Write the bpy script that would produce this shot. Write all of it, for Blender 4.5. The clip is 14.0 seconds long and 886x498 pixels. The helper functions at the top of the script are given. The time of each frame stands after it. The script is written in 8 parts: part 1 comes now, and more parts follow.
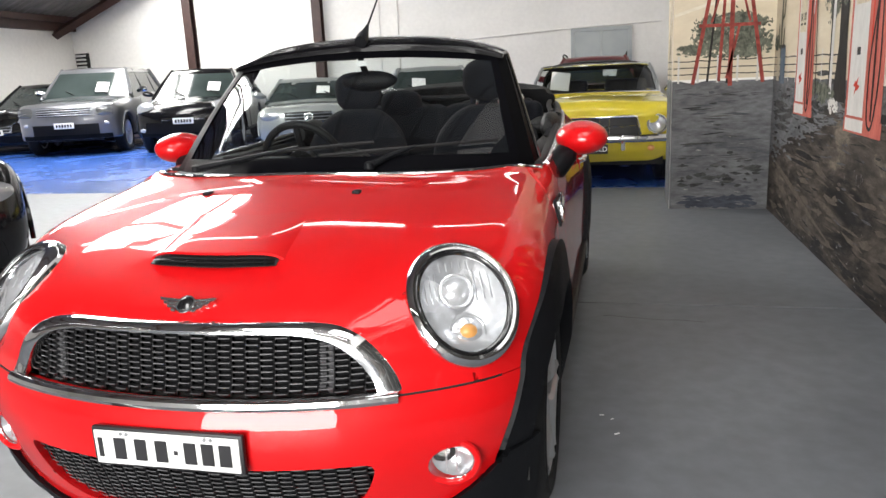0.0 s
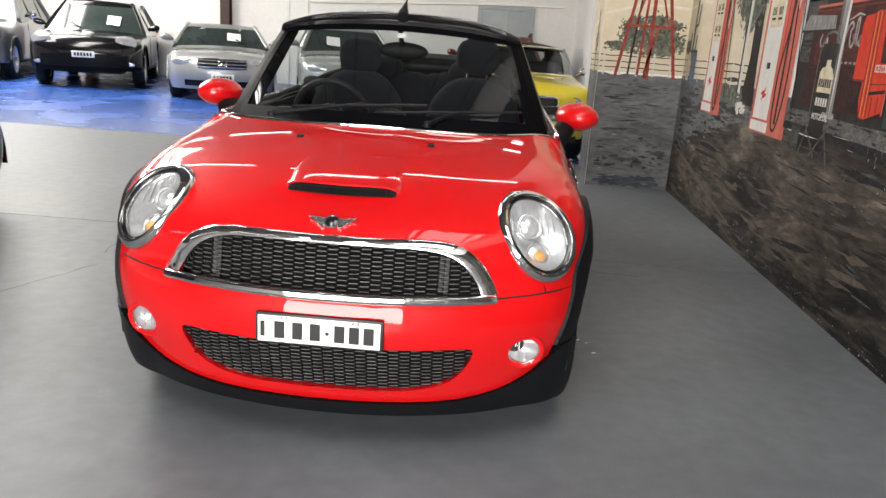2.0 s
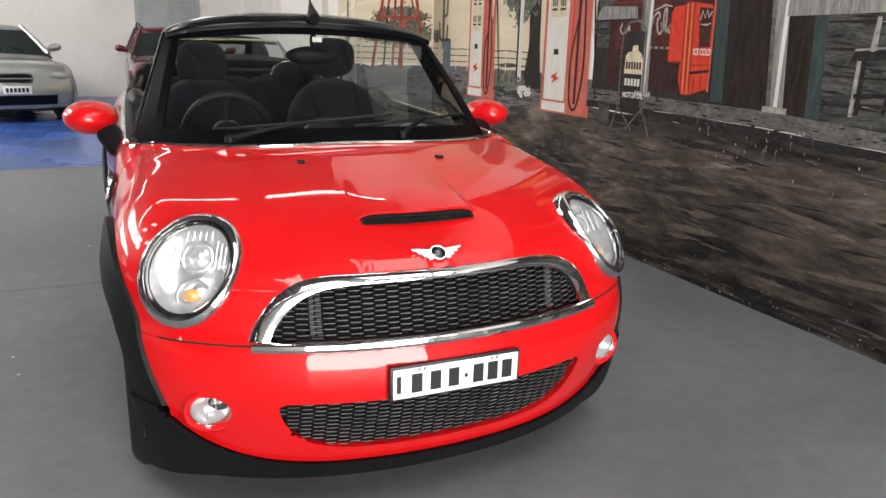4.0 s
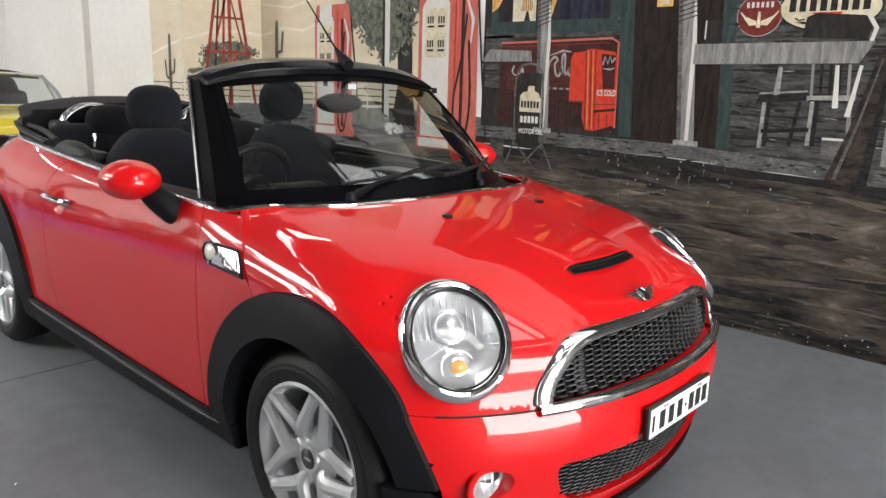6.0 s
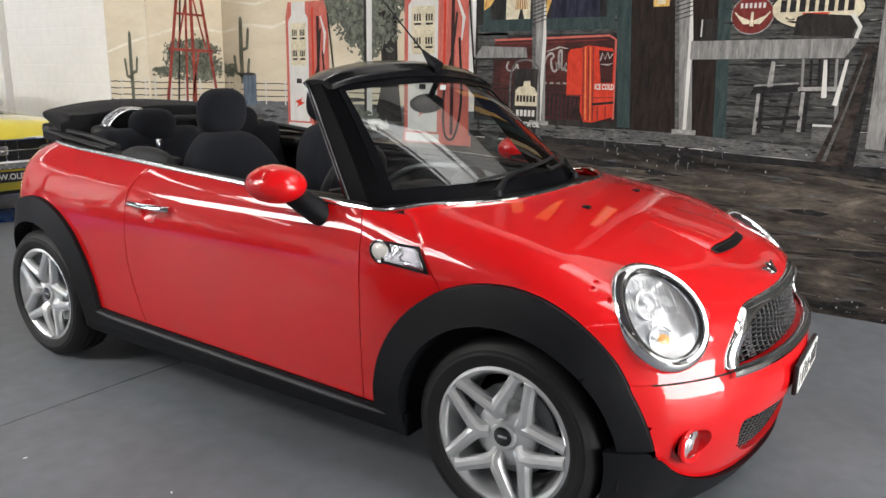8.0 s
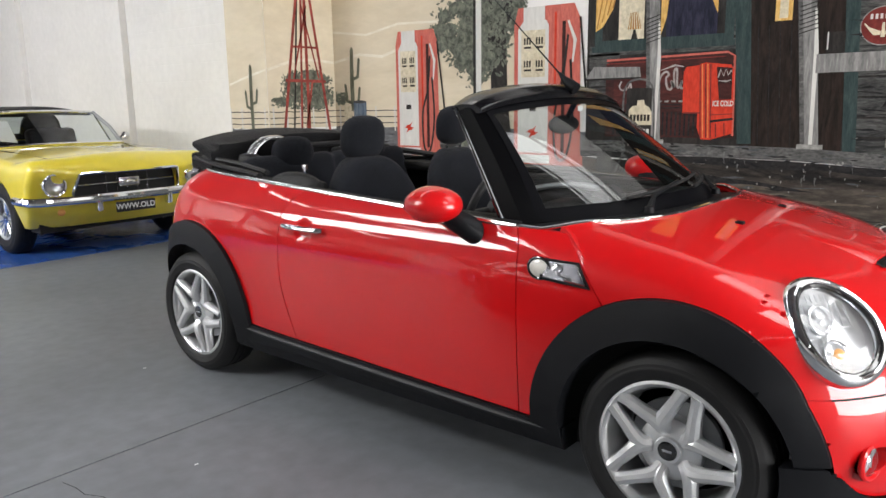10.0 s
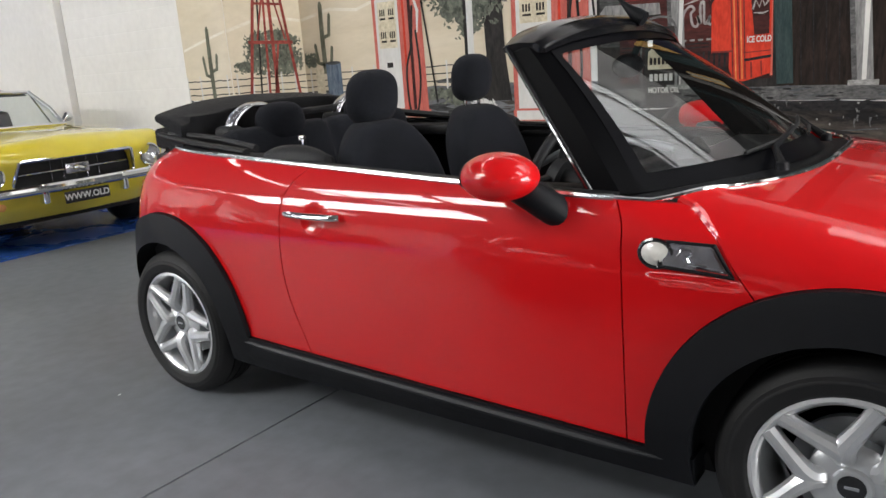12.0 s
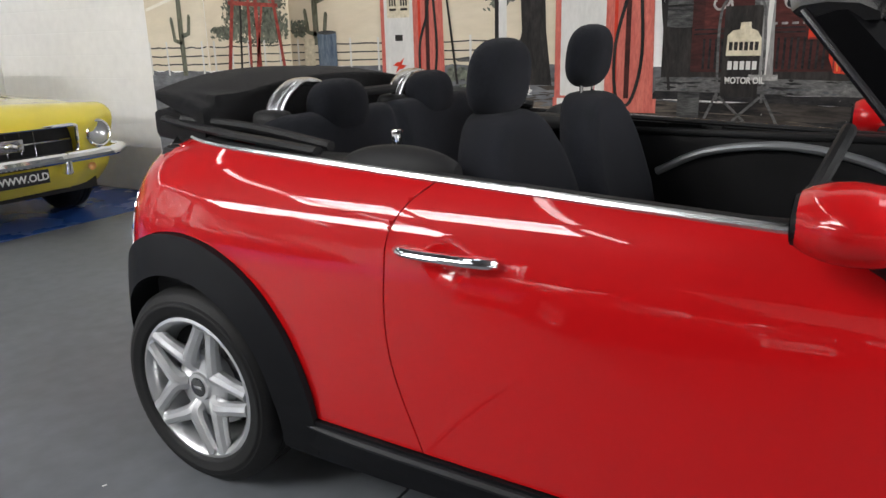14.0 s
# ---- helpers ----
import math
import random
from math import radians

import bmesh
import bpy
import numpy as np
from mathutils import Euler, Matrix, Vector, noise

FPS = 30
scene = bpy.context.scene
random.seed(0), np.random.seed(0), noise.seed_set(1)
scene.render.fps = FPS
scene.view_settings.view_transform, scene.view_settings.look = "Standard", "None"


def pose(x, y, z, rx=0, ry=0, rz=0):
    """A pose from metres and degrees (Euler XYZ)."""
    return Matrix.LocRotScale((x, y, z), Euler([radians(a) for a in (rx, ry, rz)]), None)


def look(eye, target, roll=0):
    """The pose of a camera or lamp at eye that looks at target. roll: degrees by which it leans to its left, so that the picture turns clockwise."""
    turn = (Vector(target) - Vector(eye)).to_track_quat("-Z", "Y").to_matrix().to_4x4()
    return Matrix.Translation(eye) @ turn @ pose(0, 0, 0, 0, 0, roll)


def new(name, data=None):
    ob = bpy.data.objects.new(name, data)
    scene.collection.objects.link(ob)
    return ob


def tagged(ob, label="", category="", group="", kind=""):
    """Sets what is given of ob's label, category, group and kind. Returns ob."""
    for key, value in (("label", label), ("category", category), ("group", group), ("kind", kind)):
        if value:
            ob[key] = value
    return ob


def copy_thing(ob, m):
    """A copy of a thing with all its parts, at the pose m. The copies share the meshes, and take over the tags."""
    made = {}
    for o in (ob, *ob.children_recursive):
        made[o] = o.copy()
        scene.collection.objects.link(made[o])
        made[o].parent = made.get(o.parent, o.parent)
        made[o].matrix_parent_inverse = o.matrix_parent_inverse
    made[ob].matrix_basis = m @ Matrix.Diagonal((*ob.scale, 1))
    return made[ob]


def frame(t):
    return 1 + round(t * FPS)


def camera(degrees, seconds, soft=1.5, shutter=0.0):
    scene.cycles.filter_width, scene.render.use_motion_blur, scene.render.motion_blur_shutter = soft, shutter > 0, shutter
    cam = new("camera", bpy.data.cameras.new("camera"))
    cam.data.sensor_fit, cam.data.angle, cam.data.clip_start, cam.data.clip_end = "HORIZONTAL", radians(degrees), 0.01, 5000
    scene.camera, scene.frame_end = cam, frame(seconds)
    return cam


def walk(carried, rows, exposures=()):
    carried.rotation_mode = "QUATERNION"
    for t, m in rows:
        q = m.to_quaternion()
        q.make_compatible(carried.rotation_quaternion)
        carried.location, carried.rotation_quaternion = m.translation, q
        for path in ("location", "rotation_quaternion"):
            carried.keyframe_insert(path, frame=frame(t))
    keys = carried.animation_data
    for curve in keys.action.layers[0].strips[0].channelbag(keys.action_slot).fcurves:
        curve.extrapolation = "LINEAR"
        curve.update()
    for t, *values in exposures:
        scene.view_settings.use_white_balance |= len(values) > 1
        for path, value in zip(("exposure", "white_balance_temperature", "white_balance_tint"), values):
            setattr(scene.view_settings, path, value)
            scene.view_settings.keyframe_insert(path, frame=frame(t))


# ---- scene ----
cam = camera(61.6, 14.0)
PATH = [
    (0, (0.978, -3.257, 1.24), (0.522, -1.364, 0.783), -2.7),
    (0.5, (0.939, -3.529, 1.246), (0.541, -1.632, 0.752), -2.6),
    (1, (0.844, -3.735, 1.276), (0.602, -1.841, 0.679), 1.7),
    (1.5, (0.65, -3.881, 1.3), (0.494, -1.929, 0.852), 1.5),
    (2, (0.451, -3.917, 1.293), (0.349, -1.995, 0.75), 3.8),
    (2.5, (0.224, -3.798, 1.293), (0.295, -1.855, 0.827), 2.7),
    (3, (-0.097, -3.693, 1.29), (0.2, -1.768, 0.834), 3.9),
    (3.2, (-0.243, -3.67, 1.292), (0.164, -1.782, 0.774), 3.5),
    (5.5, (-1.652, -3.022, 1.293), (-0.342, -1.574, 0.86), 1.0),
    (6, (-1.908, -2.75, 1.321), (-0.472, -1.428, 0.884), 1.8),
    (6.5, (-2.154, -2.531, 1.33), (-0.61, -1.353, 0.85), 3.7),
    (7, (-2.32, -2.248, 1.319), (-0.729, -1.11, 0.906), 2.4),
    (9.3, (-2.7, -2.154, 1.367), (-1.06, -1.126, 0.863), 0.2),
    (9.5, (-2.704, -2.135, 1.367), (-1.096, -1.059, 0.86), -0.2),
    (10, (-2.77, -2.036, 1.336), (-1.263, -0.781, 0.943), -0.8),
    (10.5, (-2.785, -1.861, 1.333), (-1.31, -0.619, 0.803), 1.8),
    (11, (-2.649, -1.686, 1.347), (-1.23, -0.354, 0.883), -3.4),
    (11.5, (-2.55, -1.554, 1.325), (-1.201, -0.139, 0.9), -4.8),
    (12, (-2.468, -1.408, 1.284), (-0.915, -0.248, 0.795), -3.9),
    (12.5, (-2.416, -1.205, 1.296), (-0.787, -0.133, 0.851), -5.7),
    (13, (-2.318, -0.983, 1.255), (-0.687, 0.041, 0.715), -3.6),
    (13.5, (-2.172, -0.718, 1.255), (-0.561, 0.298, 0.647), -4.0),
    (14, (-2.114, -0.416, 1.275), (-0.464, 0.574, 0.728), -1.4),
]
walk(cam, [(t, look(eye, target, roll)) for t, eye, target, roll in PATH],
     exposures=((0.0, 0.16, 6500, 10), (1.0, 0.07, 6620, 10), (3.0, 0.04, 6780, 10), (5.5, 0.07, 6540, 10), (9.5, 0.13, 6450, 10), (11.0, 0.07, 6350, 10), (14.0, -0.03, 6350, 10)))

# ---- world and light ----
world = bpy.data.worlds.new("world")
scene.world = world
world.use_nodes = True
_sky = world.node_tree.nodes.new("ShaderNodeTexSky")
_sky.sky_type, _sky.sun_disc = "NISHITA", False
_sky.sun_elevation, _sky.sun_rotation = radians(50), radians(120)
world.node_tree.links.new(_sky.outputs[0], world.node_tree.nodes["Background"].inputs[0])
world.node_tree.nodes["Background"].inputs[1].default_value = 0.1

# room: mural wall x = 2.22, left wall x = -12.9, back wall y = 14.2, front wall y = -9
XR, XL, YB, YF = 2.22, -12.9, 14.2, -9.0
EAVE, RIDGE_X, RIDGE_Z = 2.95, -5.3, 6.1


def area_lamp(name, m, sx, sy, power, colour):
    lamp = bpy.data.lights.new(name, "AREA")
    lamp.shape, lamp.size, lamp.size_y, lamp.energy, lamp.color = "RECTANGLE", sx, sy, power, colour
    ob = new(name, lamp)
    ob.matrix_world = m
    return ob


def roof_z(x):
    k = (RIDGE_Z - EAVE) / (RIDGE_X - XL)
    return EAVE + k * (x - XL) if x < RIDGE_X else RIDGE_Z - 0.1 * (x - RIDGE_X)


SLOPE = math.degrees(math.atan((RIDGE_Z - EAVE) / (RIDGE_X - XL)))
SLOPE_R = math.degrees(math.atan(0.1))
# daylight of assumed skylight sheets out of view, placed to balance brightness and reflections
ASSUMED_SKYLIGHTS = ((-9.6, 9.3, 7.0, 860), (-6.3, 5.2, 5.0, 540), (-1.0, -5.6, 4.6, 170), (1.3, -3.0, 3.6, 42))
for sky_x, sky_y, sky_l, power in ASSUMED_SKYLIGHTS:
    area_lamp("assumed_skylight_light", pose(sky_x, sky_y, roof_z(sky_x) - 0.12, 0, -SLOPE if sky_x < RIDGE_X else SLOPE_R, 0), 1.6, sky_l, power, (1.0, 0.98, 0.94))

# daylight of an assumed open roller door, unseen behind the camera, for the car's front
area_lamp("door_light", pose(-0.6, YF + 0.05, 1.7, 90, 0, 0), 5.0, 3.2, 880, (1.0, 0.98, 0.95))


# ---- materials ----
def mat(name, base, rough=0.5, metal=0.0, coat=0.0, vary=0.0, scale=8.0, bump=0.0, bump_scale=60.0, emit=None, strength=0.0, spec=0.5, fine=0.0, sheen=0.0, rvar=0.0):
    """A procedural material: base colour with two scales of variation, roughness variation and fine relief."""
    m = bpy.data.materials.new(name)
    m.use_nodes = True
    nt = m.node_tree
    b = nt.nodes["Principled BSDF"]
    b.inputs["Base Color"].default_value = (*base, 1)
    b.inputs["Roughness"].default_value = rough
    b.inputs["Metallic"].default_value = metal
    b.inputs["Specular IOR Level"].default_value = spec
    b.inputs["Coat Weight"].default_value = coat
    b.inputs["Coat Roughness"].default_value = 0.02
    b.inputs["Sheen Weight"].default_value = sheen
    tc = nt.nodes.new("ShaderNodeTexCoord")
    if vary or fine or rvar:
        n1 = nt.nodes.new("ShaderNodeTexNoise")
        n1.inputs["Scale"].default_value, n1.inputs["Detail"].default_value = scale, 6
        nt.links.new(tc.outputs["Object"], n1.inputs["Vector"])
        n2 = nt.nodes.new("ShaderNodeTexNoise")
        n2.inputs["Scale"].default_value, n2.inputs["Detail"].default_value = scale * 13, 3
        nt.links.new(tc.outputs["Object"], n2.inputs["Vector"])
        r1 = nt.nodes.new("ShaderNodeMapRange")
        r1.inputs[1].default_value, r1.inputs[2].default_value = 0.3, 0.7
        r1.inputs[3].default_value, r1.inputs[4].default_value = 1 - vary, 1 + vary
        nt.links.new(n1.outputs[0], r1.inputs[0])
        r2 = nt.nodes.new("ShaderNodeMapRange")
        r2.inputs[1].default_value, r2.inputs[2].default_value = 0.3, 0.7
        r2.inputs[3].default_value, r2.inputs[4].default_value = 1 - fine, 1 + fine
        nt.links.new(n2.outputs[0], r2.inputs[0])
        mul = nt.nodes.new("ShaderNodeMath")
        mul.operation = "MULTIPLY"
        nt.links.new(r1.outputs[0], mul.inputs[0])
        nt.links.new(r2.outputs[0], mul.inputs[1])
        vm = nt.nodes.new("ShaderNodeVectorMath")
        vm.operation = "SCALE"
        vm.inputs[0].default_value = base
        nt.links.new(mul.outputs[0], vm.inputs["Scale"])
        nt.links.new(vm.outputs[0], b.inputs["Base Color"])
        if rvar:
            r3 = nt.nodes.new("ShaderNodeMapRange")
            r3.inputs[1].default_value, r3.inputs[2].default_value = 0.3, 0.7
            r3.inputs[3].default_value, r3.inputs[4].default_value = rough - rvar, rough + rvar
            nt.links.new(n1.outputs[0], r3.inputs[0])
            nt.links.new(r3.outputs[0], b.inputs["Roughness"])
    if bump:
        nb = nt.nodes.new("ShaderNodeTexNoise")
        nb.inputs["Scale"].default_value, nb.inputs["Detail"].default_value = bump_scale, 4
        nt.links.new(tc.outputs["Object"], nb.inputs["Vector"])
        bp = nt.nodes.new("ShaderNodeBump")
        bp.inputs["Strength"].default_value, bp.inputs["Distance"].default_value = bump, 0.004
        nt.links.new(nb.outputs[0], bp.inputs["Height"])
        nt.links.new(bp.outputs[0], b.inputs["Normal"])
    if emit:
        b.inputs["Emission Color"].default_value = (*emit, 1)
        b.inputs["Emission Strength"].default_value = strength
    return m


def glass_mat(name, tint, rough=0.0, ior=1.5):
    """Thin sheet glass: mostly clear, with a glossy surface (a higher ior stands for both faces of the sheet)."""
    m = bpy.data.materials.new(name)
    m.use_nodes = True
    nt = m.node_tree
    nt.nodes.remove(nt.nodes["Principled BSDF"])
    out = nt.nodes["Material Output"]
    tr = nt.nodes.new("ShaderNodeBsdfTransparent")
    tr.inputs[0].default_value = (*tint, 1)
    gl = nt.nodes.new("ShaderNodeBsdfGlossy")
    gl.inputs["Roughness"].default_value = rough
    fr = nt.nodes.new("ShaderNodeFresnel")
    fr.inputs[0].default_value = ior
    mix = nt.nodes.new("ShaderNodeMixShader")
    nt.links.new(fr.outputs[0], mix.inputs[0])
    nt.links.new(tr.outputs[0], mix.inputs[1])
    nt.links.new(gl.outputs[0], mix.inputs[2])
    nt.links.new(mix.outputs[0], out.inputs[0])
    return m


RED = mat("red_car_paint", (0.56, 0.005, 0.007), 0.4, coat=1.0, vary=0.03, scale=3, spec=0.08)
CHROME = mat("chrome", (0.82, 0.83, 0.84), 0.06, metal=1.0, vary=0.03, scale=20)
SILVER = mat("silver_alloy", (0.66, 0.67, 0.68), 0.34, metal=0.75, coat=0.3, vary=0.05, scale=15)
BLACK_GLOSS = mat("black_gloss_paint", (0.006, 0.006, 0.007), 0.2, coat=1.0, vary=0.1)
BLACK_PLASTIC = mat("grained_black_plastic", (0.0055, 0.006, 0.0075), 0.5, spec=0.16, vary=0.18, scale=5, bump=0.25, bump_scale=500, fine=0.08)
DARK = mat("dark_underside", (0.006, 0.006, 0.006), 0.8, vary=0.2)
RUBBER = mat("tyre_rubber", (0.0075, 0.0075, 0.008), 0.62, spec=0.35, vary=0.25, scale=10, bump=0.15, bump_scale=150)
CLOTH = mat("black_seat_cloth", (0.010, 0.011, 0.015), 0.9, spec=0.2, vary=0.15, scale=9, bump=0.5, bump_scale=700, fine=0.15, sheen=0.03)
CANVAS = mat("black_roof_canvas", (0.0065, 0.0065, 0.0075), 0.85, spec=0.2, vary=0.2, scale=6, bump=0.5, bump_scale=500, fine=0.15, sheen=0.04)
TRIM = mat("black_interior_plastic", (0.012, 0.012, 0.013), 0.5, spec=0.25, vary=0.15, bump=0.3, bump_scale=400)
GREY_TRIM = mat("grey_satin_trim", (0.28, 0.29, 0.30), 0.35, metal=0.4, vary=0.05)
GLASS = glass_mat("clear_glass", (0.74, 0.79, 0.78), ior=1.72)
LENS = glass_mat("lamp_lens", (0.95, 0.96, 0.97))
WHITE_PAPER = mat("white_paper", (0.8, 0.8, 0.8), 0.7, vary=0.04)
PLATE_WHITE = mat("plate_white", (0.75, 0.76, 0.74), 0.4, vary=0.05, scale=30)
INK = mat("black_ink", (0.012, 0.012, 0.014), 0.5, vary=0.1)
AMBER = mat("amber_bulb", (0.80, 0.38, 0.11), 0.25, coat=0.8, vary=0.1)


# ---- mesh tools ----
def add(name, bm, material, parent=None, smooth=True, sharp=35.0):
    me = bpy.data.meshes.new(name)
    bm.to_mesh(me)
    bm.free()
    return link(name, me, material, parent, smooth, sharp)


def link(name, me, material, parent=None, smooth=True, sharp=35.0):
    if material is not None:
        me.materials.append(material)
    if smooth:
        me.shade_smooth()
        me.set_sharp_from_angle(angle=radians(sharp))
    ob = new(name, me)
    if parent is not None:
        ob.parent = parent
    return ob


def part(name, bm, material, parent, label="", smooth=True, sharp=35.0):
    ob = add(name, bm, material, parent, smooth, sharp)
    return tagged(ob, label) if label else ob


def empty(name, label, category, group="", m=None, kind=""):
    ob = new(name)
    if m is not None:
        ob.matrix_world = m
    return tagged(ob, label, category, group, kind)


def box(bm, lo, hi, bevel=0.0, m=None, segments=2):
    """A bevelled block between two corners, added to bm."""
    c = [(a + b) / 2 for a, b in zip(lo, hi)]
    s = [abs(b - a) for a, b in zip(lo, hi)]
    tmp = bmesh.new()
    bmesh.ops.create_cube(tmp, size=1.0, matrix=Matrix.Translation(c) @ Matrix.Diagonal((*s, 1)))
    if bevel:
        bmesh.ops.bevel(tmp, geom=tmp.edges[:], offset=min(bevel, min(s) * 0.45), segments=segments, profile=0.5, affect="EDGES")
    if m is not None:
        tmp.transform(m)
    merge(bm, tmp)
    return bm


def merge(bm, tmp):
    me = bpy.data.meshes.new("tmp")
    tmp.to_mesh(me)
    tmp.free()
    bm.from_mesh(me)
    bpy.data.meshes.remove(me)


def letters(text, height, m):
    """Flat lettering in the built-in font, in the xy plane of m."""
    cu = bpy.data.curves.new("letters", "FONT")
    cu.body, cu.size, cu.align_x, cu.align_y, cu.offset, cu.extrude = text, height * 1.35, "CENTER", "CENTER", 0.0015, 0.001
    tmp = bpy.data.objects.new("letters", cu)
    scene.collection.objects.link(tmp)
    me = bpy.data.meshes.new_from_object(tmp.evaluated_get(bpy.context.evaluated_depsgraph_get()))
    bpy.data.objects.remove(tmp)
    bm = bmesh.new()
    bm.from_mesh(me)
    bm.transform(m)
    bpy.data.meshes.remove(me)
    return bm


def blk(lo, hi, bevel=0.0, m=None, segments=2):
    return box(bmesh.new(), lo, hi, bevel, m, segments)


def lathe(profile, n=48, axis="x", at=(0, 0, 0), closed=False, m=None, cap=True):
    """A turned shape: profile of (along, radius)."""
    bm = bmesh.new()
    rings = []
    for a, r in profile:
        ring = []
        for i in range(n):
            w = 2 * math.pi * i / n
            p = {"x": (a, r * math.cos(w), r * math.sin(w)), "y": (r * math.cos(w), a, r * math.sin(w)), "z": (r * math.cos(w), r * math.sin(w), a)}[axis]
            ring.append(bm.verts.new([p[k] + at[k] for k in range(3)]))
        rings.append(ring)
    pairs = list(zip(rings, rings[1:])) + ([(rings[-1], rings[0])] if closed else [])
    for a, b in pairs:
        for i in range(n):
            bm.faces.new((a[i], a[(i + 1) % n], b[(i + 1) % n], b[i]))
    if not closed and cap:
        for ring in (rings[0], rings[-1]):
            if profile[rings.index(ring)][1] > 1e-4:
                bm.faces.new(ring)
    bmesh.ops.remove_doubles(bm, verts=bm.verts[:], dist=1e-5)
    bmesh.ops.recalc_face_normals(bm, faces=bm.faces[:])
    if m is not None:
        bm.transform(m)
    return bm


def tube(points, r, n=10, closed=False, bm=None, flat=1.0):
    """A round bar along points; r a number or one per point."""
    own = bmesh.new() if bm is None else bm
    pts = [Vector(p) for p in points]
    rs = [r] * len(pts) if not hasattr(r, "__len__") else r
    rings, side = [], None
    for i, p in enumerate(pts):
        a = pts[i - 1] if i or closed else p
        b = pts[(i + 1) % len(pts)] if i < len(pts) - 1 or closed else p
        d = (b - a).normalized()
        if side is None:
            side = d.cross(Vector((0, 0, 1)))
            if side.length < 1e-3:
                side = d.cross(Vector((0, 1, 0)))
        side = (side - d * side.dot(d)).normalized()
        up = d.cross(side)
        rings.append([own.verts.new(p + (side * math.cos(2 * math.pi * k / n) + up * math.sin(2 * math.pi * k / n) * flat) * rs[i]) for k in range(n)])
    for a, b in list(zip(rings, rings[1:])) + ([(rings[-1], rings[0])] if closed else []):
        for k in range(n):
            own.faces.new((a[k], b[k], b[(k + 1) % n], a[(k + 1) % n]))
    if not closed:
        own.faces.new(rings[0])
        own.faces.new(rings[-1][::-1])
    return own


def arc(c, r, a0, a1, n, plane="xz", ry=None):
    out = []
    for i in range(n + 1):
        w = radians(a0 + (a1 - a0) * i / n)
        u, v = r * math.cos(w), (ry or r) * math.sin(w)
        out.append({"xz": (c[0] + u, c[1], c[2] + v), "xy": (c[0] + u, c[1] + v, c[2]), "yz": (c[0], c[1] + u, c[2] + v)}[plane])
    return out


def smooth_path(points, n=6):
    """A rounded line through points (Catmull-Rom)."""
    p = [Vector(q) for q in points]
    p = [p[0] * 2 - p[1]] + p + [p[-1] * 2 - p[-2]]
    out = []
    for i in range(1, len(p) - 2):
        for k in range(n):
            t = k / n
            out.append(0.5 * (2 * p[i] + (p[i + 1] - p[i - 1]) * t + (2 * p[i - 1] - 5 * p[i] + 4 * p[i + 1] - p[i + 2]) * t * t + (3 * p[i] - p[i - 1] - 3 * p[i + 1] + p[i + 2]) * t ** 3))
    return out + [p[-2]]


# ---- solid shapes from distance-like functions ----
def grad(g, p, h=0.002):
    x, y, z = p
    return np.stack(((g(x + h, y, z) - g(x - h, y, z)), (g(x, y + h, z) - g(x, y - h, z)), (g(x, y, z + h) - g(x, y, z - h)))) / (2 * h)


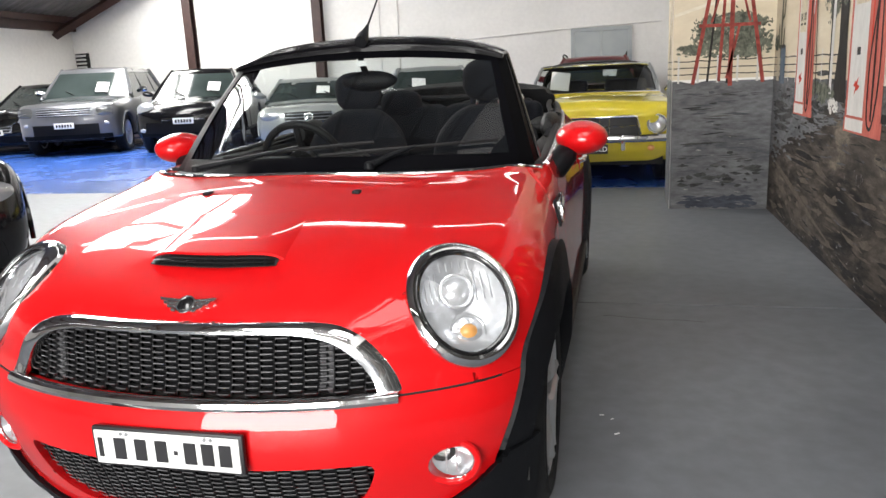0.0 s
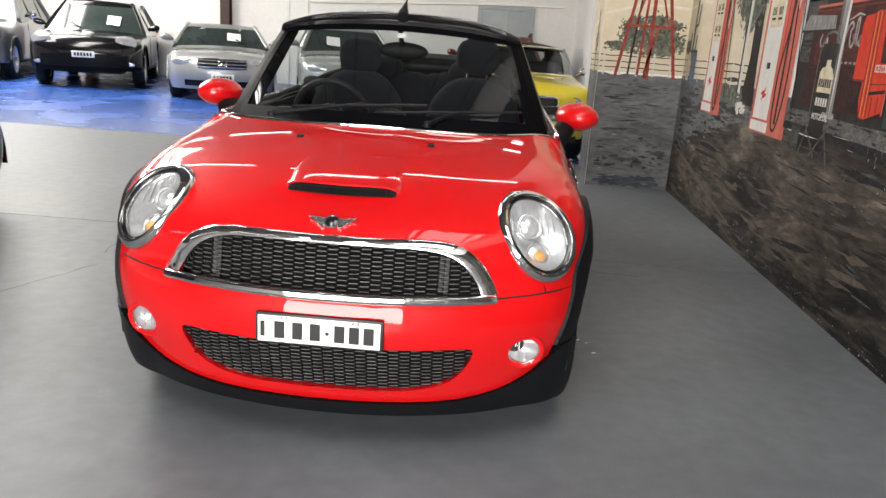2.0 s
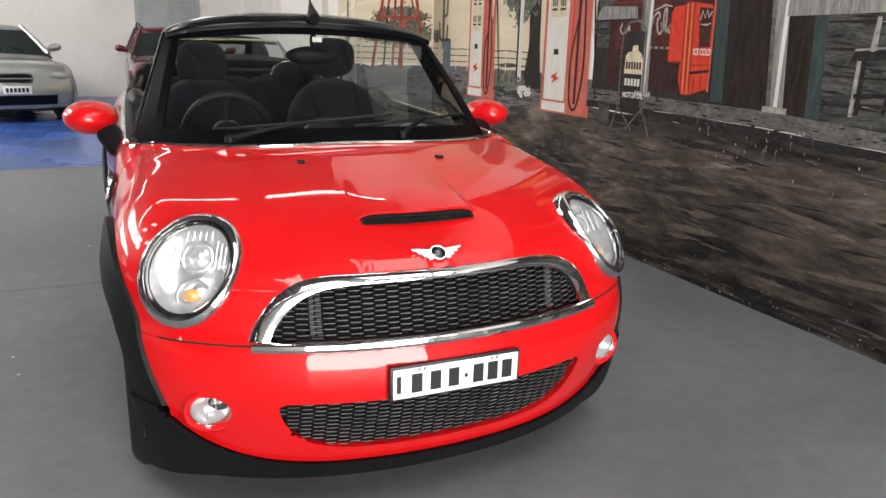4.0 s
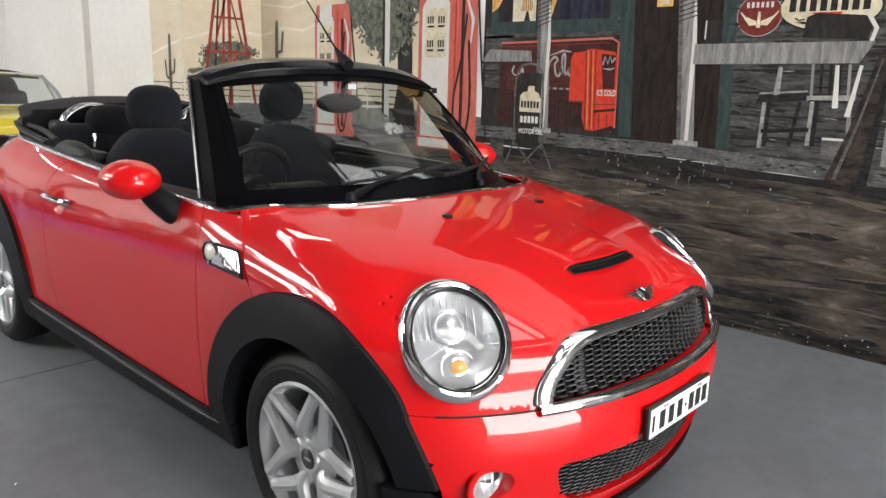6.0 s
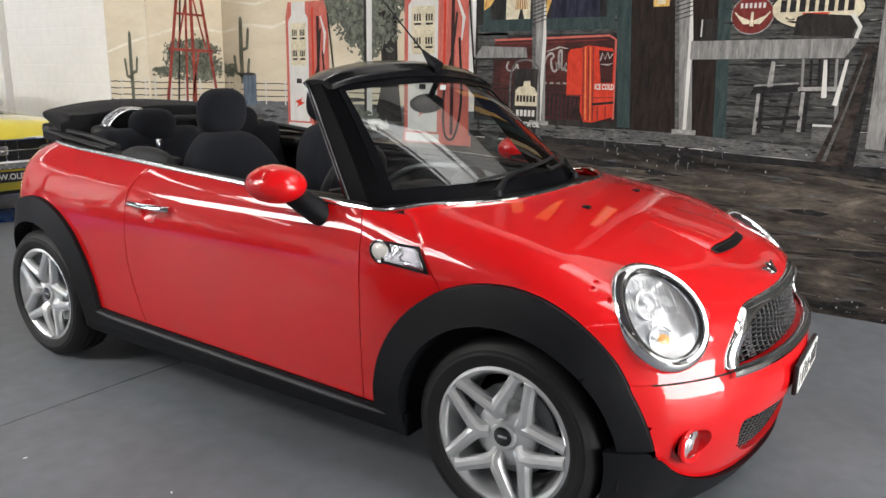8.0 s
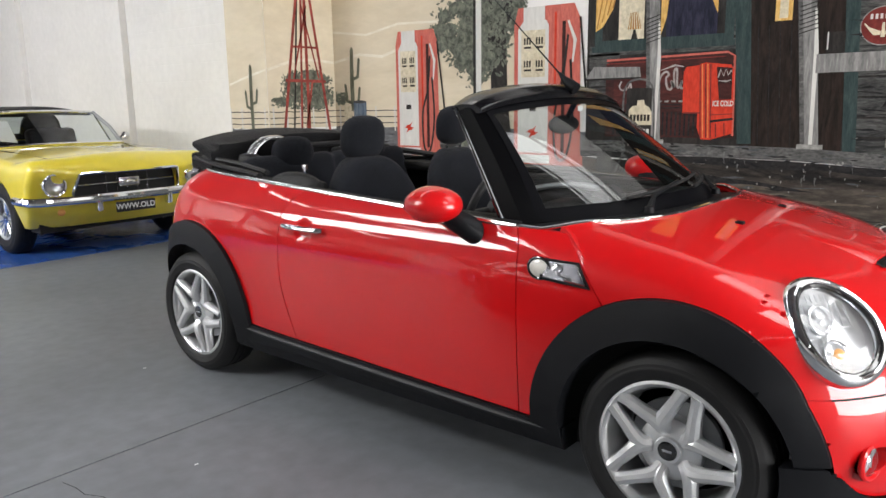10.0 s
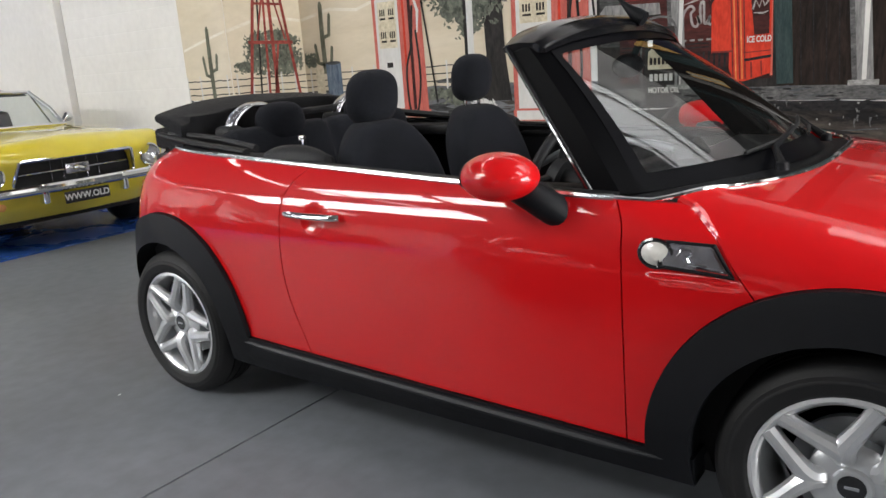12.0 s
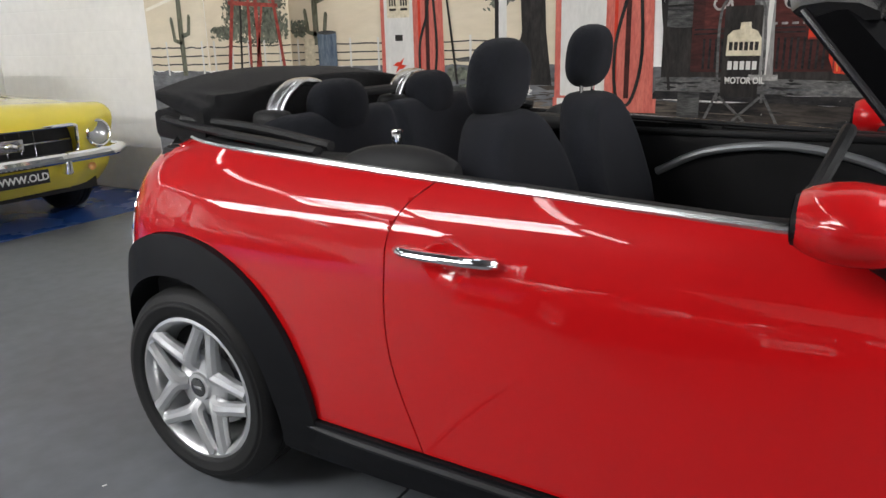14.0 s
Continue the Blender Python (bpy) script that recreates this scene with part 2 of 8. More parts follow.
def solid(name, shapes, lo, hi, cell):
    """The mesh of the region where all functions are negative, with sharp edges where two of them meet."""
    lo, hi = np.array(lo, float), np.array(hi, float)
    n = np.maximum(np.ceil((hi - lo) / cell).astype(int) + 1, 3)
    ax = [lo[k] + cell * np.arange(n[k]) for k in range(3)]
    X, Y, Z = np.meshgrid(*ax, indexing="ij")
    f = np.full(X.shape, -1e9)
    for g in shapes:
        f = np.maximum(f, g(X, Y, Z))
    for k in range(3):
        cut = [slice(None)] * 3
        for e in (0, -1):
            cut[k] = e
            f[tuple(cut)] = np.maximum(f[tuple(cut)], cell * 0.5)
    ins = f < 0
    acc = np.zeros((3,) + tuple(n - 1))
    cnt = np.zeros(tuple(n - 1))
    idx = np.indices(tuple(n - 1)).astype(float)
    for k in range(3):
        a, b = [slice(None)] * 3, [slice(None)] * 3
        a[k], b[k] = slice(0, -1), slice(1, None)
        fa, fb = f[tuple(a)], f[tuple(b)]
        cross = (fa < 0) != (fb < 0)
        t = np.where(cross, fa / np.where(cross, fa - fb, 1), 0)
        o1, o2 = [j for j in range(3) if j != k]
        for d1 in (0, 1):
            for d2 in (0, 1):
                s = [slice(None)] * 3
                s[o1] = slice(d1, n[o1] - 1 + d1)
                s[o2] = slice(d2, n[o2] - 1 + d2)
                c = cross[tuple(s)]
                cnt += c
                off = [0.0, 0.0, 0.0]
                off[o1], off[o2] = d1, d2
                for j in range(3):
                    acc[j] += np.where(c, idx[j] + (t[tuple(s)] if j == k else off[j]), 0)
    has = cnt > 0
    ids = np.full(has.shape, -1)
    ids[has] = np.arange(has.sum())
    p = np.stack([acc[j][has] / cnt[has] * cell + lo[j] for j in range(3)])
    faces = []
    for k in range(3):
        a, b = [slice(None)] * 3, [slice(None)] * 3
        a[k], b[k] = slice(0, -1), slice(1, None)
        fa, fb = ins[tuple(a)], ins[tuple(b)]
        o1, o2 = (k + 1) % 3, (k + 2) % 3
        w = np.argwhere(fa != fb)
        w = w[(w[:, o1] > 0) & (w[:, o2] > 0) & (w[:, o1] < n[o1] - 1) & (w[:, o2] < n[o2] - 1)]
        q = []
        for d1, d2 in ((1, 1), (0, 1), (0, 0), (1, 0)):
            v = w.copy()
            v[:, o1] -= d1
            v[:, o2] -= d2
            q.append(ids[v[:, 0], v[:, 1], v[:, 2]])
        q = np.stack(q, 1)
        inside_first = fa[w[:, 0], w[:, 1], w[:, 2]]
        q[~inside_first] = q[~inside_first][:, ::-1]
        faces.append(q)
    faces = np.concatenate(faces)
    start = p.copy()
    for _ in range(7):
        vals = [g(*p) for g in shapes]
        top = np.max(vals, axis=0)
        for g, v in zip(shapes, vals):
            act = (np.abs(v) < cell * 0.75) & (v > top - cell * 0.9)
            if not act.any():
                continue
            q = p[:, act]
            gr = grad(g, q, cell * 0.15)
            step = g(*q) * gr / np.maximum((gr * gr).sum(0), 1e-4)
            p[:, act] = q - np.clip(step, -cell * 0.6, cell * 0.6)
    p = start + np.clip(p - start, -cell * 0.95, cell * 0.95)
    me = bpy.data.meshes.new(name)
    me.from_pydata(p.T.tolist(), [], faces.tolist())
    me.validate()
    return me


def smax(a, b, r):
    h = np.maximum(r - np.abs(a - b), 0) / r
    return np.maximum(a, b) + h * h * r * 0.25


def smin(a, b, r):
    return -smax(-a, -b, r)


def rbox(cx, cy, cz, hx, hy, hz, r, tilt=0.0, lean=0.0, bulge=0.0):
    """A rounded block as a function; tilt turns it about x, lean about y (degrees)."""
    ct, st, cl, sl = math.cos(radians(tilt)), math.sin(radians(tilt)), math.cos(radians(lean)), math.sin(radians(lean))

    def g(x, y, z):
        x, y, z = x - cx, y - cy, z - cz
        y, z = y * ct + z * st, -y * st + z * ct
        x, z = x * cl + z * sl, -x * sl + z * cl
        k = 1 - bulge * ((z / hz) ** 2)
        dx, dy, dz = np.abs(x) - hx * k + r, np.abs(y) - hy * k + r, np.abs(z) - hz + r
        return np.sqrt(np.maximum(dx, 0) ** 2 + np.maximum(dy, 0) ** 2 + np.maximum(dz, 0) ** 2) + np.minimum(np.maximum(dx, np.maximum(dy, dz)), 0) - r
    return g


def curve_of(pairs):
    """A smooth function through (t, value) pairs."""
    ts = np.array([a for a, _ in pairs], float)
    vs = np.array([b for _, b in pairs], float)
    m = np.gradient(vs, ts)

    def g(t):
        t = np.clip(t, ts[0], ts[-1])
        i = np.clip(np.searchsorted(ts, t) - 1, 0, len(ts) - 2)
        h = ts[i + 1] - ts[i]
        u = (t - ts[i]) / h
        return (2 * u ** 3 - 3 * u ** 2 + 1) * vs[i] + (u ** 3 - 2 * u ** 2 + u) * h * m[i] + (3 * u ** 2 - 2 * u ** 3) * vs[i + 1] + (u ** 3 - u ** 2) * h * m[i + 1]
    return g


def line_of(pairs):
    ts, vs = [a for a, _ in pairs], [b for _, b in pairs]
    return lambda t: np.interp(t, ts, vs)


def both(x):
    return np.abs(x)


# ---- structure ----
def wall_mat(name, base, vary, blocks=True):
    """White painted blockwork: fine courses as relief, slight stains."""
    m = mat(name, base, 0.7, vary=vary, scale=0.9, fine=0.03)
    nt = m.node_tree
    b = nt.nodes["Principled BSDF"]
    tc = nt.nodes["Texture Coordinate"]
    mp = nt.nodes.new("ShaderNodeMapping")
    br = nt.nodes.new("ShaderNodeTexBrick")
    br.inputs["Scale"].default_value = 1.0
    br.inputs["Brick Width"].default_value, br.inputs["Row Height"].default_value = 0.4, 0.2
    br.inputs["Mortar Size"].default_value, br.inputs["Mortar Smooth"].default_value = 0.008, 0.6
    comb = nt.nodes.new("ShaderNodeCombineXYZ")
    sep = nt.nodes.new("ShaderNodeSeparateXYZ")
    addn = nt.nodes.new("ShaderNodeMath")
    nt.links.new(tc.outputs["Object"], sep.inputs[0])
    nt.links.new(sep.outputs[0], addn.inputs[0])
    nt.links.new(sep.outputs[1], addn.inputs[1])
    nt.links.new(addn.outputs[0], comb.inputs[0])
    nt.links.new(sep.outputs[2], comb.inputs[1])
    nt.links.new(comb.outputs[0], br.inputs["Vector"])
    bp = nt.nodes.new("ShaderNodeBump")
    bp.invert = True
    bp.inputs["Strength"].default_value, bp.inputs["Distance"].default_value = 0.25, 0.004
    nt.links.new(br.outputs["Fac"], bp.inputs["Height"])
    nt.links.new(bp.outputs[0], b.inputs["Normal"])
    nt.nodes.remove(mp)
    return m


WALL = wall_mat("white_painted_blockwork", (0.78, 0.765, 0.74), 0.05)
FLOOR = mat("grey_floor_paint", (0.150, 0.160, 0.175), 0.46, spec=0.24, vary=0.2, scale=0.9, fine=0.09, bump=0.08, bump_scale=40, rvar=0.07)
BLUE = mat("blue_floor_paint", (0.030, 0.090, 0.34), 0.26, vary=0.22, scale=1.1, fine=0.05, rvar=0.06)
STEEL = mat("brown_painted_steel", (0.045, 0.02, 0.016), 0.5, vary=0.2)
ROOF = mat("corrugated_roof_sheet", (0.16, 0.15, 0.15), 0.5, metal=0.3, vary=0.3, scale=3)
SKYLIGHT = mat("assumed_skylight_sheet", (0.8, 0.82, 0.85), 0.5, emit=(0.95, 0.98, 1.0), strength=1.5)
TUBE = mat("fluorescent_tube", (0.9, 0.9, 0.9), 0.4, emit=(1.0, 0.98, 0.95), strength=11.0)
BATTEN = mat("white_batten", (0.7, 0.7, 0.7), 0.5)


def structure(name, bm, material, label, category, smooth=False):
    return tagged(add(name, bm, material, smooth=smooth), label, category, kind="structure")


JY = 0.67  # sawn joint across the floor
bm = bmesh.new()
box(bm, (XL - 0.3, YF - 0.3, -0.2), (XR + 0.3, JY - 0.005, 0.0))
box(bm, (XL - 0.3, JY + 0.005, -0.2), (XR + 0.3, YB + 0.3, 0.0))
box(bm, (XL - 0.3, JY - 0.005, -0.2), (XR + 0.3, JY + 0.005, -0.012))
floor = structure("floor", bm, FLOOR, "grey painted concrete floor with a sawn joint", "floor")
# fine cracks beside the joint
bm = bmesh.new()
rng = random.Random(4)
for cx, cy, dx, dy in ((-1.75, 0.62, 0.06, -0.62), (-1.62, -0.2, -0.2, -0.5), (0.9, 0.45, 0.5, -0.05)):
    pts = [(cx + dx * i / 8 + rng.uniform(-0.015, 0.015), cy + dy * i / 8 + rng.uniform(-0.015, 0.015), 0.0005) for i in range(9)]
    tube(pts, 0.0016, 4, bm=bm, flat=0.4)
part("crack", bm, DARK, floor, "thin dark crack", smooth=False)
for fx, fy, fr in ((0.928, -0.693, 0.008), (0.965, -0.722, 0.006), (0.983, -0.832, 0.010), (-1.379, 0.348, 0.007), (-1.225, -0.259, 0.006), (-1.189, -0.453, 0.006), (-0.961, 1.486, 0.007)):
    flake = bmesh.new()
    box(flake, (-fr, -fr * 0.4, 0.0), (fr, fr * 0.4, 0.0015), 0.0004, pose(fx, fy, 0.0002, 0, 0, 400 * fx))
    tagged(add("paint_flake", flake, WHITE_PAPER, smooth=False), "tiny white paint flake lying on the floor", "paint flake", "flakes on the floor")
bm = bmesh.new()
box(bm, (XL + 0.02, 4.7, 0.0), (XR - 0.02, YB - 0.02, 0.003))
part("blue_paint", bm, BLUE, floor, "glossy blue painted parking zone", smooth=False)

structure("wall_mural", blk((XR, YF - 0.3, 0), (XR + 0.3, 4.1, 5.34)), WALL, "painted masonry side wall carrying the mural", "wall")
structure("wall_side", blk((XR, 4.1, 0), (XR + 0.3, YB + 0.3, 5.34)), WALL, "white painted block side wall", "wall")
structure("wall_back", blk((XL - 0.3, YB, 0), (XR, YB + 0.3, 6.4)), WALL, "white painted block back wall", "wall")
structure("wall_left", blk((XL - 0.3, YF, 0), (XL, YB, EAVE)), WALL, "white painted side wall under the eaves", "wall")
# unseen front wall; its roller door opening is assumed
bm = blk((XL - 0.3, YF - 0.3, 0), (-3.2, YF, 6.4))
box(bm, (2.0, YF - 0.3, 0), (XR, YF, 6.4))
box(bm, (-3.2, YF - 0.3, 3.3), (2.0, YF, 6.4))
structure("wall_front", bm, WALL, "unseen white painted front wall with an assumed open roller door", "wall")
structure("wall_stub", blk((1.42, 3.45, 0), (XR, 4.03, 5.34)), WALL, "short masonry return wall with mural paint", "wall")
for py in (7.45, 10.55):
    structure("pilaster_wall", blk((XR - 0.09, py - 0.17, 0.0), (XR, py + 0.17, 5.34), 0.006), WALL, "white painted pilaster on the side wall", "pilaster")
for cx in (-9.4, -6.0):
    bm = bmesh.new()
    for lo, hi in (((cx - 0.11, YB - 0.2, 0), (cx + 0.11, YB - 0.185, 5.4)), ((cx - 0.11, YB - 0.015, 0), (cx + 0.11, YB - 0.002, 5.4)), ((cx - 0.006, YB - 0.185, 0), (cx + 0.006, YB - 0.015, 5.4))):
        box(bm, lo, hi)
    structure("steel_column", bm, STEEL, "dark brown steel I column against the back wall", "column")
bm = bmesh.new()
box(bm, (-4.15, YB - 0.03, 0), (-4.05, YB, 5.5))
box(bm, (-4.6, YB - 0.02, 0), (-4.5, YB, 5.5))
structure("trim", bm, WALL, "white cover strips on the back wall", "trim")
bm = bmesh.new()
tube([(-4.0, YB - 0.03, 1.93), (0.4, YB - 0.03, 2.13), (1.9, YB - 0.03, 2.15)], 0.02, 8, bm=bm)
structure("conduit_trim", bm, WALL, "white pipe along the back wall", "pipe")

# roof: two slopes of corrugated sheet on purlins
bm = bmesh.new()
for x0, x1 in ((XL - 0.3, RIDGE_X), (RIDGE_X, XR + 0.3)):
    n = 220
    rows = []
    for i in range(n + 1):
        y = YF - 0.3 + (YB - YF + 0.6) * i / n
        d = 0.02 * (i % 2)
        rows.append((bm.verts.new((x0, y, roof_z(x0) + d + 0.05)), bm.verts.new((x1, y, roof_z(x1) + d + 0.05))))
    for a, b in zip(rows, rows[1:]):
        bm.faces.new((a[0], b[0], b[1], a[1]))
structure("ceiling", bm, ROOF, "grey corrugated iron roof sheeting", "ceiling")
bm = bmesh.new()
for i in range(14):
    x = XL + 0.35 + i * 1.1
    box(bm, (x - 0.04, YF, roof_z(x) - 0.16), (x + 0.04, YB, roof_z(x) - 0.01))
box(bm, (XL, YF, EAVE - 0.2), (XL + 0.16, YB, EAVE + 0.02))
for y in (-6.0, -0.5, 5.0, 13.6):
    for x0, x1 in ((XL, RIDGE_X), (RIDGE_X, XR)):
        tube([(x0, y, roof_z(x0) - 0.3), (x1, y, roof_z(x1) - 0.3)], 0.12, 4, bm=bm)
structure("roof_beam_trim", bm, STEEL, "dark brown steel purlins and rafters", "beam")
# glowing sheets added at the assumed skylights
for sky_x, sky_y, sky_l, power in ASSUMED_SKYLIGHTS:
    k = -SLOPE if sky_x < RIDGE_X else SLOPE_R
    structure("skylight", blk((-0.8, -sky_l / 2, 0.0), (0.8, sky_l / 2, 0.02), m=pose(sky_x, sky_y, roof_z(sky_x) + 0.0, 0, k, 0)), SKYLIGHT, "assumed translucent skylight sheet in the roof, out of view", "skylight")

# rows of fluorescent battens
lamp_made = None
for row_y, row_z, first in ((1.3, 3.4, 4), (4.2, 3.4, 3), (9.2, 3.5, 0), (-4.5, 3.3, 0)):
    for i in range(first, 8):
        x = -9.9 + i * 1.5
        if lamp_made is None:
            lamp_made = empty("fluorescent_lamp", "white fluorescent batten lamp with a lit diffuser", "lamp", "rows of ceiling lamps")
            part("batten", blk((-0.62, -0.05, 0), (0.62, 0.05, 0.06), 0.008), BATTEN, lamp_made)
            part("diffuser", blk((-0.6, -0.035, -0.045), (0.6, 0.035, 0.0), 0.016), TUBE, lamp_made, "lit white diffuser")
            part("rod", tube([(-0.5, 0, 0.06), (-0.5, 0, 0.9)], 0.006, 6), BATTEN, lamp_made)
            part("rod", tube([(0.5, 0, 0.06), (0.5, 0, 0.9)], 0.006, 6), BATTEN, lamp_made)
            lamp_made.matrix_world = pose(x, row_y, row_z)
        else:
            copy_thing(lamp_made, pose(x, row_y, row_z))
# high window in the back wall
win = empty("window_1", "grey aluminium framed high window in the back wall", "window", kind="structure")
win.matrix_world = pose(0.6, YB, 0)
fr = mat("grey_window_frame", (0.3, 0.32, 0.33), 0.5, metal=0.4, vary=0.05)
part("window_frame", box(box(box(box(blk((-0.66, -0.05, 2.02), (0.66, 0.0, 2.10), 0.005), (-0.66, -0.05, 1.3), (0.66, 0.0, 1.38), 0.005), (-0.66, -0.05, 1.38), (-0.58, 0, 2.02)), (0.58, -0.05, 1.38), (0.66, 0, 2.02)), (-0.02, -0.045, 1.38), (0.02, 0, 2.02)), fr, win, smooth=False)
for sx in (-1, 1):
    part("pane", blk((min(0.02 * sx, 0.58 * sx), -0.02, 1.38), (max(0.02 * sx, 0.58 * sx), -0.01, 2.02)), mat("frosted_pane", (0.22, 0.25, 0.26), 0.3, vary=0.15, scale=2), win, smooth=False)
# small louvred vent in the left corner of the back wall
vent = empty("wall_vent", "dark louvred vent high on the back wall", "vent")
vent.matrix_world = pose(-12.66, YB, 2.0)
part("backing", blk((-0.2, -0.03, -0.2), (0.2, -0.002, 0.2)), DARK, vent)
vent_frame = mat("pale_vent_slat", (0.5, 0.5, 0.5), 0.5)
for i in range(4):
    part("slat", blk((-0.19, -0.06, -0.17 + i * 0.095), (0.12, -0.03, -0.125 + i * 0.095), 0.004), vent_frame, vent)


# ---- red convertible ----
AX = 1.2335          # axle distance from the middle
WZ, WR = 0.305, 0.305
belt = lambda y: 0.948 + 0.043 * y
side_z = curve_of([(0.1, 0.765), (0.2, 0.78), (0.33, 0.793), (0.5, 0.803), (0.65, 0.803), (0.75, 0.797), (0.83, 0.782), (0.9, 0.757), (0.96, 0.715), (1.05, 0.62)])
plan_y = curve_of([(-2.0, -0.09), (-1.7, -0.012), (-1.45, 0.014), (-1.2, 0.008), (-1.0, 0.004), (0.0, 0.005), (0.9, 0.0), (1.3, -0.02), (1.6, -0.07), (1.9, -0.15)])
nose_z = curve_of([(0.1, -1.78), (0.2, -1.84), (0.3, -1.88), (0.38, -1.905), (0.46, -1.915), (0.53, -1.90), (0.58, -1.875), (0.66, -1.86), (0.715, -1.835), (0.76, -1.785), (0.82, -1.69), (0.9, -1.55), (1.0, -1.35)])
hood_y = curve_of([(-2.0, 0.66), (-1.85, 0.73), (-1.75, 0.777), (-1.6, 0.832), (-1.4, 0.888), (-1.2, 0.928), (-1.0, 0.958), (-0.85, 0.985), (-0.7, 1.04), (-0.4, 1.18), (0, 1.25), (0.8, 1.25), (1.2, 1.12), (1.4, 1.05), (1.6, 1.01), (1.75, 0.96), (1.9, 0.88)])
tail_z = curve_of([(0.1, 1.70), (0.3, 1.78), (0.5, 1.80), (0.7, 1.785), (0.85, 1.74), (0.95, 1.69), (1.05, 1.62)])


def mini_body(x, y, z):
    ax = np.abs(x)
    s = ax - side_z(z) - plan_y(y)
    t = (z - hood_y(y) + (0.055 + 0.02 * np.clip(-y - 1.0, 0, 0.8)) * (ax / 0.75) ** 2) * 0.95
    n = (nose_z(z) + 0.33 * ax ** 2 + 0.27 * ax ** 4 - y) * 0.8
    r = (y - tail_z(z) + 0.30 * ax ** 2 + 0.3 * ax ** 4) * 0.9
    e = np.maximum(0.125 - z, -1)
    top = smax(t, n, 0.09)
    return np.maximum(smax(smax(s, top, 0.13), r, 0.12), e)


def front_leg(y, z):
    """How much the cladding narrows on the leg in front of the front wheel."""
    return 0.036 * np.clip((-AX - y) / 0.34, 0, 1) * np.clip((0.78 - z) / 0.25, 0, 1)


def arch(r, grow=0.0):
    """Wheel openings (positive outside the circles)."""
    def g(x, y, z):
        d1 = np.sqrt((y + AX) ** 2 + (z - WZ) ** 2) + front_leg(y, z)
        d2 = np.sqrt((y - AX) ** 2 + (z - WZ) ** 2)
        return r - np.minimum(d1, d2)
    return g


def shell(t):
    return lambda x, y, z: -(mini_body(x, y, z) + t)


def side_skin(x, y, z):
    return -(np.abs(x) - side_z(z) - plan_y(y) + 0.05)


shut_y = line_of([(0.3, -1.25), (0.72, -1.02), (0.85, -0.92), (0.90, -0.86), (0.93, -0.79), (1.1, -0.62)])
door_f = curve_of([(0.2, -0.715), (0.6, -0.71), (0.8, -0.70), (0.88, -0.69), (0.93, -0.66), (0.97, -0.61), (1.05, -0.56)])
door_r = curve_of([(0.2, 0.40), (0.35, 0.45), (0.57, 0.52), (0.75, 0.53), (0.87, 0.52), (0.93, 0.48), (0.97, 0.43), (1.02, 0.36)])
HX, HY, HZ = 0.622, -1.612, 0.714     # headlamp centre
HN = Vector((0.42, -0.74, 0.50)).normalized()
HU = Vector((0, 0, 1)) - HN * HN.z
HU.normalize()
HS = HU.cross(HN)


def lamp_r(x, y, z, ru, rv):
    dx, dy, dz = np.abs(x) - HX, y - HY, z - HZ
    u = dx * HS.x + dy * HS.y + dz * HS.z
    v = dx * HU.x + dy * HU.y + dz * HU.z
    return (np.sqrt((u / ru) ** 2 + (v / rv) ** 2) - 1) * min(ru, rv)


def grille_shape(x, z, grow=0.0):
    """Upper grille: flat base, domed top."""
    w = 0.495 + grow
    top = 0.704 + grow - 0.16 * np.minimum(np.abs(x) / w, 1.2) ** 8
    return np.maximum((z - top) * 0.35, np.maximum(0.548 - grow - z, np.abs(x) - w))


def low_grille(x, z, grow=0.0):
    ax = np.abs(x)
    return smax(smax(z - 0.398 - grow, 0.238 - grow + 0.075 * (ax / 0.43) ** 6 - z, 0.02), (ax - 0.46 - grow + 0.35 * (0.4 - z)) * 0.94, 0.03)


# lighter than the sill: light on its ledge put into the colour
SILL_GREY = mat("lit_sill_plastic", (0.014, 0.015, 0.017), 0.5, spec=0.3, vary=0.25, scale=6, fine=0.1)
SMOKED = mat("smoked_chrome", (0.42, 0.42, 0.45), 0.22, metal=0.9, vary=0.25, scale=40)
SATIN = mat("satin_chrome", (0.62, 0.63, 0.64), 0.24, metal=1.0, vary=0.04, scale=12)
mini = empty("convertible_car", "glossy red small convertible with its black soft top folded down", "car")
GAP = 0.002
bon_cowl = lambda x: -1.06 + 0.75 * np.abs(x) ** 3


def mini_part(name, shapes, lo, hi, cell, material, label=""):
    me = solid(name, shapes, lo, hi, cell)
    ob = link(name, me, material, mini)
    return tagged(ob, label) if label else ob


def scoop_body(x, y, z):
    """The body with the raised air scoop on the bonnet."""
    ax = np.abs(x)
    ease = lambda k: k * k * (3 - 2 * k)
    w = np.clip(1 - (ax / 0.29) ** 2, 0, 1) ** 2 * ease(np.clip((y + 1.675) / 0.06, 0, 1)) * ease(np.clip((-1.26 - y) / 0.40, 0, 1))
    dip = np.clip(1 - (ax / 0.26) ** 2, 0, 1) ** 2 * ease(np.clip((-1.60 - y) / 0.05, 0, 1)) * ease(np.clip((y + 1.80) / 0.10, 0, 1))
    return mini_body(x, y, z - 0.010 * w + 0.008 * dip)


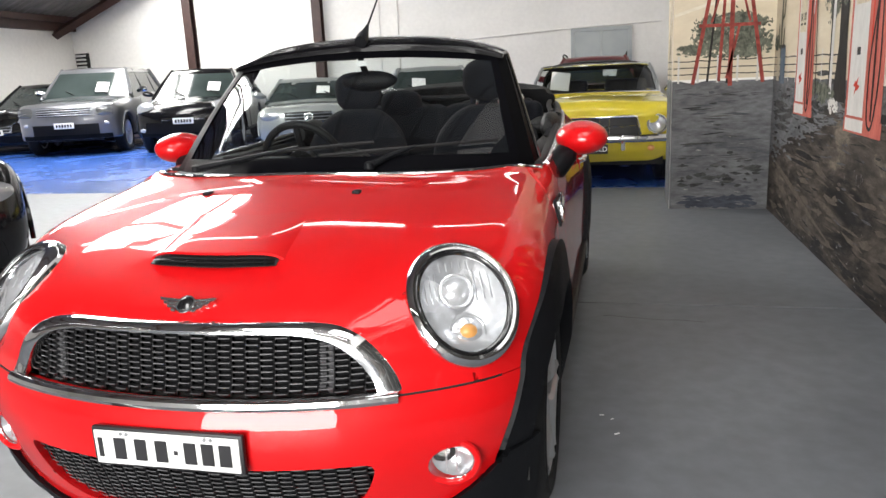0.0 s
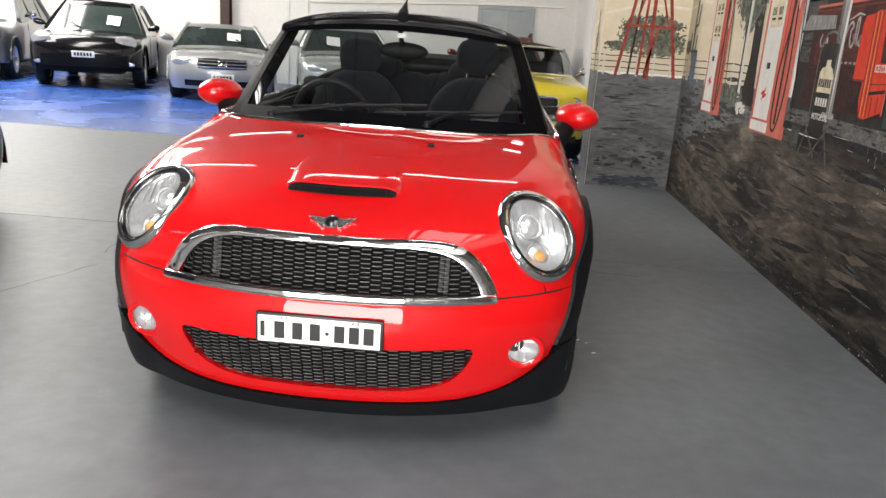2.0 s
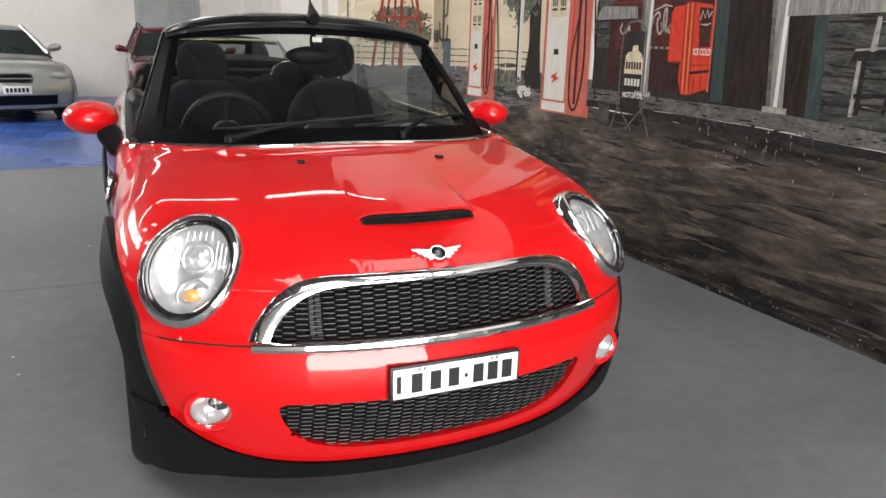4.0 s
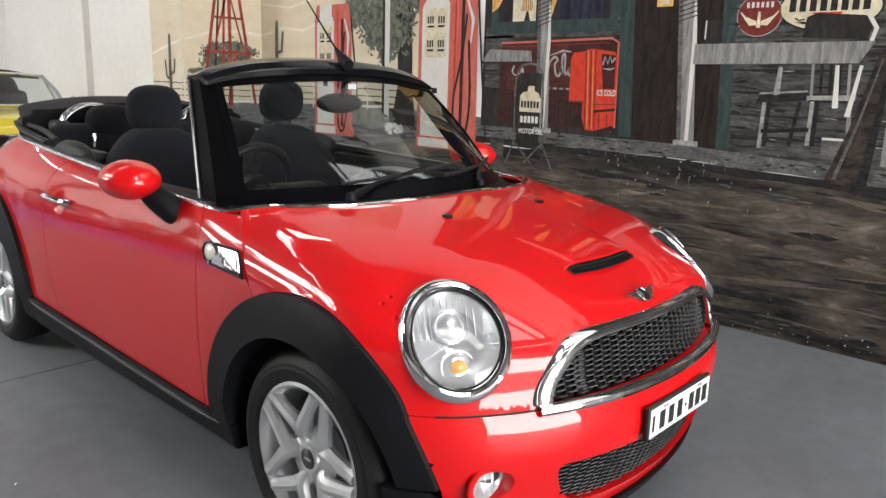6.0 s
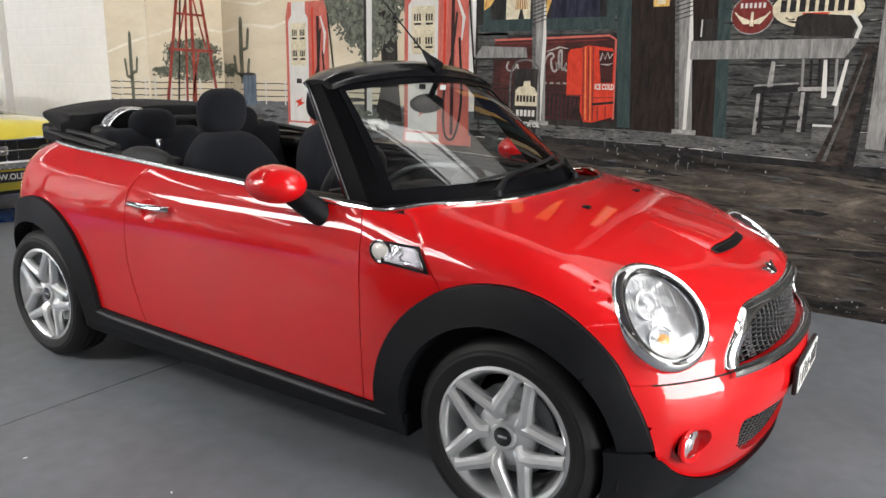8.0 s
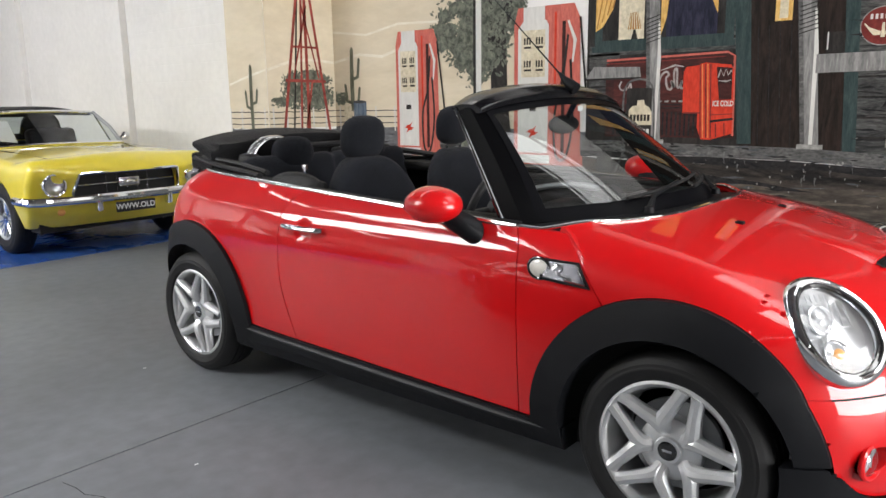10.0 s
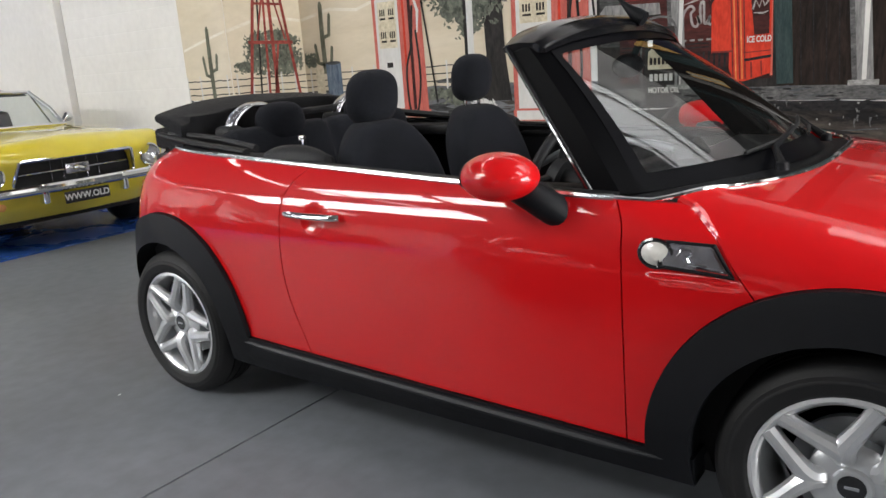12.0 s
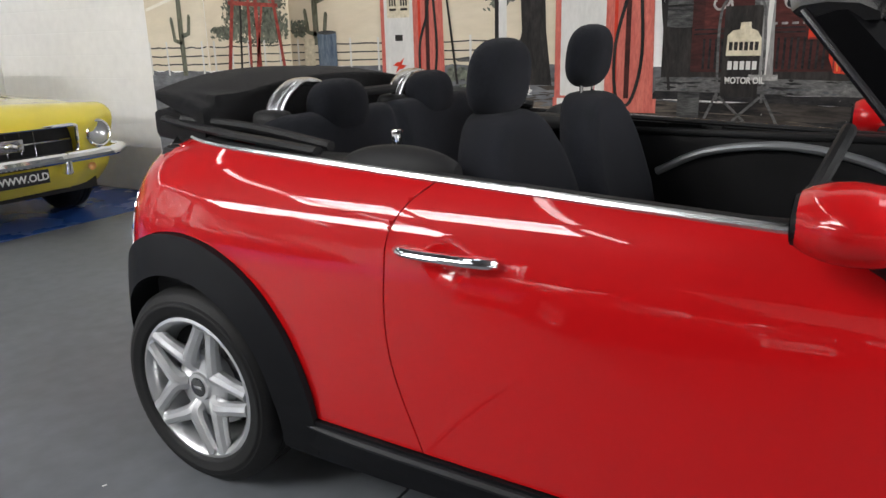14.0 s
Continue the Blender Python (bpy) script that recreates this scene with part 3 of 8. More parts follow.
mini_part("bonnet", [scoop_body, lambda x, y, z: -(scoop_body(x, y, z) + 0.022),
                     lambda x, y, z: (y - shut_y(z) + GAP) * 0.8, lambda x, y, z: y - bon_cowl(x), lambda x, y, z: z - 0.965 + 0.033 * np.clip((np.abs(x) - 0.5) / 0.2, 0, 1.2),
                     lambda x, y, z: 0.548 + GAP - z, arch(0.468), lambda x, y, z: -lamp_r(x, y, z, 0.126, 0.146),
                     lambda x, y, z: -grille_shape(x, z, 0.002)],
          (-0.86, -1.96, 0.5), (0.86, -0.68, 1.04), 0.0125, RED, "red bonnet with a raised air scoop")
lip_z = lambda x: np.minimum(0.186 + 0.10 * (np.abs(x) / 0.65) ** 5, 0.36)
bump_shapes = [mini_body, shell(0.03), lambda x, y, z: z - 0.548, lambda x, y, z: lip_z(x) + 0.004 - z, lambda x, y, z: y + 1.5, arch(0.468),
               lambda x, y, z: -grille_shape(x, z, 0.002), lambda x, y, z: -low_grille(x, z),
               lambda x, y, z: 0.043 - np.sqrt((np.abs(x) - 0.612) ** 2 * 0.7 + (z - 0.366) ** 2)]
mini_part("front_bumper", bump_shapes, (-0.88, -1.98, 0.16), (0.88, -1.45, 0.6), 0.012, RED, "red front bumper with a wide lower intake")
lip = lambda x, y, z: mini_body(x, y, z) - 0.012 - (0.006 + 0.07 * np.clip(0.363 - z, 0, 0.2)) * np.clip((np.abs(x) - 0.6) / 0.12, 0, 1)
mini_part("front_lip", [lip, lambda x, y, z: -(mini_body(x, y, z) + 0.05), lambda x, y, z: z - lip_z(x), lambda x, y, z: 0.132 - z, lambda x, y, z: y + 1.50, arch(0.352)],
          (-0.9, -1.98, 0.09), (0.9, -1.45, 0.4), 0.012, BLACK_PLASTIC, "black plastic lower lip")
for sx, name in ((-1, "right"), (1, "left")):
    sd = lambda x, y, z, sx=sx: 0.45 - sx * x
    lo = lambda y0, z0: ((-0.9 if sx < 0 else 0.4), y0, z0)
    hi = lambda y1, z1: ((-0.4 if sx < 0 else 0.9), y1, z1)
    sill_t = lambda x, y, z: 0.296 + 0.035 * (y + 0.7) / 1.4 - z
    under_belt = lambda x, y, z: z - belt(y)
    mini_part("scuttle_panel", [mini_body, shell(0.03), side_skin, sd, lambda x, y, z: (shut_y(z) + GAP - y) * 0.8, lambda x, y, z: y - door_f(z) + GAP, under_belt, sill_t, arch(0.468)],
              lo(-1.2, 0.25), hi(-0.5, 1.0), 0.011, RED, "red panel behind the front wheel")
    mini_part("door", [mini_body, shell(0.03), side_skin, sd, lambda x, y, z: door_f(z) + GAP - y, lambda x, y, z: y - door_r(z) + GAP, under_belt, sill_t,
                       lambda x, y, z: -(np.sqrt((y - 0.37) ** 2 + (z - 0.82) ** 2 + (np.abs(x) - 0.808) ** 2 * 5) - 0.064)],
              lo(-0.75, 0.25), hi(0.58, 1.02), 0.0125, RED, "long red door with a scooped handle recess")
    mini_part("rear_quarter", [mini_body, shell(0.03), lambda x, y, z: np.where(y < 1.42, side_skin(x, y, z), -1.0), sd, lambda x, y, z: door_r(z) + GAP - y, under_belt, sill_t, arch(0.468), lambda x, y, z: 0.3 - z],
              lo(0.3, 0.25), hi(1.85, 1.06), 0.0125, RED, "red rear quarter panel")
    for ay in (-AX, AX):
        rim_in = 0.352
        clad_out = lambda x, y, z: mini_body(x, y, z) - (0.018 + 0.016 * np.clip((0.47 - np.sqrt((y - ay) ** 2 + (z - WZ) ** 2)) / 0.12, 0, 1)) * (1 - 0.62 * np.clip((-AX - y) / 0.3, 0, 1)) * np.clip((z - 0.12) / 0.25, 0.2, 1)
        mini_part("arch_cladding", [clad_out, lambda x, y, z: -(mini_body(x, y, z) + 0.06), sd,
                                    lambda x, y, z: np.sqrt((y - ay) ** 2 + (z - WZ) ** 2) - 0.466 + front_leg(y, z),
                                    lambda x, y, z: rim_in - np.sqrt((y - ay) ** 2 + (z - WZ) ** 2),
                                    lambda x, y, z: (0.363 if ay < 0 else 0.41) - z - (0.15 if ay < 0 else 0.19) * (np.sign(ay) * (y - ay) < 0)],
                  lo(ay - 0.55, 0.16), hi(ay + 0.55, 0.82), 0.0115, BLACK_PLASTIC, "grained black wheel arch cladding")
    mini_part("sill", [lambda x, y, z: mini_body(x, y, z) - 0.012 + 0.25 * np.clip(0.25 - z, 0, 1), lambda x, y, z: -(mini_body(x, y, z) + 0.08), sd,
                       lambda x, y, z: z - 0.293 - 0.035 * (y + 0.7) / 1.4, lambda x, y, z: 0.205 - z, lambda x, y, z: np.abs(y) - 0.89],
              lo(-0.95, 0.14), hi(0.95, 0.4), 0.014, BLACK_PLASTIC, "black plastic sill")
    # ledge strip of the sill, coloured as if catching light from above
    step = []
    for i in range(25):
        y, z, x = -0.86 + i * 1.72 / 24, 0.0, 0.9
        z = 0.272 + 0.035 * (y + 0.7) / 1.4
        for _ in range(30):
            x -= float(mini_body(np.array(x), np.array(y), np.array(z)))
        step.append((sx * (x + 0.008), y, z))
    part("sill_step", tube(step, [0.003, 0.009, 0.014] + [0.017] * 19 + [0.014, 0.009, 0.003], 8, flat=0.8), SILL_GREY, mini, "sill ledge in lighter grey for the light it catches")
    # chrome strip along the belt
    pts = []
    for i in range(41):
        y = -0.66 + i * 2.02 / 40
        z = belt(y) + 0.003
        x = 0.9
        for _ in range(30):
            x -= float(mini_body(np.array(x), np.array(y), np.array(z)))
        pts.append((sx * (x - 0.004), y, z))
    part("belt_trim", tube(pts, 0.0115, 8, flat=0.85), SATIN, mini, "satin chrome belt strip")
    part("belt_seal", tube([(x - 0.026 * sx, y, z + 0.001) for x, y, z in pts], 0.015, 8, flat=0.7), TRIM, mini, "black belt seal")
for sx in (-1, 1):
    mini_part("cabin_liner", [lambda x, y, z: np.abs(x) - side_z(z) - plan_y(y) + 0.052, lambda x, y, z: -(np.abs(x) - side_z(z) - plan_y(y) + 0.075), lambda x, y, z: 0.3 - sx * x,
                              lambda x, y, z: z - belt(y) + 0.002, lambda x, y, z: 0.4 - z, lambda x, y, z: np.abs(y - 0.37) - 1.07], ((-0.8 if sx < 0 else 0.5), -0.75, 0.36), ((-0.5 if sx < 0 else 0.8), 1.5, 1.03), 0.016, TRIM, "black cabin side lining")
    for ay in (-AX, AX):
        bm = bmesh.new()
        rows = [[bm.verts.new((sx * xx, ay + 0.356 * math.cos(radians(a)), WZ + 0.356 * math.sin(radians(a)))) for a in range(-10 if ay < 0 else 40, 191, 10)] for xx in (0.45, 0.77)]
        for i in range(len(rows[0]) - 1):
            bm.faces.new((rows[0][i], rows[0][i + 1], rows[1][i + 1], rows[1][i]))
        part("wheel_liner", bm, DARK, mini)
mini_part("boot_lid", [mini_body, shell(0.05), lambda x, y, z: 1.40 - y, lambda x, y, z: np.abs(x) - 0.5, lambda x, y, z: 0.5 - z, lambda x, y, z: z - belt(y)],
          (-0.55, 1.3, 0.45), (0.55, 1.9, 1.06), 0.016, RED, "red boot lid")
mini_part("rear_bumper", [mini_body, shell(0.05), lambda x, y, z: 1.45 - y, lambda x, y, z: z - 0.49, arch(0.468), lambda x, y, z: np.abs(x) - 0.81], (-0.88, 1.4, 0.15), (0.88, 1.9, 0.55), 0.016, RED, "red rear bumper")
# dark inner shell: engine bay, wheel wells, floor pan
inner = [lambda x, y, z: mini_body(x, y, z) + 0.035, lambda x, y, z: 0.16 - z, lambda x, y, z: np.abs(x) - 0.62, lambda x, y, z: z - 0.90 + 0.25 * (y > -0.75) * (y < 1.5) + 0.2 * (y < -1.5), arch(0.37),
         lambda x, y, z: -np.maximum(np.maximum(np.abs(x) - 0.66, np.abs(y - 0.33) - 1.03), 0.28 - z), lambda x, y, z: np.where((y < -1.3) & (z > 0.5), np.abs(x) - 0.44, -1.0)]
mini_part("inner_shell", inner, (-0.85, -1.95, 0.1), (0.85, 1.85, 1.0), 0.035, DARK, "dark floor pan and wheel wells")


def on_body(p, way, steps=26):
    """The place where the line from p along way meets the car's outer skin."""
    p, way = Vector(p), Vector(way).normalized()
    for _ in range(steps):
        p = p - way * float(mini_body(np.array(p.x), np.array(p.y), np.array(p.z))) * 0.8
    return p


def mirror_x(v, sx):
    return Vector((v[0] * sx, v[1], v[2]))


def bend(v, p):
    return math.copysign(abs(v) ** p, v)


def disc(c, s, u, n, ru, rv, depth, rings=8, seg=40, inner=0.0, square=1.0):
    """A domed or dished oval; depth(k) gives the offset along n at relative radius k."""
    bm = bmesh.new()
    rows = []
    for i in range(rings + 1):
        k = inner + (1 - inner) * i / rings
        rows.append([bm.verts.new(c + s * (ru * k * bend(math.cos(2 * math.pi * j / seg), square)) + u * (rv * k * bend(math.sin(2 * math.pi * j / seg), square)) + n * depth(k)) for j in range(seg)])
    for a, b in zip(rows, rows[1:]):
        for j in range(seg):
            bm.faces.new((a[j], b[j], b[(j + 1) % seg], a[(j + 1) % seg]))
    bmesh.ops.remove_doubles(bm, verts=bm.verts[:], dist=1e-5)
    return bm


def sheet(f, nu, nv, thick=0.0):
    """A patch f(u, v), u in -1..1, v in 0..1; thick gives it a back."""
    bm = bmesh.new()
    g = [[bm.verts.new(f(-1 + 2 * i / nu, j / nv)) for j in range(nv + 1)] for i in range(nu + 1)]
    for i in range(nu):
        for j in range(nv):
            bm.faces.new((g[i][j], g[i + 1][j], g[i + 1][j + 1], g[i][j + 1]))
    if thick:
        bmesh.ops.recalc_face_normals(bm, faces=bm.faces[:])
        bmesh.ops.solidify(bm, geom=bm.faces[:], thickness=thick)
    return bm


hl = Vector((HX, HY, HZ))
RA, RB = 0.123, 0.143                      # half axes of the lamp ring


def band(rows, closed_u=True):
    """A skin over rows of points; each row closes on itself."""
    bm = bmesh.new()
    g = [[bm.verts.new(p) for p in r] for r in rows]
    n = len(g[0])
    for a, b in zip(g, g[1:]):
        for j in range(n):
            bm.faces.new((a[j], a[(j + 1) % n], b[(j + 1) % n], b[j]))
    bmesh.ops.remove_doubles(bm, verts=bm.verts[:], dist=1e-5)
    bmesh.ops.recalc_face_normals(bm, faces=bm.faces[:])
    return bm


# the ring follows the wing in a smooth saddle: offset along the lamp's axis by angle
lamp_w = [2 * math.pi * j / 64 for j in range(64)]
lamp_h = [(on_body(hl + HS * RA * math.cos(w) + HU * RB * math.sin(w), HN) - hl).dot(HN) for w in lamp_w]
lamp_k = [(sum(h * math.cos(k * w) for h, w in zip(lamp_h, lamp_w)) / (64 if k == 0 else 32), sum(h * math.sin(k * w) for h, w in zip(lamp_h, lamp_w)) / 32) for k in range(3)]
LAMP_GLASS = mat("lamp_reflector_bright", (0.76, 0.77, 0.79), 0.16, metal=0.7, vary=0.10, scale=45, fine=0.12)
for sx in (-1, 1):
    n, u = mirror_x(HN, sx), mirror_x(HU, sx)
    s = mirror_x(HS, sx)
    hc0 = mirror_x(hl, sx)

    def at(w, k, off):
        h = lamp_k[0][0] + 0.004 + k * sum((1.0, 1.0, 0.45)[i] * (a * math.cos(i * w) + b * math.sin(i * w)) for i, (a, b) in enumerate(lamp_k) if i)
        return hc0 + s * (RA * k * math.cos(w)) + u * (RB * k * math.sin(w)) + n * (h + off)
    rows = [[at(w, k, o) for w in lamp_w] for k, o in ((1.11, -0.04), (1.135, -0.006), (1.125, 0.006), (1.08, 0.017), (1.01, 0.023), (0.955, 0.022), (0.93, 0.014), (0.92, -0.03))]
    lamp = part("headlamp", band(rows), CHROME, mini, "round headlamp in a wide chrome ring")
    part("gasket", tube([at(w, 0.905, 0.010) for w in lamp_w], 0.006, 8, closed=True), BLACK_GLOSS, lamp)
    g = part("lens", band([[at(w, 0.91 * k, 0.010 + 0.024 * (1 - k * k)) for w in lamp_w] for k in (1, 0.92, 0.8, 0.65, 0.45, 0.22, 0.0)]), LENS, lamp, "clear lens")
    g.visible_shadow = False
    part("reflector", band([[at(w, 0.92 * k, -0.008 - 0.032 * (1 - k * k)) for w in lamp_w] for k in (1, 0.85, 0.7, 0.55, 0.4, 0.2, 0.0)]), LAMP_GLASS, lamp, "bright dished reflector")
    c = at(0, 0, 0)
    hc = c + u * 0.034 - n * 0.034
    part("projector", disc(hc, s, u, n, 0.036, 0.036, lambda k: 0.022 - 0.016 * k * k), LAMP_GLASS, lamp, "round main beam glass")
    part("projector_ring", tube([hc + s * 0.040 * math.cos(a * math.pi / 16) + u * 0.040 * math.sin(a * math.pi / 16) + n * 0.006 for a in range(32)], 0.005, 8, closed=True), LAMP_GLASS, lamp)
    for k in range(-5, 6):
        q = c + u * 0.06 + s * 0.016 * k - n * (0.040 - 0.0011 * k * k)
        if abs(k) > 2:
            part("facet", tube([q + u * (0.035 - 0.0012 * k * k), q - u * 0.055], 0.0022, 5), LAMP_GLASS, lamp)
    for k in range(-2, 3):
        q = c + u * 0.105 + s * 0.017 * k - n * 0.022
        part("facet", tube([q, q - u * 0.022], 0.0024, 5), LAMP_GLASS, lamp)
    ic = c - u * 0.068 + s * 0.006 * sx - n * 0.020
    part("indicator", disc(ic, s, u, n, 0.042, 0.040, lambda k: 0.010 - 0.012 * k * k), LAMP_GLASS, lamp, "round indicator with an amber bulb")
    part("amber_bulb", disc(ic + n * 0.008, s, u, n, 0.021, 0.017, lambda k: 0.010 - 0.010 * k * k, 5, 20), AMBER, lamp, "amber bulb")
    part("indicator_ring", tube([ic + s * 0.043 * math.cos(a * math.pi / 14) + u * 0.041 * math.sin(a * math.pi / 14) + n * 0.001 for a in range(28)], 0.004, 6, closed=True), LAMP_GLASS, lamp)
    # fog lamp
    fn = Vector((0.25 * sx, -1, 0.02)).normalized()
    fu = Vector((0, 0, 1))
    fs = fu.cross(fn).normalized()
    fc = on_body((0.612 * sx, -1.75, 0.366), fn) - fn * 0.008
    fog = part("fog_lamp", disc(fc - fn * 0.006, fs, fu, fn, 0.054, 0.046, lambda k: -0.03 + 0.03 * k * k), LAMP_GLASS, mini, "round front fog lamp")
    fl = part("lens", disc(fc, fs, fu, fn, 0.054, 0.046, lambda k: 0.012 - 0.012 * k * k), LENS, fog)
    fl.visible_shadow = False
    part("bezel", tube([fc + fs * 0.061 * math.cos(a * math.pi / 16) + fu * 0.052 * math.sin(a * math.pi / 16) + fn * 0.001 for a in range(32)], 0.009, 8, closed=True), RED, fog, "red bezel")
    part("ring", tube([fc + fs * 0.054 * math.cos(a * math.pi / 16) + fu * 0.046 * math.sin(a * math.pi / 16) for a in range(32)], 0.0035, 8, closed=True), CHROME, fog)
    for k in (-1, 1):
        part("rib", tube([fc + fs * 0.012 * k + fu * 0.028 - fn * 0.006, fc + fs * 0.012 * k - fu * 0.028 - fn * 0.006], 0.0022, 5), LAMP_GLASS, fog)


def face_y(x, z):
    return float(nose_z(np.array(z))) + 0.33 * x * x + 0.27 * x ** 4


# thin dark joint between bonnet and bumper
for sx in (-1, 1):
    part("shut_line", tube([on_body((sx * (0.50 + 0.02 * i), -2.0 + 0.02 * i, 0.549), (0.45 * sx, -1, 0)) for i in range(14)], 0.0028, 6), DARK, mini)


# red flange behind the edges of bonnet and bumper
for sx in (-1, 1):
    part("flange", tube([on_body((sx * (0.50 + 0.02 * i), -2.0 + 0.02 * i, 0.556), (0.45 * sx, -1, 0)) - Vector((0.45 * sx, -1, 0)).normalized() * 0.0155 for i in range(5, 14)], 0.013, 8), RED, mini)

for sx in (-1, 1):
    part("flange", tube([on_body((0.9 * sx, float(shut_y(np.array(0.765 + 0.014 * i))), 0.765 + 0.014 * i), (sx, 0, 0)) - Vector((0.0165 * sx, 0, 0)) for i in range(12)], 0.0145, 8), RED, mini)

# upper grille: chrome frame with dark mesh
def grille_line(grow, depth=0.0):
    w = 0.495 + grow
    pts = []
    for i in range(61):
        q = 1 - i / 30
        x = w * math.copysign(1 - (1 - abs(q)) ** 2.5, q)
        z = max(0.704 + grow * (0.55 + 0.45 * (abs(x) / w) ** 3) - 0.16 * (abs(x) / w) ** 8, 0.558)
        pts.append((x, on_body((x, -2.05, z), (0, -1, 0)).y + depth, z))
    return pts


frame_rows = [grille_line(g, d) for g, d in ((0.019, 0.006), (0.017, -0.006), (0.010, -0.012), (-0.004, -0.013), (-0.016, -0.007), (-0.021, 0.004), (-0.022, 0.040))]
bm = bmesh.new()
rows = [[bm.verts.new(p) for p in r] for r in frame_rows]
for a, b in zip(rows, rows[1:]):
    for k in range(len(a) - 1):
        bm.faces.new((a[k], a[k + 1], b[k + 1], b[k]))
bmesh.ops.recalc_face_normals(bm, faces=bm.faces[:])
grille = part("grille", bm, CHROME, mini, "domed broad chrome grille frame over black mesh", sharp=50)
inner_edge = []
for x, y, z in [p for p in grille_line(0.020) if abs(p[0]) < 0.43]:
    nrm = Vector((0, -0.8, 0.6)) if abs(x) < 0.42 else Vector((0.3 if x > 0 else -0.3, -0.85, 0.4))
    inner_edge.append(Vector((x, y, z)) - nrm.normalized() * 0.0145)
part("flange", tube(inner_edge, 0.0125, 8), RED, mini)
low = [(x / 20 * 0.505, face_y(x / 20 * 0.505, 0.552) - 0.006, 0.548) for x in range(-20, 21)]
part("lower_bar", tube(low, 0.017, 10, flat=0.9), CHROME, grille, "chrome lower grille bar")


def scales(inside, z0, z1, x1, dx, dz, depth):
    """Columns of small overlapping louvres, set off by half a step from column to column."""
    bm = bmesh.new()
    for i in range(-int(x1 / dx) - 1, int(x1 / dx) + 2):
        xa, xb = i * dx + 0.0012, (i + 1) * dx - 0.0012
        xm = (xa + xb) / 2
        z = z0 - (dz / 2 if i % 2 else 0)
        while z < z1:
            zm = z + dz / 2
            if inside(xm, zm) < 0.004:
                y = [face_y(q, max(zm, 0.2)) + depth for q in (xa, xm, xb)]
                lo = [bm.verts.new((q, w + 0.016 - (0.004 if k == 1 else 0), z - 0.001)) for k, (q, w) in enumerate(zip((xa, xm, xb), y))]
                hi = [bm.verts.new((q, w + 0.006 - (0.004 if k == 1 else 0), z + dz * 0.92)) for k, (q, w) in enumerate(zip((xa, xm, xb), y))]
                un = [bm.verts.new((q, w + 0.017, z + dz * 0.98)) for q, w in zip((xa, xm, xb), y)]
                for k in (0, 1):
                    bm.faces.new((lo[k], lo[k + 1], hi[k + 1], hi[k]))
                    bm.faces.new((hi[k], hi[k + 1], un[k + 1], un[k]))
            z += dz
    return bm


def louvre_edges(inside, z0, z1, x1, dx, dz, depth):
    """The thin front edges of the louvres, as strips for the light they catch."""
    bm = bmesh.new()
    for i in range(-int(x1 / dx) - 1, int(x1 / dx) + 2):
        xa, xb = i * dx + 0.003, (i + 1) * dx - 0.003
        z = z0 - (dz / 2 if i % 2 else 0)
        while z < z1:
            if inside((xa + xb) / 2, z + dz * 0.92) < 0.0:
                q = [(x, face_y(x, max(z + dz * 0.5, 0.2)) + depth + 0.0005, z + dz * 0.92 + h) for x, h in ((xa, -0.0012), (xb, -0.0012), (xb, 0.0016), (xa, 0.0016))]
                bm.faces.new([bm.verts.new(p) for p in q])
            z += dz
    return bm


def ribs(inside, z0, z1, x1, dx, depth):
    """Thin upright bars between the columns of louvres."""
    bm = bmesh.new()
    for i in range(-int(x1 / dx) - 1, int(x1 / dx) + 2):
        x = i * dx
        zs = [z0 + (z1 - z0) * k / 20 for k in range(21) if inside(x, z0 + (z1 - z0) * k / 20) < 0.003]
        if len(zs) > 2:
            tube([(x, face_y(x, max(z, 0.2)) + depth + 0.003, z) for z in zs], 0.0016, 4, bm=bm)
    return bm


RIB = mat("grille_rib_grey", (0.010, 0.010, 0.011), 0.4, spec=0.3, vary=0.2, scale=60)
MESH = mat("grille_mesh_black", (0.010, 0.010, 0.011), 0.34, spec=0.3, vary=0.2, scale=40)
# paler grey puts the light caught by the louvre edges into the colour
EDGE = mat("lit_louvre_edge", (0.085, 0.085, 0.088), 0.4, vary=0.5, scale=18, fine=0.2)
INSERT = mat("grey_louvre", (0.10, 0.10, 0.105), 0.35, vary=0.15, scale=50)
gi = lambda x, z: float(grille_shape(np.array(x), np.array(z)))
part("mesh", scales(gi, 0.555, 0.715, 0.485, 0.033, 0.0135, 0.022), MESH, grille, "black mesh of small staggered louvres", smooth=False)
for sx in (-1, 1):
    part("mesh_insert", scales(lambda x, z: gi(x, z) if 0.33 < sx * x < 0.363 and z < 0.675 else 1.0, 0.562, 0.68, 0.5, 0.0165, 0.0135, 0.019), INSERT, grille, "pale louvres at both ends", smooth=False)
tagged(part("louvre_edge", louvre_edges(gi, 0.555, 0.715, 0.485, 0.033, 0.0135, 0.022), EDGE, grille, "grey louvre edges, pale for the light they catch", smooth=False), kind="stuff")
part("mesh_rib", ribs(gi, 0.555, 0.71, 0.485, 0.033, 0.022), RIB, grille)
bm = bmesh.new()
for i in range(-16, 17):
    x = i * 0.03
    top = 0.70 - 0.16 * (abs(x) / 0.49) ** 8
    if top > 0.565:
        box(bm, (x - 0.016, face_y(x, 0.62) + 0.075, 0.55), (x + 0.016, face_y(x, 0.62) + 0.085, top + 0.02))
part("backing", bm, DARK, grille, smooth=False)
li = lambda x, z: float(low_grille(np.array(x), np.array(z)))
lowg = part("lower_intake", scales(li, 0.225, 0.40, 0.46, 0.033, 0.0135, 0.016), MESH, mini, "black mesh lower intake", smooth=False)
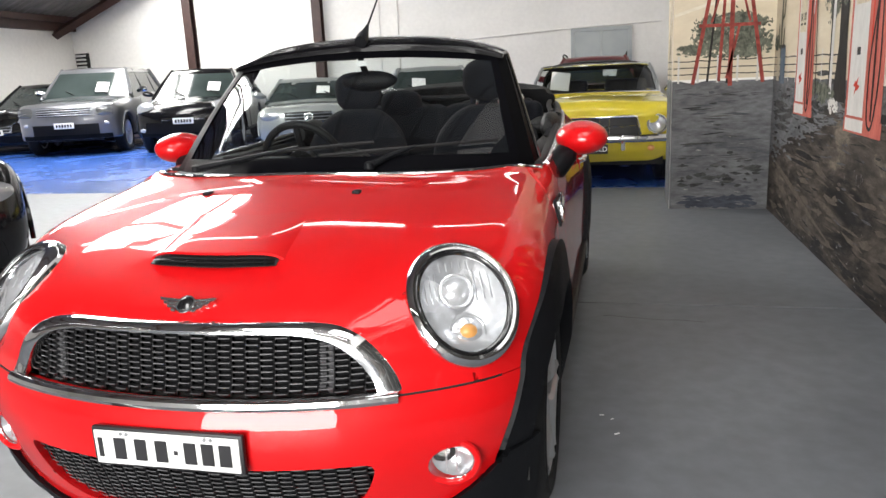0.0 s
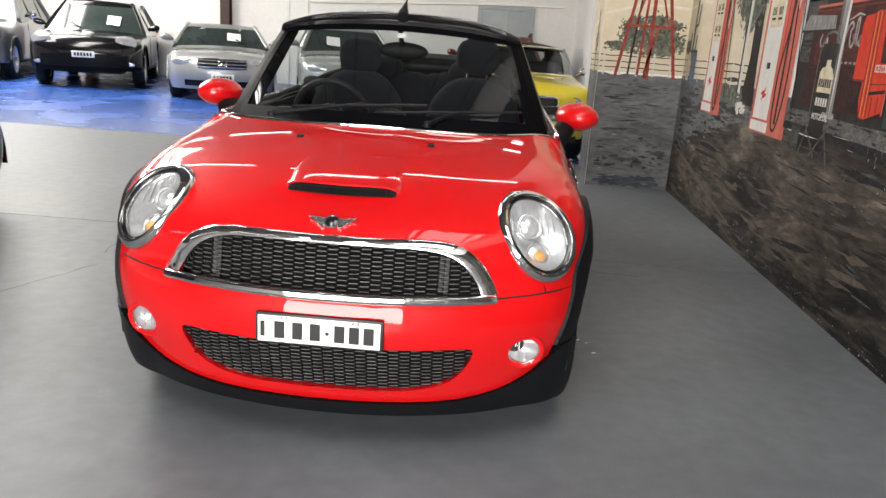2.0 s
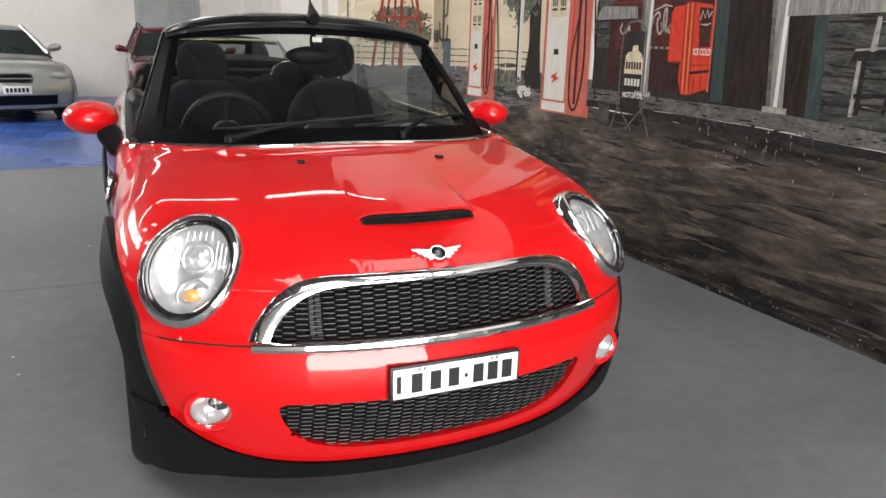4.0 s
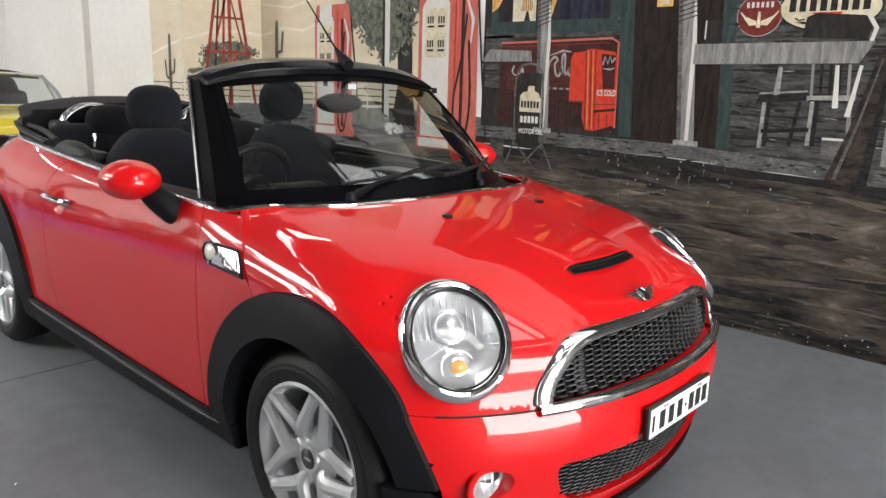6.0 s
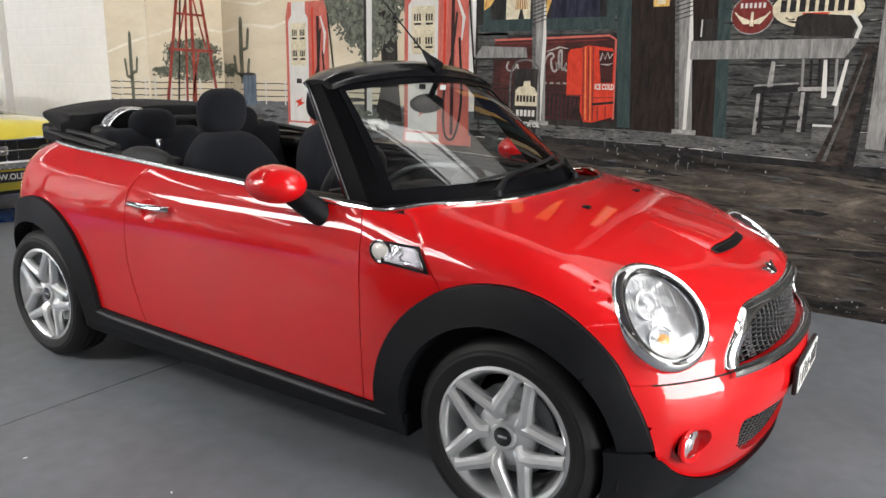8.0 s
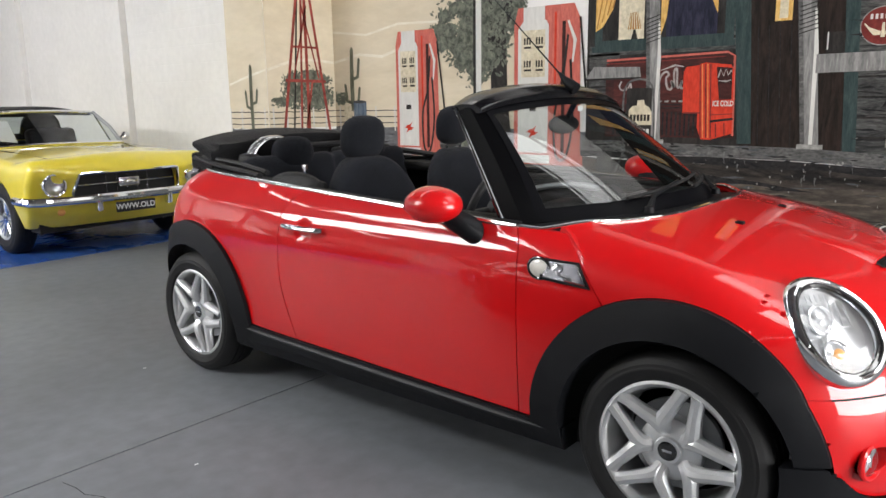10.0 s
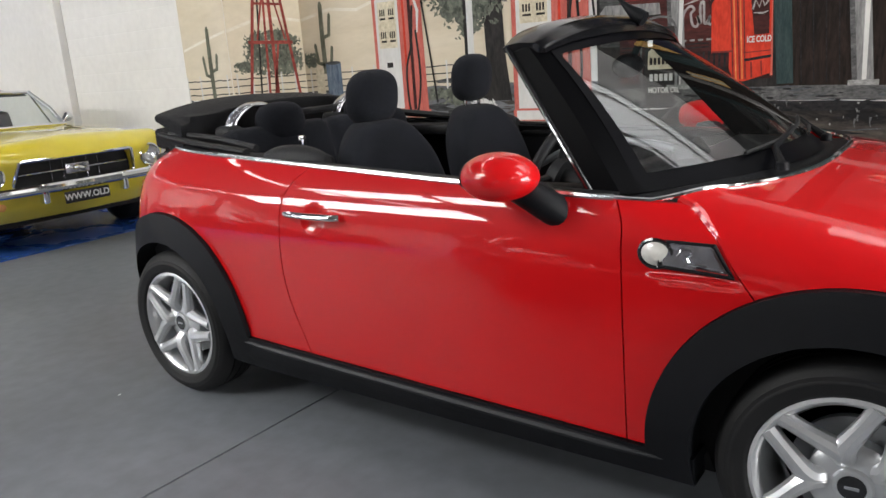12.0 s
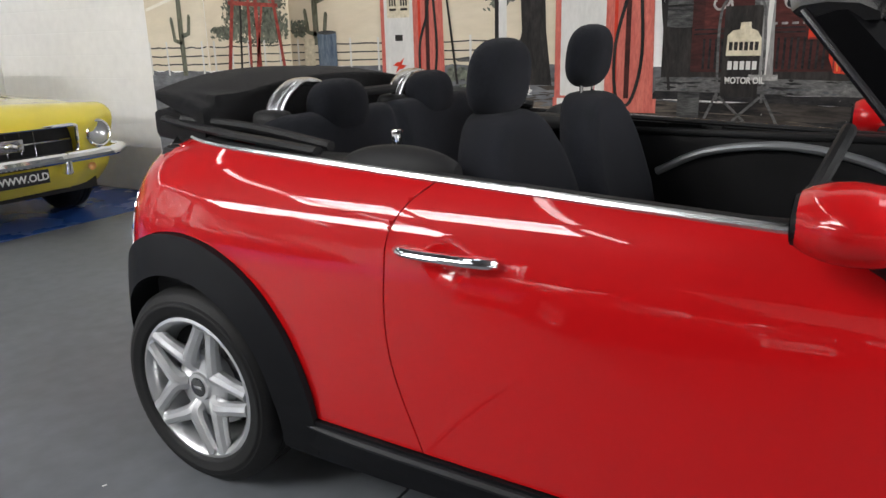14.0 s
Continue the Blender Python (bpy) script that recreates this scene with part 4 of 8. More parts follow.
tagged(lowg, kind="stuff")
tagged(part("louvre_edge", louvre_edges(li, 0.225, 0.40, 0.46, 0.033, 0.0135, 0.016), EDGE, lowg, "grey louvre edges, pale for the light they catch", smooth=False), kind="stuff")
part("mesh_rib", ribs(li, 0.225, 0.405, 0.46, 0.033, 0.016), RIB, lowg)
bm = bmesh.new()
for i in range(-15, 16):
    x = i * 0.03
    box(bm, (x - 0.016, face_y(x, 0.33) + 0.06, 0.21), (x + 0.016, face_y(x, 0.33) + 0.07, 0.42))
part("backing", bm, DARK, lowg, smooth=False)
# bonnet scoop: a low red hood over a dark mesh
def bonnet_z(x, y):
    return on_body((x, y, 1.1), (0, 0, 1)).z


def scoop_hood(u, v):
    x, y = 0.19 * u, -1.640 + 0.02 * u * u + 0.34 * v
    k = np.clip(1 - abs(u) ** 7, 0, 1)
    return Vector((x, y, bonnet_z(x, y) + 0.022 * k * (1 - v) ** 1.6 - 0.004 * v - 0.004 * abs(u) ** 6 + 0.002))


hood_ob = part("bonnet_scoop", sheet(scoop_hood, 28, 12), RED, mini, "low red scoop on the bonnet")
part("scoop_lip", tube([scoop_hood(-0.95 + 1.9 * i / 28, 0.0) - Vector((0, 0, 0.004)) for i in range(29)], 0.0048, 8), RED, hood_ob)
def scoop_face(x, k):
    """The slanted opening, from its foot (k = 0) up to the lip (k = 1)."""
    y0 = -1.668 + 0.55 * x * x
    lo, hi = Vector((x, y0, bonnet_z(x, y0) + 0.004)), scoop_hood(x / 0.19, 0.0) - Vector((0, 0, 0.006))
    return lo.lerp(hi, k)


back = part("scoop_back", sheet(lambda u, v: scoop_face(0.172 * u, 1.02 * v), 24, 3), DARK, hood_ob)
bm = bmesh.new()
for i in range(-6, 7):
    for k in range(3):
        x0, x1 = i * 0.0258 - 0.0112, i * 0.0258 + 0.0112
        up = Vector((0, -0.003 - 0.003 * (k % 2), 0.003))
        q = [scoop_face(x0, (k + 0.10) / 3) + up, scoop_face(x1, (k + 0.10) / 3) + up, scoop_face(x1, (k + 0.88) / 3) + up * 0.4, scoop_face(x0, (k + 0.88) / 3) + up * 0.4]
        bm.faces.new([bm.verts.new(p) for p in q])
bmesh.ops.solidify(bm, geom=bm.faces[:], thickness=0.003)
part("scoop_mesh", bm, MESH, hood_ob, "black mesh in the bonnet scoop", smooth=False)
# winged badge
bc = on_body((0, -1.80, 0.85), (0, -0.2, 0.98))
bn = Vector((0, -0.62, 0.78)).normalized()
bu = Vector((0, 0.78, 0.62)).normalized()
bs = Vector((1, 0, 0))
badge = part("badge", disc(bc + bn * 0.006, bs, bu, bn, 0.021, 0.021, lambda k: 0.006 - 0.005 * k * k, 4, 24), BLACK_GLOSS, mini, "small chrome winged badge")
part("badge_ring", tube([bc + bn * 0.006 + bs * 0.022 * math.cos(a * math.pi / 12) + bu * 0.022 * math.sin(a * math.pi / 12) for a in range(24)], 0.0028, 6, closed=True), CHROME, badge)
for sx in (-1, 1):
    for k in range(4):
        ends = [(0.020, 0.013 - 0.009 * k), (0.074 - 0.013 * k, 0.019 - 0.0105 * k), (0.070 - 0.013 * k, 0.011 - 0.0105 * k), (0.020, 0.006 - 0.009 * k)]
        bm = bmesh.new()
        vs = [bm.verts.new(bc + bn * (0.007 - 0.05 * px * px) + bs * (sx * px) + bu * pv) for px, pv in ends]
        bm.faces.new(vs)
        bmesh.ops.recalc_face_normals(bm, faces=bm.faces[:])
        bmesh.ops.solidify(bm, geom=bm.faces[:], thickness=0.006)
        part("wing", bm, SATIN, badge, smooth=False)
# number plate: the characters stand as plain bars
plate = part("number_plate", blk((-0.189, -1.926, 0.401), (0.189, -1.912, 0.497), 0.004), INK, mini, "white number plate in a black frame with plain dark bars")
part("plate_face", blk((-0.181, -1.9295, 0.408), (0.181, -1.925, 0.490), 0.003), PLATE_WHITE, plate)
for x in (-0.115, -0.062, -0.010, 0.062, 0.105, 0.148):
    part("bar", blk((x - 0.016, -1.9305, 0.422), (x + 0.014, -1.929, 0.474), 0.0), INK, plate)
part("bar", blk((0.020, -1.9305, 0.442), (0.030, -1.929, 0.452)), INK, plate)
part("bar", blk((-0.172, -1.9305, 0.425), (-0.160, -1.929, 0.472)), INK, plate)
for x in (-0.11, -0.095, 0.1, 0.115):
    part("bolt", lathe([(0, 0.0045), (-0.003, 0.004), (-0.003, 0)], 10, "y", (x, -1.9295, 0.4845)), GREY_TRIM, plate)
for sx in (-1, 1):
    w = on_body((0.24 * sx, -1.22, 1.0), (0, 0.1, 1))
    part("washer_jet", blk((w.x - 0.012, w.y - 0.014, w.z - 0.004), (w.x + 0.012, w.y + 0.014, w.z + 0.008), 0.004), BLACK_PLASTIC, mini)

# ---- wheels ----
def wheel(name, R, width, rim_r, parent, spokes, at, face):
    """A wheel whose outer side looks to face * x."""
    w = new(name)
    w.parent = parent
    h = width / 2
    m = Matrix.Translation(at) @ Matrix.Rotation(0 if face > 0 else math.pi, 4, "Z")
    tyre = [(-h * 0.8, rim_r), (-h, rim_r + 0.02), (-h * 1.02, (R + rim_r) / 2), (-h * 0.92, R - 0.022), (-h * 0.72, R - 0.004), (-h * 0.45, R), (-h * 0.44, R - 0.006), (-h * 0.38, R - 0.006), (-h * 0.37, R),
            (-0.008, R), (-0.006, R - 0.007), (0.006, R - 0.007), (0.008, R), (h * 0.37, R), (h * 0.38, R - 0.006), (h * 0.44, R - 0.006), (h * 0.45, R), (h * 0.72, R - 0.004), (h * 0.92, R - 0.022), (h * 0.965, R - 0.032), (h * 0.985, R - 0.034), (h * 1.0, R - 0.044), (h * 1.015, (R + rim_r) / 2 + 0.004), (h * 1.035, (R + rim_r) / 2), (h * 1.035, (R + rim_r) / 2 - 0.006), (h * 1.01, (R + rim_r) / 2 - 0.010), (h, rim_r + 0.020), (h * 0.985, rim_r + 0.016), (h * 0.96, rim_r + 0.012), (h * 0.8, rim_r)]
    ty = part("tyre", lathe(tyre, 56, "x", closed=True, m=m), RUBBER, w, "black rubber tyre")
    rim = [(-h * 0.8, rim_r - 0.004), (-h * 0.8, rim_r - 0.03), (h * 0.35, rim_r - 0.032), (h * 0.7, rim_r - 0.018), (h * 0.86, rim_r - 0.012), (h * 0.93, rim_r - 0.002), (h * 0.9, rim_r + 0.008), (h * 0.8, rim_r + 0.004)]
    part("rim", lathe(rim, 56, "x", m=m, cap=False), SILVER, w, "silver alloy rim")
    part("brake_disc", lathe([(-0.01, 0.05), (-0.01, rim_r - 0.07), (0.01, rim_r - 0.07), (0.01, 0.05)], 40, "x", closed=True, m=m), GREY_TRIM, w, "dull steel brake disc")
    part("well", lathe([(-h * 0.7, 0.0), (-h * 0.7, rim_r - 0.035)], 32, "x", m=m), DARK, w)
    spokes(w, m, h, rim_r)
    return w


def mini_spokes(w, m, h, rr):
    hub = [(h * 0.2, 0.0), (h * 0.2, 0.098), (h * 0.56, 0.098), (h * 0.61, 0.093), (h * 0.66, 0.07), (h * 0.70, 0.044), (h * 0.78, 0.040), (h * 0.80, 0.034), (h * 0.78, 0.027), (h * 0.80, 0.0)]
    part("hub", lathe(hub, 40, "x", m=m), SILVER, w, "silver hub")
    part("cap", lathe([(h * 0.80, 0.030), (h * 0.815, 0.026), (h * 0.815, 0.0)], 24, "x", m=m), BLACK_GLOSS, w, "black centre cap")
    part("cap_emblem", blk((h * 0.813, -0.015, -0.004), (h * 0.82, 0.015, 0.004), 0.001, m=m), CHROME, w)
    for i in range(5):
        a0 = radians(72 * i)
        for sg in (-1, 1):
            a_k, a_r = a0 + sg * radians(31), a0 + sg * radians(6.5)
            knee = Vector((h * 0.72, rr * 0.44 * math.cos(a_k), rr * 0.44 * math.sin(a_k)))
            tip = Vector((h * 0.76, (rr - 0.007) * math.cos(a_r), (rr - 0.007) * math.sin(a_r)))
            root = Vector((h * 0.52, rr * 0.30 * math.cos(a0 + sg * radians(34)), rr * 0.30 * math.sin(a0 + sg * radians(34))))
            run = smooth_path([root, knee, knee.lerp(tip, 0.55) + Vector((0.003, 0, 0)), tip], 4)
            bm = tube(run, [0.026, 0.0265, 0.027, 0.0265, 0.026, 0.0245, 0.023, 0.022, 0.0215, 0.021, 0.021, 0.022, 0.024], 10)
            bm.transform(m)
            part("spoke", bm, SILVER, w)
        bm = lathe([(h * 0.58, 0.0), (h * 0.58, 0.009), (h * 0.66, 0.008), (h * 0.66, 0)], 6, "x", (0, 0.060 * math.cos(a0), 0.060 * math.sin(a0)), m=m)
        part("wheel_bolt", bm, GREY_TRIM, w)


for wx in (-1, 1):
    for wy in (-AX, AX):
        wheel("wheel", WR, 0.195, 0.212, mini, mini_spokes, (wx * 0.703, wy, WR), wx)

# ---- windscreen and its frame ----
def ws(u, v):
    lo = Vector((0.655 * u, -1.0 + 0.30 * abs(u) ** 2.2, 0.945 - 0.025 * u * u))
    hi = Vector((0.525 * u, -0.425 + 0.055 * u * u, 1.338 - 0.035 * u * u))
    p = lo.lerp(hi, v)
    return p + Vector((0, -0.5, 0.8)) * (0.018 * math.sin(math.pi * v))


screen = part("windscreen", sheet(lambda u, v: ws(u * 0.97, 0.02 + 0.96 * v), 24, 10), GLASS, mini, "clear raked windscreen")
screen.visible_shadow = False
PILLAR = mat("black_pillar_paint", (0.003, 0.003, 0.0035), 0.4, spec=0.02, coat=0.0, vary=0.1)
FRIT = mat("black_glass_border", (0.003, 0.003, 0.004), 0.35, spec=0.03)
off = Vector((0, -0.002, 0.003))
part("glass_border", sheet(lambda u, v: ws(u, v * 0.10) + off, 24, 2), FRIT, screen)
part("glass_border", sheet(lambda u, v: ws(u, 0.92 + 0.08 * v) + off, 24, 2), FRIT, screen)
for sx in (-1, 1):
    part("glass_border", sheet(lambda u, v: ws(sx * (0.955 + 0.0225 * (u + 1)), v) + off, 2, 10), FRIT, screen)
    b0, b1 = Vector((0.705 * sx, -0.59, 0.925)), Vector((0.548 * sx, -0.262, 1.306))
    c0, c1 = Vector((0.615 * sx, -0.60, 0.915)), Vector((0.49 * sx, -0.28, 1.30))

    def pillar(u, v):
        k = (u + 1) / 2
        front = ws(0.985 * sx, v) + Vector((0, -0.002, 0.003))
        ring = [front, (front + b0.lerp(b1, v)) / 2 + Vector((0.022 * sx, -0.012, 0)), b0.lerp(b1, v), c0.lerp(c1, v)]
        j = k * 4
        i = int(min(j, 3.999))
        p, q = ring[i % 4], ring[(i + 1) % 4]
        return p.lerp(q, j - i)
    bm = sheet(pillar, 16, 8)
    bmesh.ops.recalc_face_normals(bm, faces=bm.faces[:])
    pil = part("windscreen_pillar", bm, PILLAR, mini, "gloss black windscreen pillar")
    part("pillar_seal", tube([b0.lerp(b1, k / 6) + Vector((0.002 * sx, 0.004, 0)) for k in range(7)], 0.009, 10), BLACK_GLOSS, pil, "glossy black edge seal")


def header(u, v):
    """Closed section of the top rail, v round it."""
    x = 0.553 * u
    y0 = 0.05 * u * u
    deep = 1 - 0.34 * abs(u) ** 3
    z0 = -0.042 * u * u - 0.012 * abs(u) ** 8
    sec = [(-0.435, 1.340), (-0.43, 1.364), (-0.38, 1.392), (-0.30, 1.400), (-0.235, 1.390), (-0.215, 1.372), (-0.235, 1.352), (-0.33, 1.335), (-0.435, 1.340)]
    j = v * 8
    i = int(min(j, 7.999))
    a, b = sec[i], sec[i + 1]
    return Vector((x, -0.435 + (a[0] + (b[0] - a[0]) * (j - i) + 0.435) * deep + y0, 1.345 + (a[1] + (b[1] - a[1]) * (j - i) - 1.345) * (1 - 0.45 * abs(u) ** 4) + z0))


bm = sheet(header, 24, 32)
bmesh.ops.remove_doubles(bm, verts=bm.verts[:], dist=1e-5)
bmesh.ops.holes_fill(bm, edges=[e for e in bm.edges if e.is_boundary], sides=0)
bmesh.ops.recalc_face_normals(bm, faces=bm.faces[:])
part("windscreen_header", bm, mat("black_header_paint", (0.004, 0.004, 0.005), 0.16, spec=0.2, coat=0.2, vary=0.1), mini, "gloss black windscreen top rail", sharp=50)
for sx in (-1, 1):
    part("sun_visor", blk((0.28 * sx - 0.2, -0.36, 1.315), (0.28 * sx + 0.2, -0.22, 1.332), 0.008), TRIM, mini)
# cowl, chrome edge of the bonnet, wipers
def cowl(u, v):
    x = 0.70 * u
    a = Vector((x, float(bon_cowl(np.array(x))) + 0.003, 0.956 - 0.058 * u * u))
    b = Vector((x * 0.985, -0.985 + 0.30 * abs(u) ** 2.2, 0.950 - 0.03 * u * u))
    return a.lerp(b, v) + Vector((0, 0, -0.012 * math.sin(math.pi * v)))


part("cowl", sheet(cowl, 30, 4, 0.01), BLACK_PLASTIC, mini, "black plastic cowl under the windscreen")
edge = []
for i in range(-26, 27):
    x = 0.69 * i / 26
    y = float(bon_cowl(np.array(x)))
    q = on_body((x, y, 1.02), (0, 0.05, 1))
    edge.append(q + Vector((0, 0.003, 0.002)))
for sx in (-1, 1):
    q0 = edge[-1] if sx > 0 else edge[0]
    run = []
    for k in range(10):
        y = q0.y + (-0.62 - q0.y) * k / 9
        z = q0.z + (belt(y) + 0.003 - q0.z) * min(1.0, k / 3)
        run.append(on_body((0.9 * sx, y, z), (sx, 0, 0)) - Vector((0.004 * sx, 0, 0)))
    part("scuttle_trim", tube(run, 0.0085, 8, flat=0.8), CHROME, mini, "chrome strip under the windscreen pillar")
part("cowl_trim", tube(edge, 0.0092, 8, flat=0.8), CHROME, mini, "chrome strip behind the bonnet")
for px, tx, ty in ((-0.42, -0.06, 0.14), (0.20, 0.33, 0.13)):
    wip = part("wiper", tube([(px, -0.985, 0.965), (px * 0.55 + tx * 0.45, -0.93, 0.992), (tx, ws(tx / 0.655, ty).y - 0.012, ws(tx / 0.655, ty).z + 0.02)], [0.013, 0.009, 0.006], 8), BLACK_PLASTIC, mini, "black wiper arm with its blade")
    bl = [ws((tx + (k - 0.55) * 0.56) / 0.64, 0.09 + 0.085 * k) + Vector((0, -0.012, 0.014)) for k in (0, 0.25, 0.5, 0.75, 1.0)]
    part("blade", tube(bl, 0.006, 6), RUBBER, wip)
    part("pivot", lathe([(0, 0.018), (0.02, 0.016), (0.026, 0.0)], 14, "z", (px, -0.985, 0.955)), BLACK_PLASTIC, wip)
# aerial
aer = part("aerial", tube([(0.015, -0.45, 1.375), (0.016, -0.42, 1.392), (0.018, -0.395, 1.412), (0.02, -0.365, 1.440)], [0.024, 0.024, 0.015, 0.006], 12), BLACK_PLASTIC, mini, "black roof aerial on the header")
part("rod", tube([(0.02, -0.372, 1.432), (0.05, 0.0, 1.78)], [0.004, 0.0018], 8), BLACK_PLASTIC, aer)
# interior mirror and sensor tag
im = mini_part("interior_mirror", [lambda x, y, z: (np.sqrt(((x - 0.02) / 0.115) ** 2 + ((y + 0.39) / 0.032) ** 2 + ((z - 1.228) / 0.04) ** 2) - 1) * 0.03], (-0.12, -0.44, 1.17), (0.16, -0.34, 1.29), 0.008, BLACK_PLASTIC, "oval black interior mirror")
part("stalk", tube([(0.02, -0.40, 1.24), (0.01, -0.43, 1.29), (0.01, -0.45, 1.325)], 0.012, 8), BLACK_PLASTIC, im)
part("sticker", blk((0.0, -0.468, 1.285), (0.04, -0.466, 1.305), m=Matrix.Translation((0, 0, 0))), WHITE_PAPER, mini, "small white sticker")

# ---- door mirrors, handles, side lamps ----
for sx in (-1, 1):
    mx, my, mz = 0.845 * sx, -0.388, 0.985
    shp = lambda x, y, z: (np.sqrt(((x - mx) / 0.098) ** 2 + ((y - my + 0.12 * (x - mx) * sx) / (0.118 - 0.012 * (y > my))) ** 2 + ((z - mz) / 0.064) ** 2) - 1) * 0.06
    dm = mini_part("door_mirror", [shp, lambda x, y, z: y - my - 0.075], (mx - 0.13, my - 0.15, mz - 0.09), (mx + 0.13, my + 0.12, mz + 0.09), 0.009, RED, "red oval door mirror on a black arm")
    part("mirror_back", lathe([(0.0, 0.0), (0.0, 0.92), (0.012, 0.86), (0.012, 0.0)], 32, "y", m=Matrix.Translation((mx, my + 0.070, mz)) @ Matrix.Diagonal((0.070, 1, 0.046, 1))), BLACK_PLASTIC, dm)
    part("mirror_glass", lathe([(0.0, 0.0), (0.0, 0.8)], 32, "y", m=Matrix.Translation((mx, my + 0.0835, mz)) @ Matrix.Diagonal((0.070, 1, 0.046, 1))), CHROME, dm)
    part("arm", tube([(mx - 0.05 * sx, my - 0.01, mz - 0.035), (0.785 * sx, -0.455, 0.925), (0.752 * sx, -0.50, 0.888), (0.735 * sx, -0.515, 0.872)], [0.038, 0.047, 0.052, 0.048], 16, flat=0.85), BLACK_PLASTIC, dm, "black mirror arm")
    hx = lambda y, z: on_body((0.9 * sx, y, z), (sx, 0, 0)).x
    hp = [(hx(0.49, 0.82) + 0.006 * sx, 0.49, 0.822), (hx(0.46, 0.82) + 0.024 * sx, 0.462, 0.823), (hx(0.37, 0.82) + 0.03 * sx, 0.37, 0.823), (hx(0.28, 0.82) + 0.024 * sx, 0.275, 0.822), (hx(0.25, 0.82) + 0.006 * sx, 0.25, 0.82)]
    part("door_handle", tube(smooth_path(hp, 5), 0.0155, 12, flat=0.8), CHROME, mini, "chrome bar door handle")
    # side lamp in a chrome vent
    q = [on_body((0.9 * sx, y, z), (sx, 0, 0)) + Vector((0.004 * sx, 0, 0)) for y, z in ((-0.80, 0.836), (-0.925, 0.834), (-0.975, 0.768), (-0.80, 0.778))]
    bm = bmesh.new()
    vs = [bm.verts.new(p) for p in q]
    bm.faces.new(vs if sx < 0 else vs[::-1])
    bmesh.ops.recalc_face_normals(bm, faces=bm.faces[:])
    bmesh.ops.solidify(bm, geom=bm.faces[:], thickness=0.006)
    sc = part("side_vent", bm, BLACK_PLASTIC, mini, "black edged side vent with chrome fins and a clear repeater lamp", smooth=False)
    out = Vector((0.005 * sx, 0, 0))
    mid = (q[0] + q[1] + q[2] + q[3]) / 4
    bm = bmesh.new()
    vs = [bm.verts.new(p.lerp(mid, 0.13) + out) for p in q]
    bm.faces.new(vs if sx < 0 else vs[::-1])
    bmesh.ops.recalc_face_normals(bm, faces=bm.faces[:])
    bmesh.ops.solidify(bm, geom=bm.faces[:], thickness=0.004)
    part("vent_plate", bm, SMOKED, sc, "smoked chrome plate", smooth=False)
    part("vent_frame", tube([p + out for p in q], 0.005, 8, closed=True), BLACK_PLASTIC, sc)
    part("fin", tube([q[1].lerp(q[2], 0.10) + out + Vector((0, 0.008, 0)), q[1].lerp(q[2], 0.93) + out + Vector((0, 0.010, 0))], 0.008, 6, flat=0.6), CHROME, sc)
    part("fin", tube([q[3].lerp(q[2], 0.52) + out + Vector((0.002 * sx, 0, 0.010)), q[3].lerp(q[2], 0.94) + out + Vector((0.002 * sx, 0, 0.009))], 0.007, 6, flat=0.6), CHROME, sc)
    mark = [(-0.845, 0.806), (-0.852, 0.822), (-0.872, 0.823), (-0.878, 0.812), (-0.868, 0.803), (-0.874, 0.792), (-0.893, 0.788), (-0.915, 0.790)]
    part("vent_mark", tube([on_body((0.9 * sx, y, z), (sx, 0, 0)) + Vector((0.012 * sx, 0, 0)) for y, z in mark], 0.005, 6, flat=0.6), CHROME, sc, "small chrome flourish")
    rc = on_body((0.9 * sx, -0.79, 0.806), (sx, 0, 0))
    part("repeater_lamp", disc(rc + Vector((0.006 * sx, 0, 0)), Vector((0, 1, 0)), Vector((0, 0, 1)), Vector((sx, 0, 0)), 0.038, 0.032, lambda k: 0.012 - 0.012 * k * k, 6, 28), mat("pale_lamp_lens", (0.72, 0.7, 0.64), 0.15, coat=1.0, vary=0.08, scale=60), sc, "clear oval repeater lamp")
    part("lamp_ring", tube([rc + Vector((0.006 * sx, 0.04 * math.cos(a * math.pi / 12), 0.034 * math.sin(a * math.pi / 12))) for a in range(24)], 0.0055, 6, closed=True), BLACK_GLOSS, sc)
    # rear lamp
    rl = [on_body((0.66 * sx + 0.06 * sx * math.cos(a * math.pi / 12), 1.72, 0.73 + 0.13 * math.sin(a * math.pi / 12)), (0.6 * sx, 1, 0.1)) for a in range(24)]
    part("rear_lamp", tube(rl, 0.011, 8, closed=True), CHROME, mini, "chrome ringed rear lamp")

# ---- cabin of the convertible ----
def soft(name, shapes, lo, hi, cell, material, label="", parent=None):
    ob = link(name, solid(name, shapes, lo, hi, cell), material, parent or mini, sharp=60)
    return tagged(ob, label) if label else ob


def union(*gs, r=0.03):
    def g(x, y, z):
        v = gs[0](x, y, z)
        for h in gs[1:]:
            v = smin(v, h(x, y, z), r)
        return v
    return g


